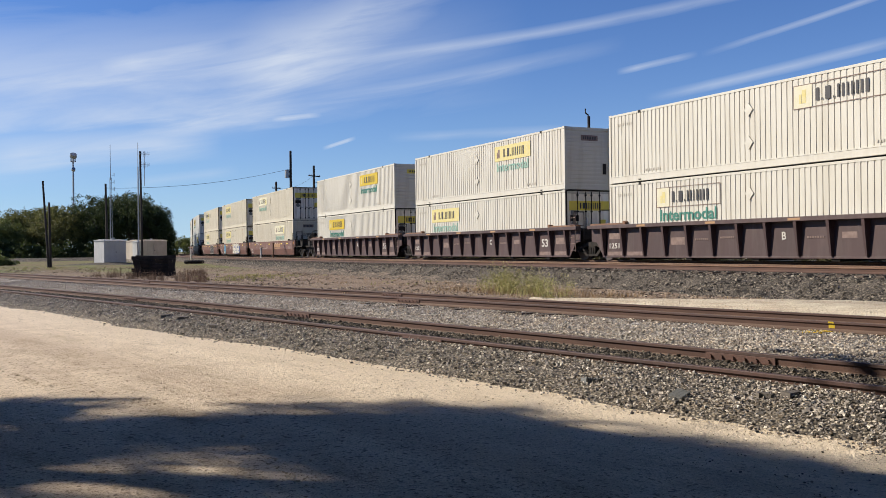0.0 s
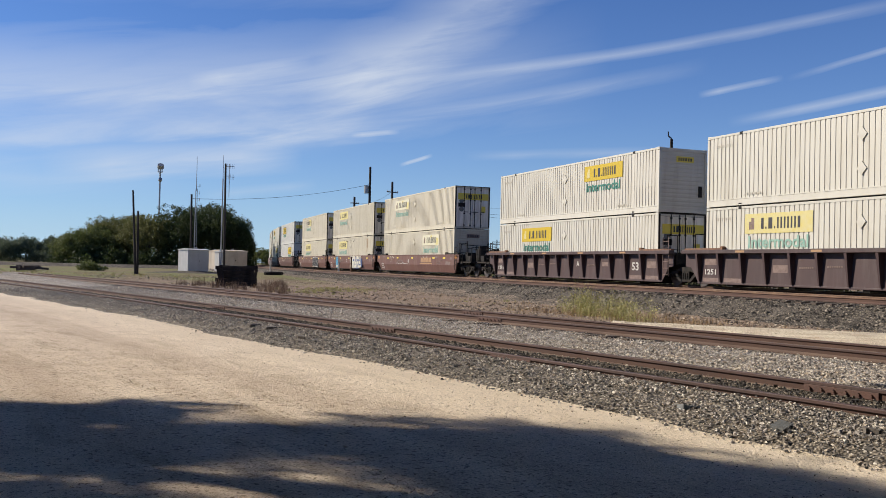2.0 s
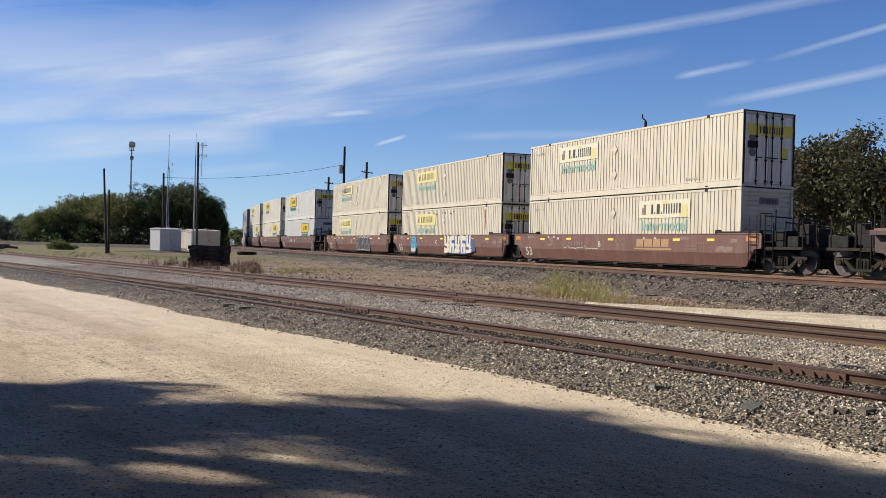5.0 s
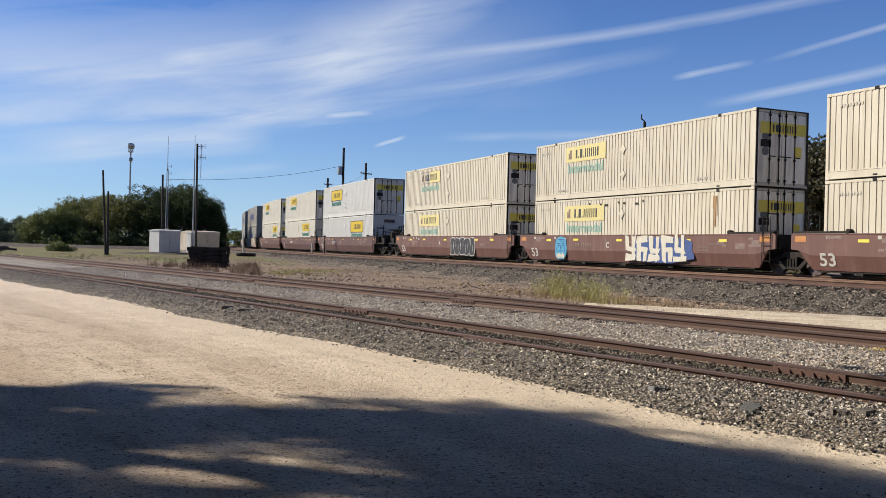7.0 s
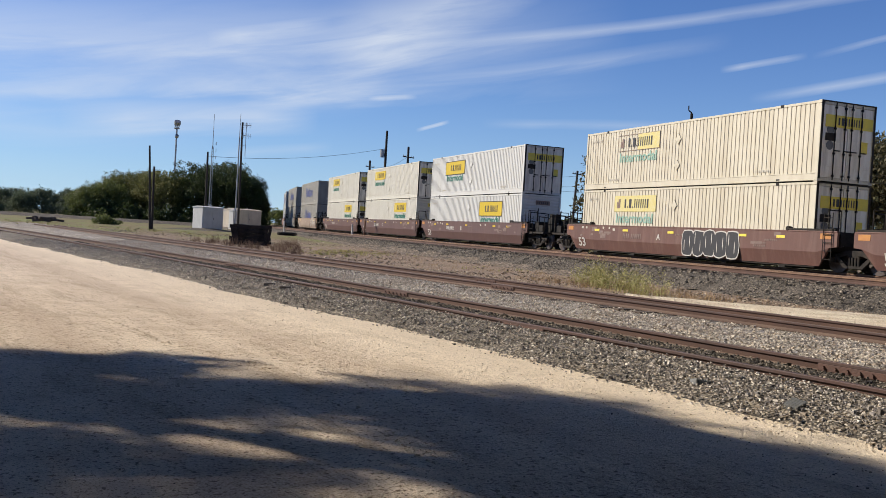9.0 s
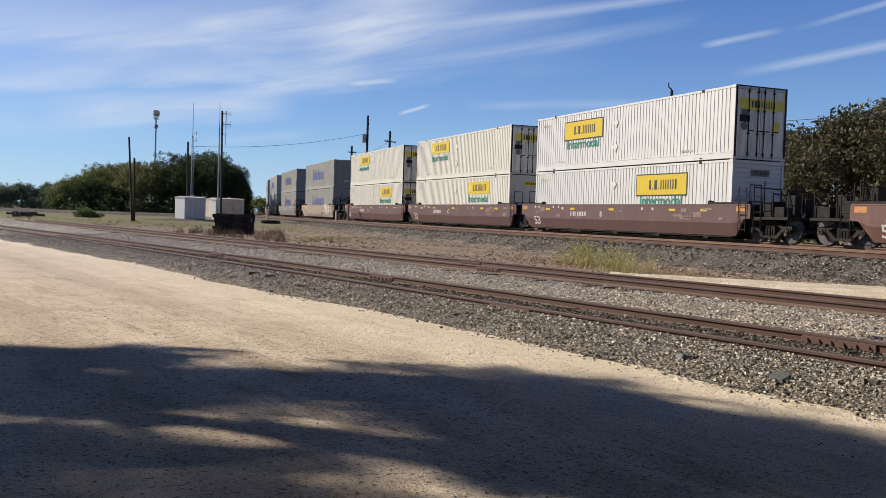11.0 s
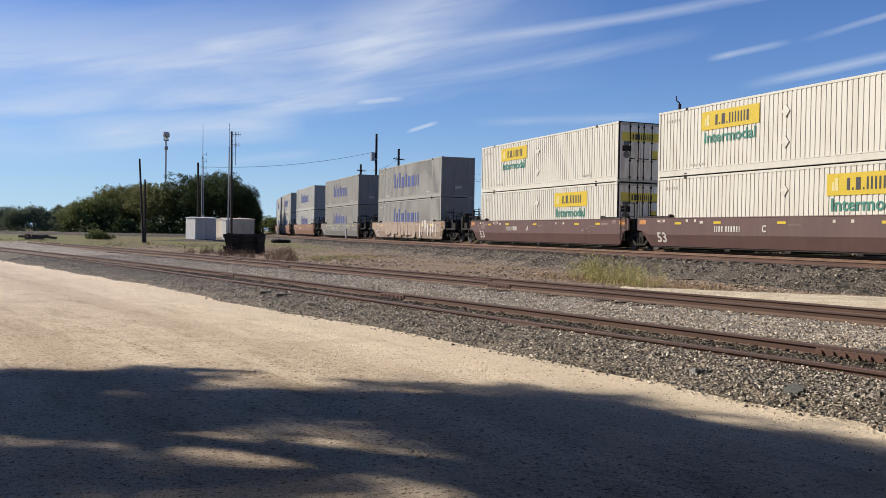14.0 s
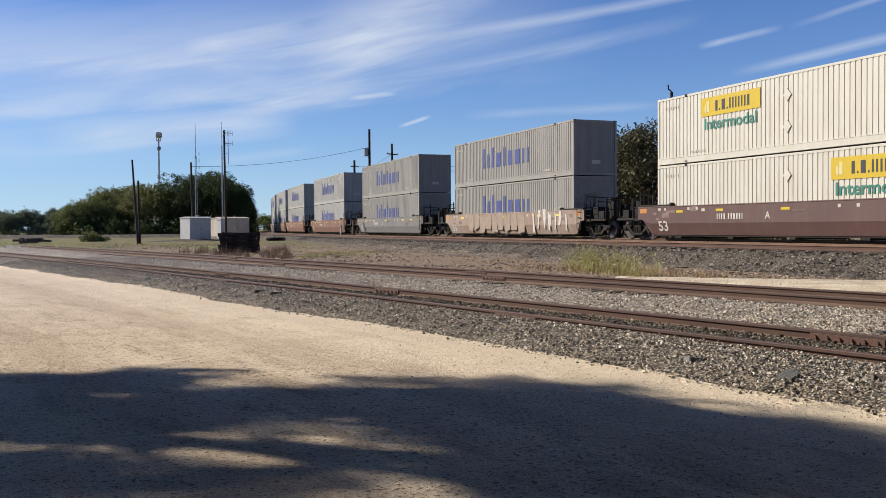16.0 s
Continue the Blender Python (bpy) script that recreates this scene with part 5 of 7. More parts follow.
def well_car(label, style, lead, trail, letter, art=(), logo=False):
    """One well of a container car. Origin at the rail top, under the middle of the boxes; +y is the trailing end. lead and trail: coupled or shared ends."""
    car = thing("well_car", Matrix(), label, "rail car", "train cars")
    wheels = []
    ribbed = style == "ribbed"
    paint = CARS[style]
    for side in (-1, 1):
        if ribbed:
            put("side_sheet", cached("sheet%s%d" % (style, side), lambda: to_mesh("side_sheet", sheet_ribbed(side), paint)), car)
            put("top_chord", cached("tc%s%d" % (style, side), lambda: to_mesh("top_chord", chord(side, 1.53, 1.68, SILL - 0.145, SILL + 0.14, -9.3, 9.3), paint)), car)
            put("bottom_chord", cached("bc%s%d" % (style, side), lambda: to_mesh("bottom_chord", chord(side, 0.30, 0.37, SILL - 0.16, SILL - 0.09, -8.5, 8.5), paint)), car)
            rm = cached("rib%s%d" % (style, side), lambda: to_mesh("rib", rib(side), paint))
            for k in range(14):
                put("rib", rm, car, pose(0, -8.35 + k * 1.285, 0))
        else:
            put("side_sill", cached("sill%s%d" % (style, side), lambda: to_mesh("side_sill", sill_smooth(side), paint)), car)
            put("top_chord", cached("tcs%s%d" % (style, side), lambda: to_mesh("top_chord", chord(side, 1.561, 1.61, SILL - 0.14, SILL + 0.012, -9.33, 9.33), paint)), car)
    def floor():
        bm = bmesh.new()
        add_box(bm, -1.3, 1.3, -8.2, 8.2, 0.30, 0.44)
        for k in range(5):
            add_box(bm, -1.3, 1.3, -6.6 + k * 3.3 - 0.15, -6.6 + k * 3.3 + 0.15, 0.22, 0.30)
        return to_mesh("well_floor", bm, DARK)
    put("well_floor", cached("wellfloor", floor), car)
    top = 1.68 if ribbed else 1.61
    for sy, kind in ((-1, lead), (1, trail)):
        coupled = kind == "coupled"
        put("end_deck", cached("deck%s%d%d" % (style, sy, coupled), lambda: to_mesh("end_deck", end_deck(sy, coupled), DARK)), car, None, "grimy dark end platform")
        for sx in (-1, 1):
            def cover():
                bm = bmesh.new()
                y0, y1 = sorted((sy * 7.0, sy * 9.25))
                add_box(bm, sx * (SILL - 0.08) - 0.09, sx * (SILL - 0.08) + 0.09, y0, y1, top, top + 0.075, 0.015)
                add_tube(bm, (sx * (SILL - 0.08) - 0.1, sy * 6.95, top + 0.06), (sx * (SILL - 0.08) + 0.1, sy * 6.95, top + 0.06), 0.085, seg=8)
                return to_mesh("end_cap", bm, RUST if ribbed else DARK)
            put("end_cap", cached("cap%d%d%.2f" % (sy, sx, top), cover), car)
        put("grab_rail", cached("grab%d%d" % (sy, coupled), lambda: to_mesh("grab_rail", rail_loop(-1.3, -0.75, sy * (8.75 if not coupled else 9.1), 1.1, 2.35), DARK)), car, None, "thin dark handrail")
        put("grab_rail", cached("grabb%d%d" % (sy, coupled), lambda: to_mesh("grab_rail", rail_loop(0.75, 1.3, sy * (8.75 if not coupled else 9.1), 1.1, 2.35), DARK)), car, None, "thin dark handrail")
        if coupled:
            add_truck(car, sy * 10.0, wheels)
            def coupler():
                bm = bmesh.new()
                y0, y1 = sorted((sy * 11.2, sy * 11.68))
                add_box(bm, -0.1, 0.1, y0, y1, 0.78, 0.96, 0.03)
                add_box(bm, -0.17, 0.17, *sorted((sy * 11.5, sy * 11.7)), 0.72, 1.0, 0.04)
                add_tube(bm, (0.35, sy * 11.2, 0.8), (0.12, sy * 11.65, 0.5), 0.03, seg=6)
                return to_mesh("coupler", bm, DARK)
            put("coupler", cached("coupler%d" % sy, coupler), car, None, "dark knuckle coupler with hose")
            def brake():
                bm = bmesh.new()
                add_tube(bm, (0.2, sy * 9.6, 1.1), (0.2, sy * 9.6, 2.1), 0.05, seg=8)
                add_box(bm, -0.1, 0.5, sy * 9.6 - 0.15, sy * 9.6 + 0.15, 1.7, 2.2, 0.03)
                for k in range(16):
                    a, b = k * math.tau / 16, (k + 1) * math.tau / 16
                    add_tube(bm, (0.2 + 0.26 * math.cos(a), sy * 9.8, 1.95 + 0.26 * math.sin(a)), (0.2 + 0.26 * math.cos(b), sy * 9.8, 1.95 + 0.26 * math.sin(b)), 0.018, seg=5)
                return to_mesh("brake_stand", bm, BLACK)
            put("brake_stand", cached("brake%d" % sy, brake), car, None, "black hand-brake stand")
            def gear(a):
                bm = bmesh.new()
                for x0, x1, y0, y1, z0, z1 in (((-1.05, -0.35, 9.45, 10.0, 1.12, 1.72), (-0.6, -0.25, 10.3, 10.75, 1.12, 1.95), (-1.25, -0.9, 10.4, 10.9, 1.12, 1.5)) if a else
                                               ((0.45, 1.15, 9.5, 10.2, 1.12, 1.85), (0.6, 1.2, 10.5, 10.95, 1.12, 1.6))):
                    add_box(bm, x0, x1, *sorted((sy * y0, sy * y1)), z0, z1, 0.03)
                return to_mesh("air_tank" if a else "valve_box", bm, BLACK)
            put("air_tank", cached("gear%d" % sy, lambda: gear(True)), car, None, "black brake gear on the platform")
            put("valve_box", cached("gearb%d" % sy, lambda: gear(False)), car, None, "black valve gear on the platform")
            def posts():
                bm = bmesh.new()
                for x, y, z in ((-1.3, 9.35, 2.3), (-0.85, 9.4, 2.5), (-0.35, 9.75, 2.2), (0.65, 9.4, 2.45), (1.25, 9.5, 2.2), (-1.15, 10.2, 2.05), (0.3, 10.9, 1.9)):
                    add_tube(bm, (x, sy * y, 0.9), (x, sy * y, z), 0.03, seg=6)
                add_tube(bm, (-1.3, sy * 9.35, 2.25), (1.25, sy * 9.45, 2.15), 0.025, seg=6)
                add_tube(bm, (-1.15, sy * 10.2, 2.0), (0.3, sy * 10.9, 1.85), 0.025, seg=6)
                for k in range(5):
                    add_tube(bm, (-1.36, sy * 9.42, 0.7 + 0.3 * k), (-1.36, sy * 9.82, 0.7 + 0.3 * k), 0.016, seg=5)
                for y in (9.42, 9.82):
                    add_tube(bm, (-1.36, sy * y, 0.45), (-1.36, sy * y, 2.0), 0.02, seg=5)
                return to_mesh("end_frame", bm, BLACK)
            put("end_frame", cached("posts%d" % sy, posts), car, None, "black pipe frame with end ladder")
            for x in (-1.25, 0.6):
                put("end_rail", cached("endrail%d%.1f" % (sy, x), lambda: to_mesh("end_rail", rail_loop(x, x + 0.65, sy * 11.1, 1.1, 2.05), DARK)), car, None, "thin dark end handrail")
        elif sy > 0:
            add_truck(car, 9.705, wheels)
    put("ladder", cached("ladder%d" % ribbed, lambda: ladder_mesh(-8.95, PATCH if ribbed else DARK)), car, None, "pale worn side ladder" if ribbed else "thin dark side ladder")
    # lettering and reflectors on the lane side
    face = (lambda u, z, p=0.006: on_sill(u, z, p, SILL - 0.12)) if ribbed else on_sill
    big = cached("big53", lambda: text_mesh("number_53", "53", 0.62, PALE, 0.66, 0.012))
    if ribbed:
        for u in (2.35, 6.2, 10.0, 13.8):
            put("reflector", cached("refl", lambda: to_mesh("reflector", plate(0.5, 0.08), FADED_ORANGE)), car, on_sill(u, 1.60, 0.144), "yellow reflector strip")
        put("number_53", big, car, face(14.5, 0.95, 0.012) @ Matrix.Scale(0.82, 4), "white painted length mark")
        put("number_1251", cached("n1251", lambda: text_mesh("number_1251", "1251", 0.30, PALE, 0.66, 0.006)), car, face(0.36, 0.78, 0.012), "white painted stencil")
        put("car_letter", cached("let" + letter, lambda: text_mesh("car_letter", letter, 0.36, PALE, None, 0.008)), car, face(9.36, 1.05, 0.012))
        for u, w, h, z in ((0.36, 0.95, 0.16, 0.47), (1.65, 1.0, 0.16, 0.47), (15.78, 0.95, 0.17, 0.48), (14.5, 0.95, 0.16, 0.48), (4.22, 0.75, 0.28, 0.95), (11.93, 0.55, 0.2, 1.05), (0.36, 0.7, 0.25, 1.2), (15.78, 0.7, 0.3, 1.05)):
            put("paint_patch", cached("pp%.2f%.2f" % (w, h), lambda: to_mesh("paint_patch", plate(w, h, 0.001), PATCH)), car, face(u, z, 0.004), "pale worn paint patch")
        for u, z in ((5.5, 1.0), (6.79, 1.05), (10.65, 1.0)):
            put("stencil", cached("carst", lambda: to_mesh("stencil", wordmark([0.06] * 7, 0.07, 0.04), PATCH)), car, face(u, z, 0.012), "small unreadable stencil")
    else:
        put("number_53", big, car, lower_tilt(0.32, 0.70, 0.012) if style != "umber" else lower_tilt(0.6, 0.72, 0.012), "white painted length mark")
        put("car_letter", cached("let" + letter, lambda: text_mesh("car_letter", letter, 0.36, PALE, None, 0.008)), car, on_sill(7.0, 1.12, 0.010))
        put_blocks("reporting_mark", "rep" + style, [0.05, 0.05, 0.08, 0.09, 0.02, 0.08, 0.08, 0.09, 0.08, 0.08, 0.05], [0.23, 0.23, 0.23, 0.23, 0.01, 0.23, 0.23, 0.23, 0.23, 0.23, 0.23], 0.075, PATCH if style == "brown" else PALE, car, on_sill(4.9, 1.12, 0.010), "bar of a painted reporting mark")
        for u, z in ((1.75, 1.36), (4.3, 1.38), (7.9, 1.36), (12.6, 1.36), (14.7, 1.36)):
            put("reflector", cached("refl2", lambda: to_mesh("reflector", plate(0.44, 0.10), YELLOW)) if style == "umber" else cached("refl4", lambda: to_mesh("reflector", plate(0.44, 0.10), DOOR_YELLOW)), car, on_sill(u, z), "yellow reflector strip")
        put("reflector", cached("refl3", lambda: to_mesh("reflector", plate(0.5, 0.2), ORANGE)), car, on_sill(-0.85, 1.42), "orange marker panel")
        put("reflector", cached("refl3", None), car, on_sill(16.9, 1.42), "orange marker panel")
        for u, w in ((0.35, 0.16), (0.75, 0.12), (2.35, 0.14), (2.9, 0.12), (3.3, 0.2), (10.4, 0.12), (11.2, 0.14)):
            put("paint_patch", cached("pw%.2f" % w, lambda: to_mesh("paint_patch", plate(w, 0.11, 0.001), STENCIL)), car, on_sill(u, 1.47 if u < 3 else 1.40, 0.007), "small pale stencil")
        rng = random.Random(ord(letter) + len(label))
        for k in range(9):
            u = rng.choice((rng.uniform(0, 3), rng.uniform(12.5, 16.5)))
            put("paint_patch", cached("pq%d" % (k % 4), lambda: to_mesh("paint_patch", plate(0.22 + 0.14 * (k % 4), 0.10 + 0.06 * (k % 3), 0.001), PATCH)), car, on_sill(u, rng.uniform(0.98, 1.48), 0.003 + 0.0006 * k), "pale stencil patch")
        for u, z in ((8.6, 1.28), (13.6, 1.1), (13.6, 0.98), (14.2, 1.22)):
            put("stencil", cached("carst", lambda: to_mesh("stencil", wordmark([0.06] * 7, 0.07, 0.04), PATCH)), car, on_sill(u, z, 0.010), "small unreadable stencil")
    for kind in art:
        graffiti(car, kind)
    if logo:
        pen = random.Random(12)
        zig = [(3.9 + 0.165 * k, 0.90 + pen.choice((-0.02, 0.0, 0.02, 0.04, 0.16)) * (1 if k < 12 else 0.2)) for k in range(19)]
        lines = [[(x0, y0), (x1, y1), (x1, y1 + 0.028), (x0, y0 + 0.028)] for (x0, y0), (x1, y1) in zip(zig, zig[1:])]
        spray(car, "spray_line", "scribble", lines, PALE, 0.012, "thin white sprayed scribble")
        put_blocks("logo_block", "logo", [0.5, 0.55, 0.5, 0.5], 0.34, 0.06, FADED_ORANGE, car, on_sill(11.0, 1.22, 0.010), "faded orange block of a railway brand")
        put("logo_bar", cached("logobar", lambda: to_mesh("logo_bar", plate(2.6, 0.07), FADED_ORANGE)), car, on_sill(11.0, 0.96, 0.010))
    for o in car.children:
        if not o.name.startswith("truck"):
            o.matrix_basis = Matrix.Translation((0, 0, -0.17)) @ o.matrix_basis
    return car, wheels


# ---- making up the train, leading unit first ----
START, SPEED, SLOWING = 14.593, 10.133, 0.0058      # leading face of the first box at 0 s, m/s, m/s2 halved
TRIO, APART = 19.407, 23.407                       # spacing inside a three-well set, and across couplers
CREAM_OLD = "cream 53-foot container with faded yellow and green markings"
CREAM_NEW = "cream 53-foot container with a bright yellow brand panel"
WHITE_NEW = "clean white 53-foot container with a framed yellow panel"
PALE_BIG = "light grey 53-foot container with large blue lettering"
GREY_BIG = "grey 53-foot container with large blue lettering"
LEFT, RIGHT, UP, DOWN = 4.7, 11.5, 2.2, 2.1
UNITS = [
    # car style, lead, trail, letter, art, logo, lower (paint, key, end, place, panel), upper
    ("ribbed", "coupled", "shared", "B", (), False, ("ivory", "plain", LEFT, "worn"), ("ivory", "plain", RIGHT, "bare")),
    ("ribbed", "shared", "shared", "C", (), False, ("ivory", "doors", LEFT - 0.7, "old"), ("ivory", "plain", RIGHT, "old")),
    ("ribbed", "shared", "coupled", "A", (), False, ("ivory", "doors", LEFT, "new"), ("ivory", "plain", RIGHT, "new")),
    ("brown", "coupled", "shared", "B", (), True, ("cream", "plain", RIGHT, "bleached"), ("cream", "doors", LEFT, "bleached")),
    ("brown", "shared", "shared", "C", ("white", "face"), False, ("cream", "doors", LEFT, "old"), ("cream", "doors", LEFT, "old")),
    ("brown", "shared", "coupled", "A", ("black",), False, ("cream", "doors", LEFT, "old"), ("cream", "doors", LEFT, "half")),
    ("umber", "coupled", "shared", "B", (), False, ("white", "plain", RIGHT, "framed"), ("white", "doors", LEFT + 0.1, "framed")),
    ("umber", "shared", "shared", "C", (), False, ("ivory", "plain", RIGHT + 0.1, "new"), ("ivory", "doors", LEFT, "new")),
    ("umber", "shared", "coupled", "A", (), False, ("ivory", "doors", RIGHT + 0.1, "new"), ("ivory", "doors", LEFT, "new")),
    ("faded", "coupled", "coupled", "D", ("pale",), False, ("grey", "ribs", 0, "big"), ("grey", "ribs", 0, "big")),
    ("grey", "coupled", "coupled", "D", (), False, ("grey", "ribs", 0, "big"), ("grey", "ribs", 0, "big")),
    ("orange", "coupled", "coupled", "D", (), False, ("pale", "ribs", 0, "big"), ("pale", "ribs", 0, "big")),
    ("orange", "coupled", "shared", "A", (), False, ("pale", "ribs", 0, "big"), ("pale", "ribs", 0, "big")),
    ("orange", "shared", "shared", "B", (), False, ("pale", "ribs", 0, "big"), ("pale", "ribs", 0, "big")),
    ("orange", "shared", "coupled", "C", (), False, ("pale", "ribs", 0, "big"), ("pale", "ribs", 0, "big")),
    ("brown", "coupled", "shared", "A", (), False, ("pale", "ribs", 0, "big"), ("pale", "ribs", 0, "big")),
    ("brown", "shared", "coupled", "B", (), False, ("pale", "ribs", 0, "big"), ("pale", "ribs", 0, "big")),
]
CAR_LABEL = {
    "ribbed": "plum-brown ribbed-side container well car on dark bogies", "brown": "red-brown smooth-side well car with worn stencils",
    "umber": "dark umber smooth-side well car with yellow reflectors", "faded": "faded orange well car covered in pale spray paint",
    "grey": "dusty grey smooth-side container well car", "orange": "orange-brown smooth-side container well car",
}
ART_LABEL = {"white": "red-brown well car with cream and blue graffiti", "black": "red-brown well car with black bubble graffiti"}
PAINTS = {"cream": CREAM, "ivory": IVORY, "white": WHITE, "grey": GREYBOX, "pale": PALEBOX}
TRAIN, WHEELS = [], []


def make_train():
    at = START
    for i, (style, lead, trail, letter, art, logo, low, high) in enumerate(UNITS):
        label = ART_LABEL[art[0]] if art and art[0] in ART_LABEL else CAR_LABEL[style]
        car, wheels = well_car(label, style, lead, trail, letter, art, logo)
        WHEELS.extend(wheels)
        TRAIN.append((car, at + C_LEN / 2, 0.0))
        for level, (paint, end, u, panel) in enumerate((low, high)):
            word = "ivory" if paint == "ivory" else "cream"
            text = GREY_BIG if paint == "grey" else PALE_BIG if paint == "pale" else WHITE_NEW if paint == "white" else (CREAM_NEW if panel == "new" else CREAM_OLD).replace("cream", word)
            text += ", stacked" if level else ", in the well"
            z = UP if panel != "framed" else 2.0
            box = container(text, PAINTS[paint], paint, end, (u, z), panel)
            if art and art[0] == "white" and not level:
                for du, w, h in ((14.03, 0.09, 1.2), (14.15, 0.04, 0.8), (13.93, 0.035, 0.5)):
                    put("rust_streak", to_mesh("rust_streak", plate(w, h), STREAK), box, on_face(du, 2.65 - h / 2, 0.006), "rust streak below the seam")
                for k in range(7):
                    put("paint_chip", cached("chip%d" % (k % 3), lambda: to_mesh("paint_chip", plate(0.1 + 0.06 * (k % 3), 0.09), DARK)), box, on_face(5.2 + 0.7 * k + 0.25 * (k % 2), 2.62 - 0.05 * (k % 3), 0.006), "dark paint chip")
            TRAIN.append((box, at + C_LEN / 2, C_BASE + level * (C_H + 0.03)))
        at += APART if trail == "coupled" else TRIO


make_train()


# ---- trees and weeds ----
def polar(az, d, z=0.0):
    """A spot d metres off, az degrees to the right of +y."""
    return math.sin(radians(az)) * d, math.cos(radians(az)) * d, z


def leaf_cloud(name, blobs, count, size, material, seed, shell=0.55, clump=9, loose=0.95):
    """Many small leaves, gathered in clumps on the blobs (x, y, z, rx, ry, rz), with gaps between them."""
    rng = np.random.RandomState(seed)
    vol = np.array([b[3] * b[4] * b[5] for b in blobs]) ** 0.75
    pick = rng.choice(len(blobs), count // clump, p=vol / vol.sum())
    b = np.array(blobs)[pick]
    d = rng.normal(size=(len(pick), 3))
    d /= np.linalg.norm(d, axis=1)[:, None]
    r = shell + (1.06 - shell) * rng.uniform(0, 1, len(pick)) ** 0.7
    hub = b[:, :3] + d * b[:, 3:] * r[:, None]
    c = np.repeat(hub, clump, 0) + rng.normal(size=(len(hub) * clump, 3)) * size * loose
    k = len(c)
    a1 = rng.normal(size=(k, 3))
    a1 /= np.linalg.norm(a1, axis=1)[:, None]
    a2 = np.cross(a1, rng.normal(size=(k, 3)))
    a2 /= np.linalg.norm(a2, axis=1)[:, None]
    s = size * rng.uniform(0.6, 1.3, k)[:, None]
    v = np.stack([c - a1 * s, c + a2 * s * 0.45, c + a1 * s, c - a2 * s * 0.45], 1).reshape(-1, 3)
    f = np.arange(k * 4, dtype=np.int32)
    me = bpy.data.meshes.new(name)
    me.vertices.add(k * 4)
    me.vertices.foreach_set("co", v.reshape(-1))
    me.loops.add(k * 4)
    me.loops.foreach_set("vertex_index", f)
    me.polygons.add(k)
    me.polygons.foreach_set("loop_start", np.arange(0, k * 4, 4, dtype=np.int32))
    me.update(calc_edges=True)
    me.materials.append(material)
    return me


def tree(x, y, z, high, wide, label, leaves, seed, count=5000, leaf=0.32, name="tree", bare=0.0, skirt=0.12, shell=0.5, clump=9, loose=0.95):
    """Tapered trunk, forking limbs and a ragged crown."""
    rng = random.Random(seed)
    t = thing(name, pose(x, y, z, 0, 0, rng.uniform(0, 360)), label, "tree")
    bm = bmesh.new()
    fork = high * (0.22 + 0.08 * rng.random())
    r0 = 0.028 * high
    add_tube(bm, (0, 0, -0.3), (0.05 * high * rng.uniform(-1, 1), 0, fork), r0, r0 * 0.7, 10)
    part("trunk", bm, BARK, t)
    blobs = []
    for k in range(7):
        a = k * math.tau / 7 + rng.uniform(-0.4, 0.4)
        reach = wide * rng.uniform(0.35, 0.72)
        top = high * rng.uniform(0.5, 0.88)
        mid = (math.cos(a) * reach * 0.45, math.sin(a) * reach * 0.45, fork + (top - fork) * 0.5)
        tip = (math.cos(a) * reach, math.sin(a) * reach, top)
        bm = bmesh.new()
        add_tube(bm, (0, 0, fork * 0.9), mid, r0 * 0.5, r0 * 0.3, 7)
        add_tube(bm, mid, tip, r0 * 0.3, r0 * 0.09, 6)
        for j in range(4 + int(10 * bare)):
            q = rng.uniform(0.3, 1)
            p = [mid[i] + (tip[i] - mid[i]) * q for i in range(3)]
            e = (p[0] + rng.uniform(-1, 1) * wide * 0.3, p[1] + rng.uniform(-1, 1) * wide * 0.3, p[2] + rng.uniform(0.0, 0.22) * high)
            add_tube(bm, p, e, r0 * 0.13, r0 * 0.03, 5)
        part("limb", bm, BARK, t)
        blobs.append((tip[0], tip[1], tip[2], wide * rng.uniform(0.28, 0.45), wide * rng.uniform(0.28, 0.45), high * rng.uniform(0.1, 0.2)))
    blobs.append((0, 0, high * 0.84, wide * 0.42, wide * 0.42, high * 0.16))
    blobs.append((0, 0, high * 0.55, wide * 0.8, wide * 0.8, high * 0.27))
    if skirt:
        for k in range(22):
            a, e = rng.uniform(0, math.tau), rng.uniform(-0.25, 1.0)
            c = math.sqrt(max(0, 1 - e * e))
            q = rng.uniform(0.2, 0.33)
            blobs.append((math.cos(a) * c * wide * 0.82, math.sin(a) * c * wide * 0.82, high * (0.52 + 0.36 * e), wide * q, wide * q, wide * q * 0.8))
        for k in range(6):
            a = rng.uniform(0, math.tau)
            blobs.append((math.cos(a) * wide * 0.65, math.sin(a) * wide * 0.65, high * rng.uniform(skirt, 0.45), wide * rng.uniform(0.25, 0.4), wide * rng.uniform(0.25, 0.4), high * rng.uniform(0.12, 0.2)))
    put("crown", leaf_cloud("crown", blobs, count, leaf, leaves, seed, shell, clump, loose), t)
    return t


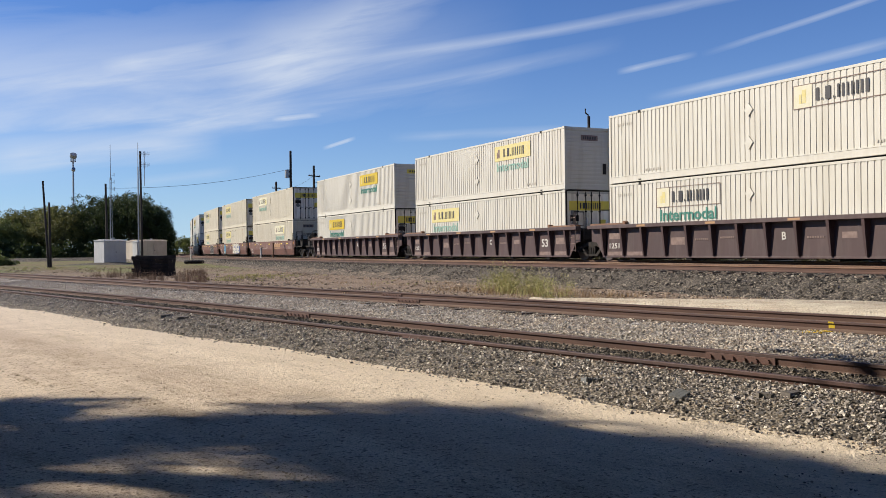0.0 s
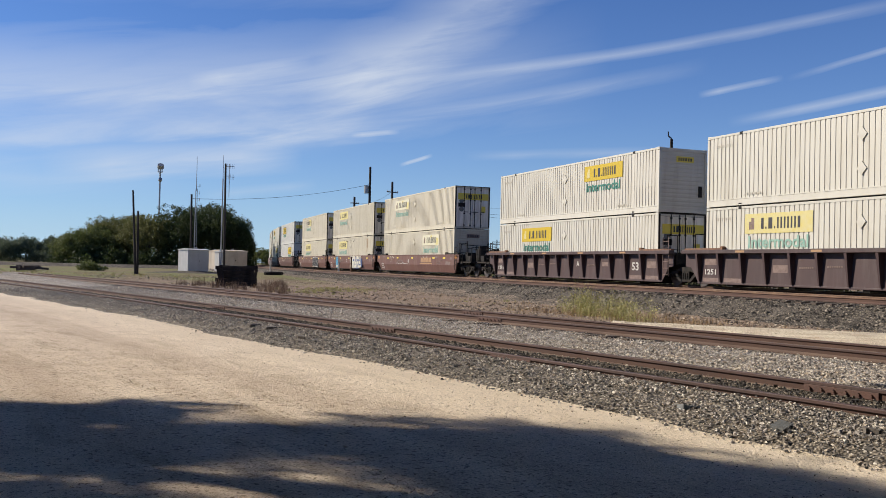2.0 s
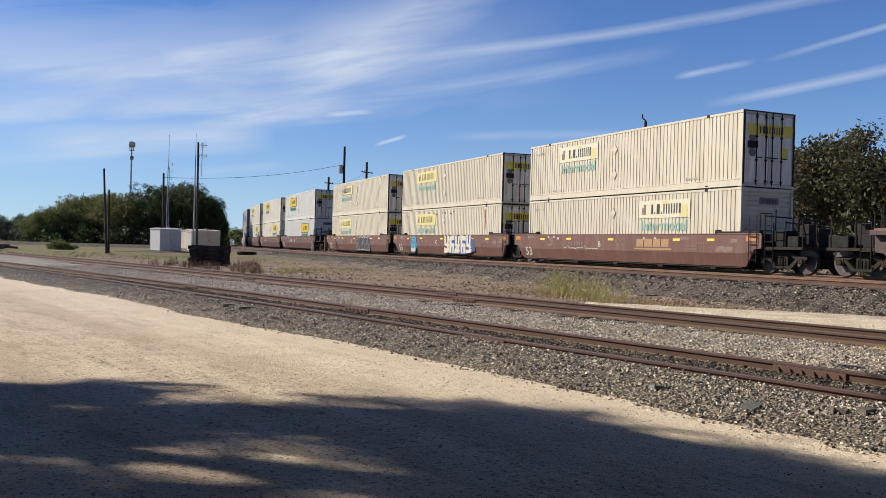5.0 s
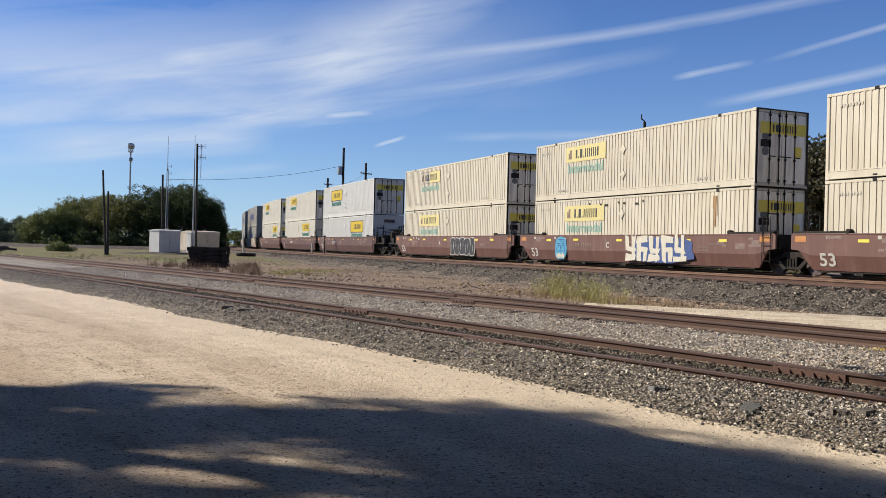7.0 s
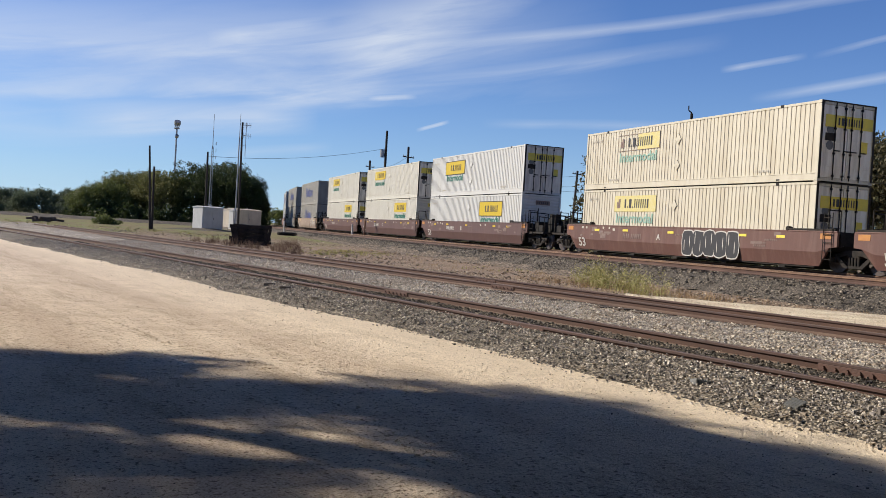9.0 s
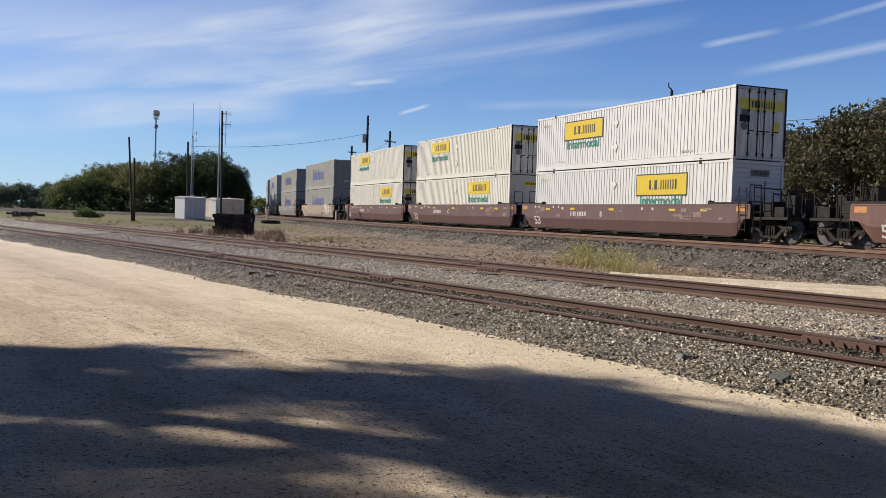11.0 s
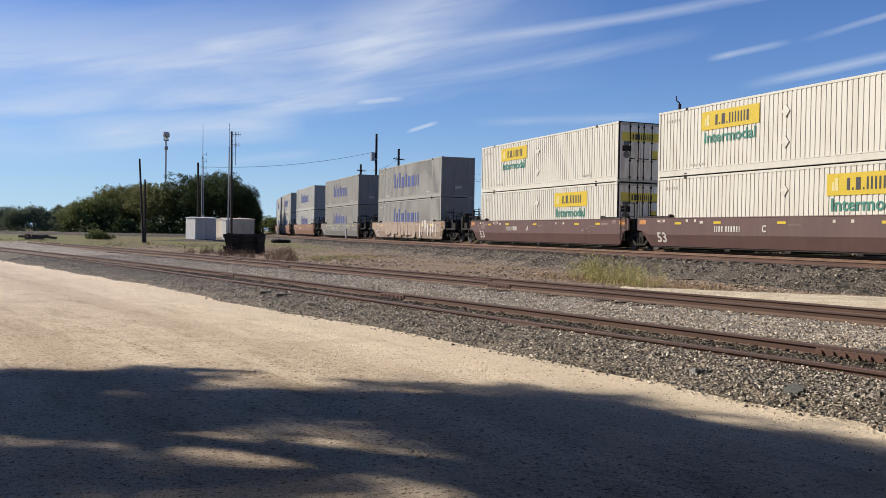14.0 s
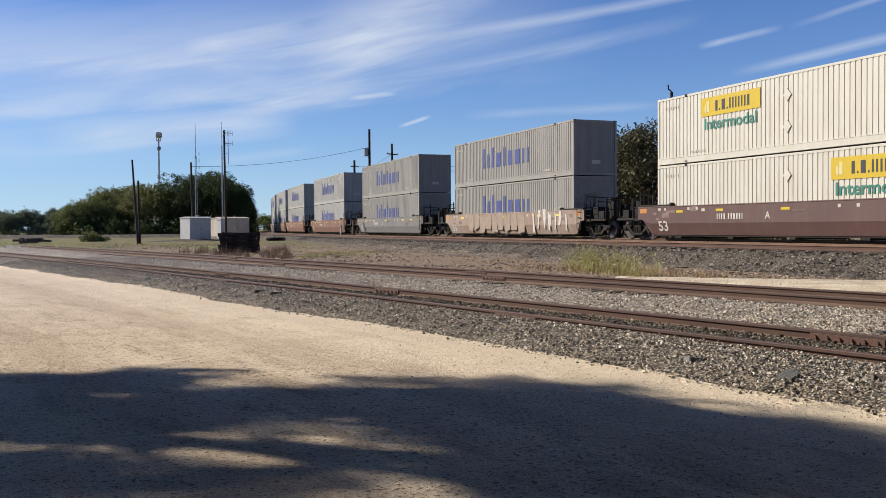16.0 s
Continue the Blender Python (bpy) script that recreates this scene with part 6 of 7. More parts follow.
def build_trees():
    rng = random.Random(11)
    # the wood behind the huts
    wood = ((1.9, 150, 4.8, 3.4, 1), (2.9, 152, 6.2, 4.4, 1), (4.0, 156, 7.7, 5.0, 1), (5.1, 160, 8.3, 5.2, 1), (5.9, 151, 8.2, 4.8, 1), (7.0, 157, 8.8, 5.0, 0), (8.2, 150, 9.6, 5.0, 0),
            (9.0, 158, 10.4, 4.8, 0), (9.8, 149, 9.9, 4.6, 0), (10.3, 156, 9.4, 4.2, 0), (11.0, 147, 8.0, 2.9, 0), (11.5, 150, 5.8, 2.2, 0))
    for k, (az, d, h, w, light) in enumerate(wood):
        x, y, _ = polar(az, d)
        tree(x, y, 0.3, h, w, "broad green tree at the edge of the wood" if light else "dense dark evergreen oak behind the huts", LEAF_DARK if not light else LEAF_OLIVE if k > 1 else LEAF_MID, 100 + k, 19000, 0.14, clump=16, loose=1.25, shell=0.72)
    # a lower row far to the left
    for k in range(15):
        az = -8.0 + k * 0.66 + rng.uniform(-0.15, 0.15)
        x, y, _ = polar(az, 255 + rng.uniform(-15, 15))
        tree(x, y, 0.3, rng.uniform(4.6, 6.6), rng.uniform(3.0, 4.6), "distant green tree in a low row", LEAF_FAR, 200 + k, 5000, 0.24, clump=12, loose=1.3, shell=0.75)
    # trees beyond the main line
    beyond = ((34.0, 84, 9.4, 4.0, 0.2), (36.2, 80, 10.3, 4.6, 0.2), (38.6, 86, 9.8, 4.6, 0.9), (41.2, 82, 10.6, 5.0, 1.0), (44.2, 78, 9.6, 4.6, 0.4), (47.3, 72, 10.0, 4.6, 0.2), (50.2, 70, 10.6, 4.8, 0.2), (53.2, 68, 10.0, 4.6, 0.3))
    for k, (az, d, h, w, bare) in enumerate(beyond):
        x, y, _ = polar(az, d)
        tree(x, y, 0, h, w, "thinning autumn tree beyond the main line", LEAF_DRY, 300 + k, int(15000 - 9000 * bare), 0.18, bare=bare, clump=14, loose=1.6, shell=0.6)
    for k in range(15):
        az = 13.0 + k * 1.5 + rng.uniform(-0.3, 0.3)
        x, y, _ = polar(az, 215 - k * 6)
        tree(x, y, 0.2, rng.uniform(3.6, 5.4), rng.uniform(2.6, 3.8), "low green bush beyond the line", LEAF_MID, 400 + k, 1800, 0.32, "bush")
    # roadside trees up-sun of the lane, which shade its near end
    lean = 1 / math.tan(radians(SUN_EL))           # how far shade falls for each metre of height
    sx, sy = math.sin(radians(SUN_AZ)) * lean, math.cos(radians(SUN_AZ)) * lean
    # each tree: the spot its shade falls on, its height, its boughs (x, y, radius about that spot)
    shade = ((-1.2, 8.9, 11.6, 900, ((-2.3, 0.6, 1.5), (0.3, 0.4, 1.15), (-0.9, -0.9, 1.2), (1.5, 0.35, 1.0), (2.35, 0.75, 0.5), (1.0, -0.85, 0.95))),
             (2.2, 7.0, 12.2, 980, ((-0.75, 0.65, 0.95), (0.2, 0.7, 0.85), (0.95, 0.1, 0.95), (1.75, -0.35, 0.85), (0.7, -0.85, 0.7), (-1.9, 0.3, 0.55))),
             (4.0, 5.2, 11.8, 1000, ((0.0, 0.5, 0.95), (0.55, -0.15, 0.8), (-0.8, -0.1, 0.8), (0.6, -0.95, 0.95), (-0.35, -1.0, 0.85), (-1.25, -0.6, 0.45))),
             (5.0, 3.2, 11.4, 1150, ((0.0, 0.2, 0.85), (-0.9, -0.2, 0.9), (0.4, -0.8, 0.8), (-0.5, -1.2, 1.0))),
             (0.8, 5.0, 12.4, 780, ((-0.75, 0.65, 0.6), (0.1, 0.35, 0.5), (0.85, 0.2, 0.42), (1.75, -0.2, 0.55), (0.2, -0.9, 0.9), (-1.9, 1.0, 0.9), (-1.3, -0.3, 0.9))),
             (0.9, 6.2, 11.0, 480, ((-1.4, 0.3, 0.6), (-0.8, -0.1, 0.5), (0.1, 0.0, 0.4), (0.9, 0.1, 0.4), (1.9, 0.3, 0.6))))
    for k, (gx, gy, top, dense, boughs) in enumerate(shade):
        oak = thing("tree", pose(gx + sx * top, gy + sy * top, 0), "tall roadside oak shading the dirt lane", "tree")
        bm = bmesh.new()
        add_tube(bm, (0, 0, -0.3), (0, 0, top - 2.2), 0.24, 0.13, 10)
        part("trunk", bm, BARK, oak)
        blobs = []
        for bx, by, r in boughs:
            bm = bmesh.new()
            add_tube(bm, (0, 0, top - 3.4), (bx, by, top), 0.08, 0.03, 6)
            part("limb", bm, BARK, oak)
            blobs.append((bx, by, top, r, r, 0.32 * r))
        put("crown", leaf_cloud("crown", blobs, int(dense * sum(r * r for _, _, r in boughs)), 0.13, LEAF_DARK, 500 + k, 0.02, 16, 1.5), oak)
    # unseen trees added to the walker's left, to cut skylight on the shaded lane
    for k, (x, y) in enumerate(((-9.8, 13.4), (-13.6, 18.6), (-18.0, 24.6), (-23.0, 31.0), (-13.0, 9.0), (-17.0, 15.0))):
        tree(x, y, 0, 7.0, 2.3, "added unseen oak that cuts skylight from the left", LEAF_DARK, 560 + k, 5000, 0.26, clump=14, loose=1.5)
    # unseen oaks added beside and behind the walker; high boughs block skylight over the lane
    for k, (gx, gy, boughs) in enumerate(((-3.6, 0.5, ((3.0, 3.4, 2.3), (5.6, 2.2, 2.3), (4.2, 5.6, 2.2), (1.2, 5.8, 2.4), (6.8, 4.6, 2.0), (0.4, 2.0, 2.2))),
                                          (2.4, -3.4, ((0.4, 4.6, 2.3), (3.2, 5.2, 2.3), (2.6, 8.0, 2.1), (5.0, 7.4, 2.1), (0.2, 8.6, 2.2), (5.4, 3.4, 2.2))),
                                          (-5.0, 7.0, ((3.0, 2.6, 2.4), (5.0, 5.2, 2.3), (7.4, 4.0, 2.5), (8.2, 6.4, 2.2), (5.2, 6.9, 1.9), (10.6, 4.6, 2.4), (10.0, 2.0, 2.3))))):
        oak = thing("tree", pose(gx, gy, 0), "added unseen oak that blocks skylight over the lane", "tree")
        bm = bmesh.new()
        add_tube(bm, (0, 0, -0.3), (0.3, 0.3, 7.4), 0.34, 0.2, 10)
        part("trunk", bm, BARK, oak)
        blobs = []
        for bx, by, r in boughs:
            bm = bmesh.new()
            add_tube(bm, (0.3, 0.3, 7.2), (bx, by, 9.8), 0.13, 0.04, 7)
            part("limb", bm, BARK, oak)
            blobs.append((bx, by, 10.0, r, r, 0.8))
        put("crown", leaf_cloud("crown", blobs, 19000, 0.34, LEAF_DARK, 580 + k, 0.05, 14, 2.0), oak)
    # more unseen trees around the walker, added only to shut out sky fill
    rear = ((-2.6, 2.6), (-8.5, 4.6), (1.9, -1.6), (6.8, -2.4), (-3.4, -3.8), (-8.0, -5.5), (3.4, -8.0), (10.5, -7.0), (-3.0, -11.0), (7.0, -14.0), (14.0, -3.5))
    for k, (x, y) in enumerate(rear):
        tree(x, y, 0, 13.0 + k % 3, 5.6, "added unseen oak that blocks skylight over the lane", LEAF_DARK, 600 + k, 6000, 0.48, skirt=0, shell=0.1, clump=14, loose=2.0)
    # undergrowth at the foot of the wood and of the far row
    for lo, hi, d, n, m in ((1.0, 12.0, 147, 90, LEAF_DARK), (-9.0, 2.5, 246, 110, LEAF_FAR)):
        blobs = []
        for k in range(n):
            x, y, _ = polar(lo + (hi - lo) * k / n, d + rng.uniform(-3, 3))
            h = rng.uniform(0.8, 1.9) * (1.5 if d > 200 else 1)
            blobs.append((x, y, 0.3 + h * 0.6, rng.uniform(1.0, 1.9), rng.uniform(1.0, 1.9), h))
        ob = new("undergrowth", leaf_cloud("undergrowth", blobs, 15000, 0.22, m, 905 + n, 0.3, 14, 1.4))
        tagged(ob, "low green undergrowth at the foot of the trees", "undergrowth", kind="stuff")
    # scrub along the far side of the main line
    blobs = []
    for k in range(120):
        x, y, _ = main_line(14 + k * 2.1, 24 + rng.uniform(-3, 5))
        h = rng.uniform(0.9, 1.9)
        blobs.append((x, y, h * 0.7, rng.uniform(1.6, 3.0), rng.uniform(1.6, 3.0), h))
    ob = new("scrub", leaf_cloud("scrub", blobs, 28000, 0.19, LEAF_DRY, 901, 0.3, 20, 1.8))
    tagged(ob, "low dark scrub along the far side of the line", "scrub", kind="stuff")


build_trees()


def tufts(name, spots, material, label, lo, hi, blades, thick, seed, category="weeds"):
    """Bent blades standing in tufts, one mesh."""
    rng = random.Random(seed)
    verts, faces = [], []
    for x, y, z, k in spots:
        for _ in range(int(blades * k)):
            a, lean = rng.uniform(0, math.tau), rng.uniform(0.05, 0.9) * rng.uniform(0.4, 1)
            h = rng.uniform(lo, hi) * k
            bx, by = x + rng.gauss(0, 0.16) * k, y + rng.gauss(0, 0.16) * k
            ca, sa = math.cos(a), math.sin(a)
            w = thick * rng.uniform(0.6, 1.3)
            px, py = -sa * w, ca * w
            i = len(verts)
            for f, l in ((0, 0), (0.55, 0.35), (1, 1)):
                cx, cy, cz = bx + ca * lean * h * l, by + sa * lean * h * l, z + h * f * (1 - 0.25 * lean)
                g = 1 - 0.8 * f
                verts += [(cx - px * g, cy - py * g, cz), (cx + px * g, cy + py * g, cz)]
            faces += [(i, i + 1, i + 3, i + 2), (i + 2, i + 3, i + 5, i + 4)]
    ob = new(name, raw_mesh(name, verts, faces, material))
    tagged(ob, label, category, kind="stuff")


def build_weeds():
    rng = random.Random(21)
    clump = []
    for f, n, tall in ((0.0, 4, 0.45), (0.12, 6, 0.6), (0.22, 9, 0.75), (0.33, 4, 0.5), (0.42, 8, 0.7), (0.55, 10, 0.85), (0.64, 10, 0.95), (0.72, 11, 1.0), (0.82, 5, 0.65), (0.93, 7, 0.6), (1.05, 5, 0.5)):
        for _ in range(n):
            clump.append((14.5 + 1.6 * f + rng.gauss(0, 0.3), 19.6 + 6.6 * f + rng.gauss(0, 0.28), 0.07, tall * rng.uniform(0.45, 1.0)))
    tufts("tall_weeds", clump, GRASS, "tall yellow-green weeds growing beside the track", 0.2, 1.15, 22, 0.004, 1)
    plume = [(x + rng.gauss(0, 0.12), y, z + 0.62 * k, 0.24 * k + 0.08, 0.24 * k + 0.08, 0.56 * k) for x, y, z, k in clump]
    ob = new("weed_leaves", leaf_cloud("weed_leaves", plume, 4200, 0.026, GRASS, 31, 0.1, 5, 2.2))
    tagged(ob, "feathery yellow-green leaves on the tall weeds", "weeds", kind="stuff")
    tufts("dry_weed_stalks", [(x + 0.3, y - 0.4, z, k * 0.8) for x, y, z, k in clump[::2]], STRAW, "dry straw stalks among the tall weeds", 0.2, 0.9, 30, 0.004, 9)
    low = [(14.6 + 2.2 * rng.random() + rng.gauss(0, 0.5), 18.5 + 9 * rng.random(), 0.06, rng.uniform(0.2, 0.6)) for _ in range(230)]
    tufts("straw_grass", low, STRAW, "low straw-coloured grass round the weeds", 0.15, 0.5, 30, 0.005, 12, "grass")
    dry = []
    for _ in range(110):
        az, d = rng.uniform(7.8, 14.2), rng.uniform(41, 60)
        x, y, _ = polar(az, d)
        if x > track_b(y) + 2.0:
            dry.append((x, y, 0.1, rng.uniform(0.4, 1.0)))
    tufts("dry_weeds", dry, RUSSET, "dead russet-brown weeds along the far yard track", 0.15, 0.6, 42, 0.008, 2)
    thin = []
    for _ in range(1200):
        y = 14 + 60 * rng.random() ** 1.2
        lo = track_b(y) + 2.2
        hi = main_line(y)[0] - 7.3
        if hi > lo:
            thin.append((rng.uniform(lo, hi), y, 0.05, rng.uniform(0.2, 0.6)))
    tufts("dry_grass", thin, STRAW, "thin dry grass on the waste ground", 0.06, 0.26, 14, 0.007, 3, "grass")
    green = []
    for cx, cy, n in ((13.7, 46.5, 70), (15.8, 49, 80), (12.4, 43.5, 30), (16.4, 34, 8), (6.0, 76, 60), (2.0, 84, 60), (-2, 90, 60), (9, 72, 30)):
        for _ in range(n):
            green.append((cx + rng.gauss(0, 1.2 if cy < 60 else 3), cy + rng.gauss(0, 1.6 if cy < 60 else 4), 0.06 if cy < 60 else 0.25, rng.uniform(0.2, 0.5)))
    tufts("green_grass", green, GRASS, "short green grass patches on the waste ground", 0.12, 0.34, 40, 0.010, 4, "grass")
    sprig = []
    for _ in range(26):
        y = rng.uniform(9, 40)
        sprig.append((track_b(y) + rng.choice((-0.5, 0.3, 1.5)) + rng.gauss(0, 0.2), y, 0.08, rng.uniform(0.2, 0.45)))
    tufts("track_sprigs", sprig, STRAW, "small dry sprigs between the yard rails", 0.1, 0.3, 10, 0.008, 5)
    x, y, _ = polar(2.6, 96)
    t = thing("bush", pose(x, y, 0.25), "low round green bush on the grass", "bush")
    put("crown", leaf_cloud("bush_crown", [(0, 0, 0.45, 1.0, 1.0, 0.55), (1.1, 0, 0.3, 0.7, 0.7, 0.35)], 2600, 0.09, LEAF_MID, 77, 0.3), t)
    bm = bmesh.new()
    for k in range(5):
        add_tube(bm, (0, 0, -0.1), (math.cos(k * 1.3) * 0.9, math.sin(k * 1.3) * 0.8, 0.6), 0.04, 0.015, 5)
    part("stem", bm, BARK, t)


build_weeds()


# ---- poles, masts and wires ----
def timber_pole(az, d, z0, top, label, lean=(0, 0), radius=0.16, arms=(), extras=None):
    x, y, _ = polar(az, d)
    p = thing("utility_pole", pose(x, y, z0), label, "pole")
    bm = bmesh.new()
    add_tube(bm, (0, 0, -0.4), (lean[0], lean[1], top - z0), radius, radius * 0.7, 10)
    part("shaft", bm, POLE_WOOD, p)
    for h, half, turn in arms:
        f = (h - z0) / (top - z0)
        bm = bmesh.new()
        add_box(bm, -half, half, -0.06, 0.06, -0.06, 0.06, 0.01)
        cross = part("crossarm", bm, POLE_WOOD, p, m=pose(lean[0] * f, lean[1] * f - 0.15, h - z0, 0, 0, turn))
        for k in (-1, -0.55, 0.55, 1):
            bm = bmesh.new()
            add_tube(bm, (0, 0, 0.05), (0, 0, 0.22), 0.05, 0.035, 7)
            part("insulator", bm, GALV, cross, m=pose(k * (half - 0.1), 0, 0))
    if extras == "transformer":
        bm = bmesh.new()
        add_tube(bm, (0, 0, -0.45), (0, 0, 0.45), 0.26, seg=12)
        part("transformer", bm, GALV, p, "grey pole transformer", pose(-0.42, 0, top - z0 - 2.6))
    return p


def el_z(el, d):
    return 1.5 + math.tan(radians(el)) * d


def build_poles():
    timber_pole(5.31, 82, 0.35, el_z(4.1, 82), "dark leaning timber pole in the grass", (-0.39, 0), 0.11)
    timber_pole(5.40, 82.6, 0.35, el_z(2.9, 82), "short dark timber pole beside another", (-0.06, 0), 0.12)
    timber_pole(8.46, 95, 0.4, el_z(4.0, 95), "dark timber pole behind the huts", (-0.1, 0), 0.14)
    timber_pole(19.2, 104, 0.1, el_z(6.1, 104), "tall dark utility pole with a transformer", (0, 0), 0.18, (), "transformer")
    timber_pole(20.6, 118, 0.1, el_z(5.2, 118), "dark utility pole with a crossarm", (0, 0), 0.2, ((el_z(4.55, 118), 1.1, 30),))
    timber_pole(18.26, 150, 0.1, el_z(4.2, 150), "distant utility pole with a crossarm", (0, 0), 0.24, ((el_z(3.8, 150), 1.0, 30),))
    timber_pole(31.0, 126, 0, el_z(4.3, 126), "leaning utility pole with a crossarm", (0.5, 0), 0.2, ((el_z(4.1, 126), 1.1, 20),))
    timber_pole(37.8, 74, 0, el_z(8.0, 74), "utility pole with a bent top bracket", (0, 0), 0.16, ((el_z(6.75, 74), 0.66, 35), (el_z(5.4, 74), 0.5, 35)))
    x, y, _ = polar(37.8, 74)
    hook = thing("pole_bracket", pose(x, y, el_z(7.7, 74)), "black bent bracket on a pole top", "bracket")
    bm = bmesh.new()
    add_tube(bm, (-0.12, -0.12, -0.3), (-0.12, -0.12, 0.45), 0.05, seg=6)
    add_tube(bm, (-0.12, -0.12, 0.45), (-0.4, -0.12, 0.6), 0.05, seg=6)
    add_tube(bm, (-0.4, -0.12, 0.6), (-0.42, -0.12, 0.95), 0.05, seg=6)
    part("bracket", bm, BLACK, hook)
    # tower with dishes
    x, y, _ = polar(6.55, 215)
    tw = thing("radio_tower", pose(x, y, 0.3), "tall pale radio tower with round dishes", "tower")
    H = el_z(5.5, 215)
    bm = bmesh.new()
    add_tube(bm, (0, 0, -0.3), (0, 0, H - 0.3), 0.22, 0.18, 10)
    part("mast", bm, GALV, tw)
    for z, r in ((H + 0.35, 0.75), (el_z(4.8, 215), 0.42)):
        bm = bmesh.new()
        add_tube(bm, (0.0, 0.1, -0.42 * r), (0.0, -0.35, 0.42 * r), r, r * 0.9, 14)
        part("dish", bm, GALV, tw, "round grey dish", pose(0, -0.45, z - 0.3))
    bm = bmesh.new()
    add_box(bm, -0.55, 0.55, -0.55, 0.55, -0.06, 0.06)
    for k in range(8):
        a = k * math.tau / 8
        add_tube(bm, (0.5 * math.cos(a), 0.5 * math.sin(a), 0), (0.5 * math.cos(a), 0.5 * math.sin(a), 0.9), 0.04, seg=5)
    part("platform", bm, GALV, tw, m=pose(0, 0, H - 1.2))
    # lattice mast
    x, y, _ = polar(8.67, 97)
    ms = thing("antenna_mast", pose(x, y, 0.4), "thin grey lattice antenna mast", "antenna")
    H = el_z(6.3, 97) - 0.4
    bm = bmesh.new()
    for k in range(3):
        a = k * math.tau / 3
        add_tube(bm, (0.16 * math.cos(a), 0.16 * math.sin(a), -0.2), (0.10 * math.cos(a), 0.10 * math.sin(a), H * 0.72), 0.025, 0.02, 5)
    for j in range(26):
        z = j * H * 0.72 / 26
        for k in range(3):
            a, b = k * math.tau / 3, (k + 1) * math.tau / 3
            add_tube(bm, (0.14 * math.cos(a), 0.14 * math.sin(a), z), (0.14 * math.cos(b), 0.14 * math.sin(b), z + H * 0.72 / 26), 0.012, seg=4)
    part("lattice", bm, GALV, ms)
    bm = bmesh.new()
    add_tube(bm, (0, 0, H * 0.7), (0, 0, H), 0.04, 0.02, 6)
    for k in range(4):
        add_tube(bm, (0.35, 0, H * (0.55 + 0.06 * k)), (0.35, 0, H * (0.58 + 0.06 * k)), 0.03, seg=5)
        add_tube(bm, (0, 0, H * (0.56 + 0.06 * k)), (0.35, 0, H * (0.56 + 0.06 * k)), 0.015, seg=4)
    part("whip", bm, GALV, ms)
    # whip antenna and the yagi pole beside it
    x, y, _ = polar(10.22, 93)
    wp = thing("antenna_mast", pose(x, y, 0.4), "slender grey whip antenna mast", "antenna")
    H = el_z(6.45, 93) - 0.4
    bm = bmesh.new()
    add_tube(bm, (0, 0, -0.2), (0, 0, H * 0.8), 0.07, 0.06, 8)
    add_tube(bm, (0, 0, H * 0.8), (0, 0, H), 0.035, 0.02, 6)
    part("pipe", bm, GALV, wp)
    x, y, _ = polar(10.42, 89)
    yg = thing("antenna_mast", pose(x, y, 0.35), "dark pole with a pair of yagi aerials", "antenna")
    H = el_z(5.95, 89) - 0.35
    bm = bmesh.new()
    add_tube(bm, (0, 0, -0.3), (-0.1, 0, H), 0.12, 0.09, 9)
    part("shaft", bm, POLE_WOOD, yg)
    for z in (H - 0.25, H - 1.25):
        bm = bmesh.new()
        add_tube(bm, (-0.1, 0, 0), (0.75, 0, 0), 0.025, seg=5)
        for k in range(5):
            add_tube(bm, (0.05 + 0.16 * k, 0, -0.25), (0.05 + 0.16 * k, 0, 0.25), 0.014, seg=4)
        part("yagi", bm, GALV, yg, "small yagi aerial", pose(0, 0, z))
    bm = bmesh.new()
    add_tube(bm, (0.28, 0, H - 3.2), (0.28, 0, H), 0.03, seg=5)
    add_tube(bm, (-0.08, 0, H - 2.2), (0.28, 0, H - 2.2), 0.02, seg=4)
    part("side_whip", bm, GALV, yg)


build_poles()


def wire(name, a, b, sag, label, radius=0.016):
    """A cable that sags between two points."""
    cu = bmesh.new()
    a, b = Vector(a), Vector(b)
    prev = a
    for k in range(1, 25):
        f = k / 24
        p = a.lerp(b, f) - Vector((0, 0, sag * 4 * f * (1 - f)))
        add_tube(cu, prev, p, radius, seg=4, caps=False)
        prev = p
    ob = new(name, to_mesh(name, cu, BLACK))
    tagged(ob, label, "cable", "overhead wires")


def build_wires():
    pb = polar(19.2, 104, el_z(5.0, 104))
    wire("overhead_wire", pb, polar(8.46, 95, el_z(3.75, 95)), 0.6, "thin black wire strung between timber poles", 0.022)
    wire("overhead_wire", polar(20.6, 118, el_z(4.6, 118)), polar(18.26, 150, el_z(3.9, 150)), 0.8, "thin black wire between distant poles")
    for e0, e1 in ((6.0, 3.95), (4.2, 3.3), (3.8, 3.0)):
        wire("overhead_wire", polar(37.8, 74, el_z(e0, 74)), polar(31.0, 126, el_z(e1, 126)), 0.5, "thin black wire beyond the main line", 0.02)
        wire("overhead_wire", polar(37.8, 74, el_z(e0, 74)), polar(58.0, 60, el_z(e0 + 1.5, 60)), 0.5, "thin black wire beyond the main line", 0.02)
        wire("overhead_wire", polar(31.0, 126, el_z(e1, 126)), polar(20.6, 118, el_z(4.2, 118)), 0.8, "thin black wire beyond the main line", 0.02)


build_wires()


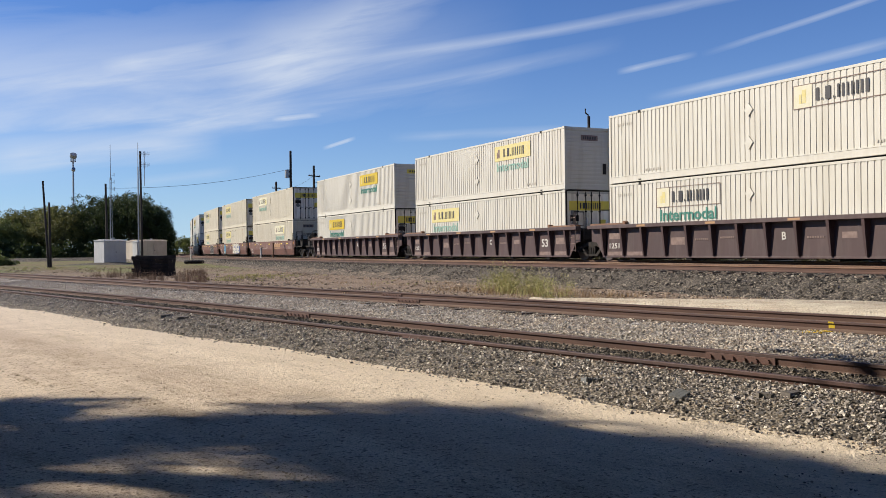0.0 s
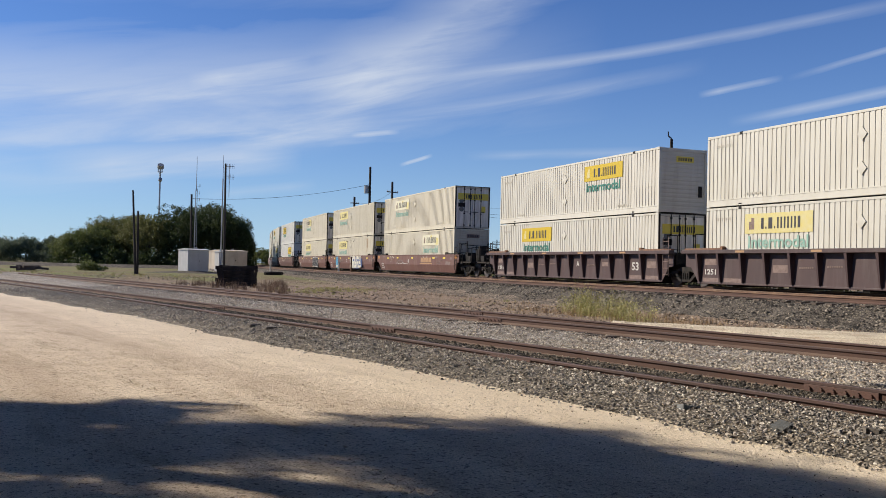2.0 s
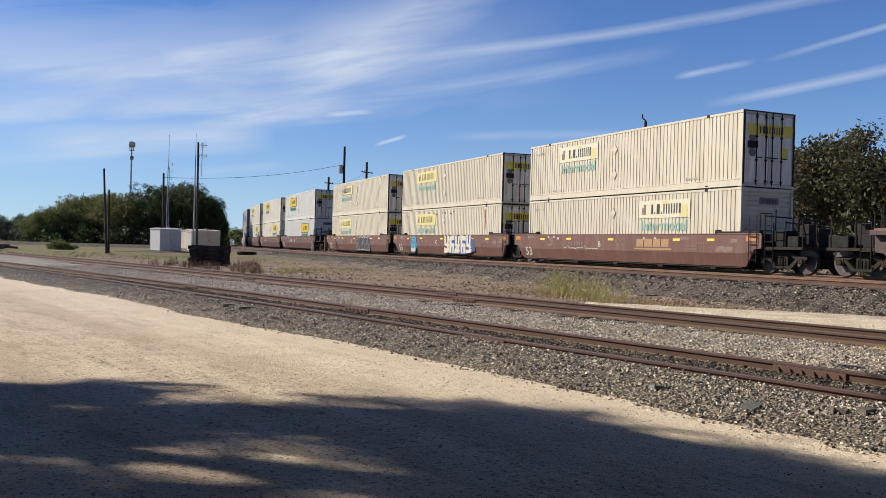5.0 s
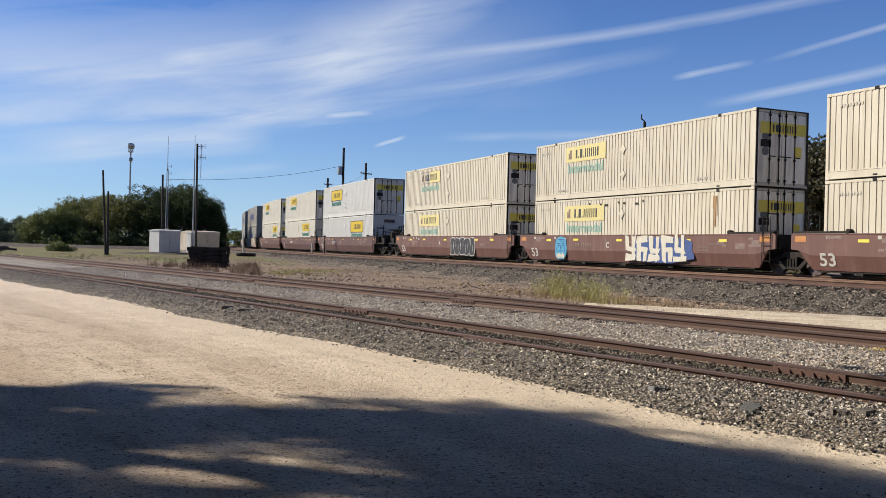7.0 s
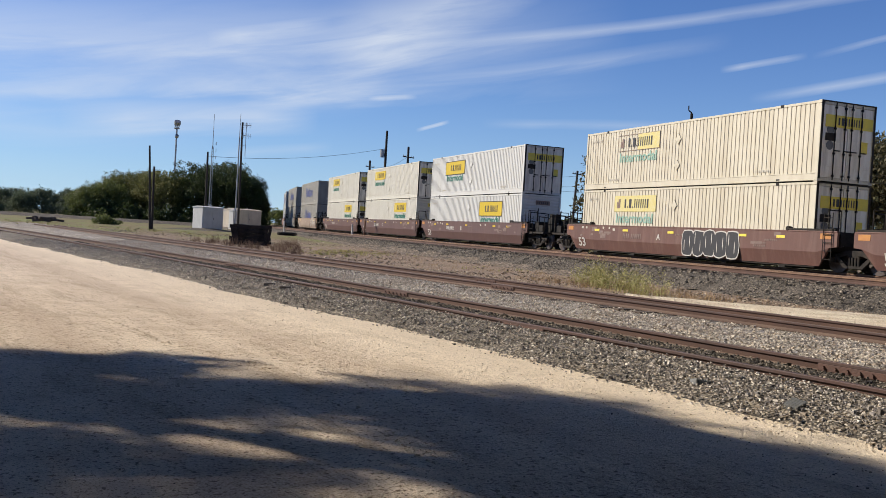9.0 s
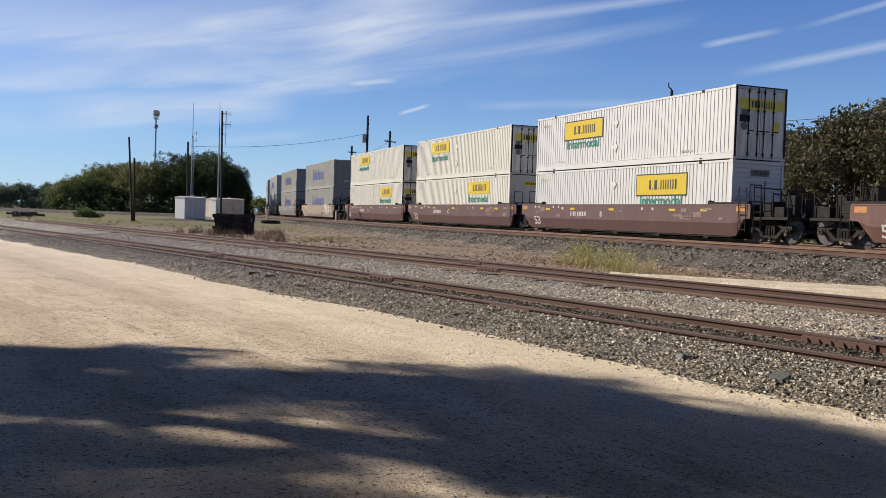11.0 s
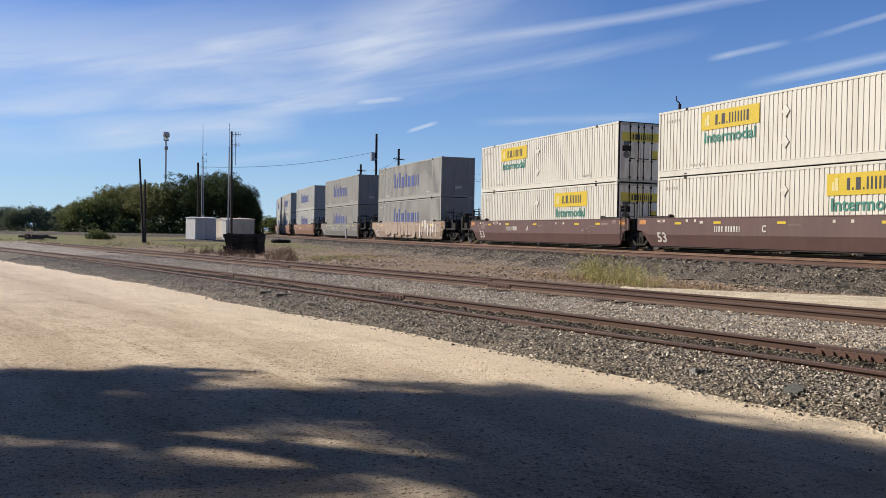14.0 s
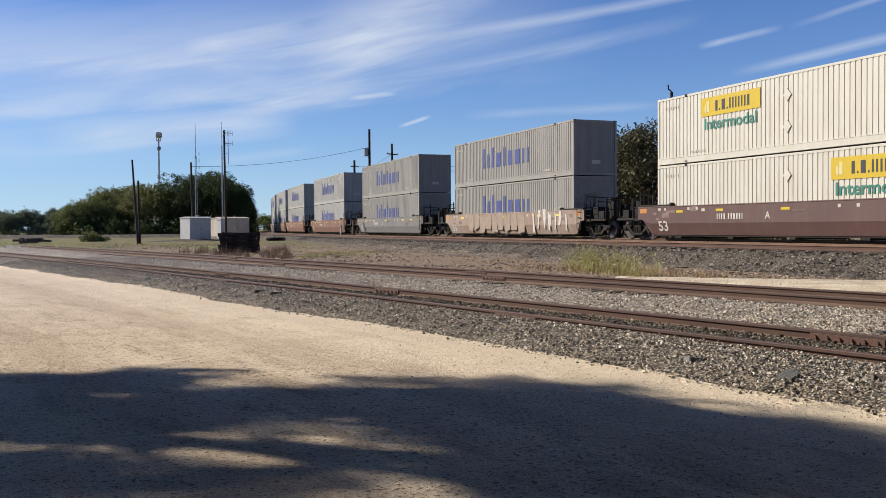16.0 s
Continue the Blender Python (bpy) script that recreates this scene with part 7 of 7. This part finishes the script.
# ---- huts and things on the waste ground ----
def hut(az, d, z0, turn, wide, deep, high, paint, label, sign=True):
    x, y, _ = polar(az, d)
    h = thing("equipment_hut", pose(x, y, z0, 0, 0, turn), label, "hut", "equipment huts")
    bm = bmesh.new()
    add_box(bm, -wide / 2, wide / 2, -deep / 2, deep / 2, 0.06, high - 0.12, 0.02)
    part("wall", bm, paint, h)
    bm = bmesh.new()
    add_prism(bm, [(-deep / 2 - 0.06, high - 0.12), (deep / 2 + 0.06, high - 0.12), (deep / 2 + 0.06, high - 0.07), (0, high + 0.03), (-deep / 2 - 0.06, high - 0.07)], -wide / 2 - 0.06, wide / 2 + 0.06)
    part("roof", bm, paint, h)
    bm = bmesh.new()
    add_box(bm, -wide / 2 - 0.1, wide / 2 + 0.1, -deep / 2 - 0.1, deep / 2 + 0.1, -0.25, 0.06)
    part("base", bm, BED_PALE, h, "concrete base slab")
    bm = bmesh.new()
    add_box(bm, -wide * 0.02, wide * 0.38, -deep / 2 - 0.03, -deep / 2 - 0.001, 0.14, high - 0.35, 0.008)
    door = part("door", bm, paint, h)
    bm = bmesh.new()
    add_box(bm, wide * 0.01, wide * 0.03, -deep / 2 - 0.07, -deep / 2 - 0.03, high * 0.45, high * 0.5)
    part("handle", bm, BLACK, door)
    if sign:
        bm = bmesh.new()
        add_box(bm, -wide * 0.36, wide * 0.36, -deep / 2 - 0.06, -deep / 2 - 0.032, high - 0.46, high - 0.22)
        part("sign", bm, WHITE, h, "pale sign strip under the eaves")
    bm = bmesh.new()
    add_tube(bm, (0, 0, high), (0, 0, high + 0.18), 0.12, seg=10)
    part("vent", bm, GALV, h, m=pose(wide * 0.1, 0, 0))
    return h


hut(8.62, 93, 0.40, 29, 2.5, 1.5, 2.25, HUTM, "light grey steel signal hut on a gravel mound")
hut(10.75, 108, 0.55, 24, 3.4, 2.0, 2.25, TANHUT, "tan steel equipment hut behind another hut", False)
hut(9.8, 112, 0.55, 29, 1.3, 1.3, 2.2, TANHUT, "small tan equipment cabinet", False)
hut(10.15, 98, 0.45, 29, 0.75, 0.7, 2.1, HUTM, "narrow white equipment cabinet", False)


def mound():
    rows = []
    x, y, _ = polar(8.3, 92)
    for j in range(13):
        rows.append([(x - 7 + i * 1.2, y - 5 + j * 0.9, 0.2 + 0.32 * math.exp(-(((i - 6) / 3.4) ** 2 + ((j - 6) / 3.2) ** 2)) + 0.03 * noise.noise((i, j, 5)) - (0.3 if i in (0, 12) or j in (0, 12) else 0)) for i in range(13)])
    strip("gravel_mound", rows, BED_MAIN, "low grey-brown gravel mound under the hut")


mound()


def timber_stack():
    """Dark heap of old sleepers."""
    x, y, _ = polar(11.25, 55)
    s = thing("sleeper_stack", pose(x, y, 0.06, 0, 0, -14), "black heap of stacked old sleepers among weeds", "timber stack")
    rng = random.Random(8)
    for k in range(5):
        for j in range(4):
            bm = bmesh.new()
            add_box(bm, -0.95 - rng.uniform(-0.2, 0.3), 0.95 + rng.uniform(-0.25, 0.25), -0.12, 0.12, -0.105, 0.105, 0.02)
            part("sleeper", bm, DARK, s, m=pose(rng.uniform(-0.12, 0.12), -0.4 + j * 0.27, 0.12 + 0.235 * k, rng.uniform(-3, 3), rng.uniform(-2.5, 2.5), rng.uniform(-6, 6)))
    for x, turn in ((-1.0, 78), (1.0, -80), (0.85, -88), (-0.85, 80)):
        bm = bmesh.new()
        add_box(bm, -0.5, 0.5, -0.11, 0.11, -0.09, 0.09, 0.02)
        part("sleeper", bm, DARK, s, m=pose(x, -0.62, 0.5, 0, turn, rng.uniform(-10, 10)))


timber_stack()


def marker_post(az, d, z0, top, material, label, radius=0.06):
    x, y, _ = polar(az, d)
    p = thing("marker_post", pose(x, y, z0), label, "post")
    bm = bmesh.new()
    add_tube(bm, (0, 0, -0.3), (0, 0, top - z0), radius, seg=8)
    part("post", bm, material, p)
    bm = bmesh.new()
    add_box(bm, -radius * 1.3, radius * 1.3, -radius * 1.3, radius * 1.3, top - z0, top - z0 + 0.03)
    part("cap", bm, material, p)


marker_post(17.39, 80, 0.3, el_z(0.12, 80), PALE, "short white marker post by the main line", 0.09)
marker_post(18.15, 74, 0.3, el_z(0.42, 74), RUST, "rusty brown marker post by the main line", 0.07)
marker_post(13.2, 96, 0.4, el_z(0.1, 96), PALE, "short white post near the huts", 0.08)


def debris():
    x, y, _ = polar(13.4, 88)
    t = thing("old_tyre", pose(x, y, 0.42), "black old tyre lying on the gravel", "tyre")
    bm = bmesh.new()
    for k in range(16):
        a, b = k * math.tau / 16, (k + 1) * math.tau / 16
        add_tube(bm, (0.8 * math.cos(a), 0.5 * math.sin(a), 0.05), (0.8 * math.cos(b), 0.5 * math.sin(b), 0.05), 0.16, seg=8, caps=False)
    part("tread", bm, BLACK, t)
    x, y, _ = polar(-0.4, 92)
    t = thing("scrap_heap", pose(x, y, 0.3, 0, 0, 20), "low dark heap of scrap timber on the grass", "scrap")
    rng = random.Random(4)
    for k in range(9):
        bm = bmesh.new()
        add_box(bm, -0.8, 0.8, -0.12, 0.12, 0, 0.2, 0.01)
        part("sleeper", bm, TIMBER, t, m=pose(rng.uniform(-1.1, 1.1), rng.uniform(-0.6, 0.6), 0.03 * k, rng.uniform(-5, 5), rng.uniform(-6, 6), rng.uniform(-40, 40)))
    b = thing("ribbed_block", pose(6.13, 6.26, 0.06, 9, -12, 18), "small grey ribbed block lying on the ballast", "block")
    bm = bmesh.new()
    add_box(bm, -0.09, 0.09, -0.06, 0.06, 0, 0.075, 0.006)
    part("body", bm, WORN_GREY, b)
    for k in range(6):
        bm = bmesh.new()
        add_box(bm, -0.084 + k * 0.03, -0.072 + k * 0.03, -0.066, 0.066, 0.008, 0.082)
        part("rib", bm, WORN_GREY, b)
    copy_thing(b, pose(6.02, 7.42, 0.055, -12, 8, -10))
    for k, (x, y, a, w) in enumerate(((5.9, 8.55, 40, 0.42), (4.5, 16.6, 75, 0.8), (4.25, 19.3, 50, 0.7), (4.45, 18.4, 20, 0.5), (6.8, 5.58, 20, 0.3), (6.62, 5.75, 60, 0.22))):
        s = thing("timber_splinter", pose(x, y, bed_a(x - track_a(y)) - 0.005, 3, 2, a), "grey splintered piece of old sleeper", "timber scrap", "timber scraps")
        bm = bmesh.new()
        add_prism(bm, [(-w / 2, -0.05), (w / 2 - 0.1, -0.06), (w / 2, 0.0), (w / 2 - 0.2, 0.05), (-w / 2 + 0.06, 0.06)], 0.0, 0.05, "z")
        part("piece", bm, GREY_WOOD, s)


debris()


def rut():
    """Clods thrown up along a wheel rut that winds down the lane."""
    rng, spots = random.Random(44), []
    line = ((14.7, 0.33), (12.7, 0.79), (11.0, 1.15), (9.3, 1.87), (8.0, 2.03), (6.8, 2.14), (4.5, 2.3))
    ys, xs = [p[0] for p in line[::-1]], [p[1] for p in line[::-1]]
    for _ in range(520):
        y = 4.5 + 10.2 * rng.random()
        x = float(np.interp(y, ys, xs)) + rng.gauss(0, 0.05) + (0.35 * rng.random() if rng.random() < 0.3 else 0)
        if noise.noise((y * 1.3, 3, 3)) + rng.uniform(-0.4, 0.4) > -0.1:
            spots.append((x, y, ground_z(x, y) + 0.004))
    stones("rut_clods", spots, 0.005, 0.016, CLOD, "small tan earth clods along a wheel rut")


rut()


def paint_spot():
    """Surveyor's yellow paint on the yard rail and the stones under it."""
    rng, spots = random.Random(8), []
    for _ in range(90):
        spots.append((12.45 - 0.5 * rng.random() ** 1.5, 9.75 + rng.gauss(0, 0.09), 0.105 + rng.uniform(0, 0.01)))
    stones("painted_stones", spots, 0.012, 0.026, YELLOW_SPOT, "ballast stones splashed with yellow paint by the rail")
    mark = thing("paint_mark", pose(track_b(9.78) - 0.7175, 9.78, YARD_Z, 0, 0, 11.3), "yellow paint mark sprayed on the rusty rail", "paint mark")
    bm = bmesh.new()
    add_box(bm, -0.0395, -0.0375, -0.045, 0.045, -0.033, -0.004)
    part("head_mark", bm, YELLOW, mark)
    bm = bmesh.new()
    add_box(bm, -0.0145, -0.0115, -0.05, 0.05, -0.11, -0.05)
    part("web_mark", bm, YELLOW, mark)


paint_spot()


# ---- what moves ----
def motions():
    times = [k * 0.5 for k in range(33)]
    for ob, where, height in TRAIN:
        rows = []
        for t in times:
            x, y, th = main_line(where - SPEED * t + SLOWING * t * t)
            rows.append((t, pose(x, y, RAIL_Z + height, 0, 0, -math.degrees(th))))
        walk(ob, rows)
    steps = [k * 2 / 30 for k in range(241)]
    for w in WHEELS:
        base = w.matrix_basis.translation.copy()
        walk(w, [(t, pose(base.x, base.y, base.z, math.degrees((SPEED * t - SLOWING * t * t) / WHEEL_R), 0, 0)) for t in steps])


motions()
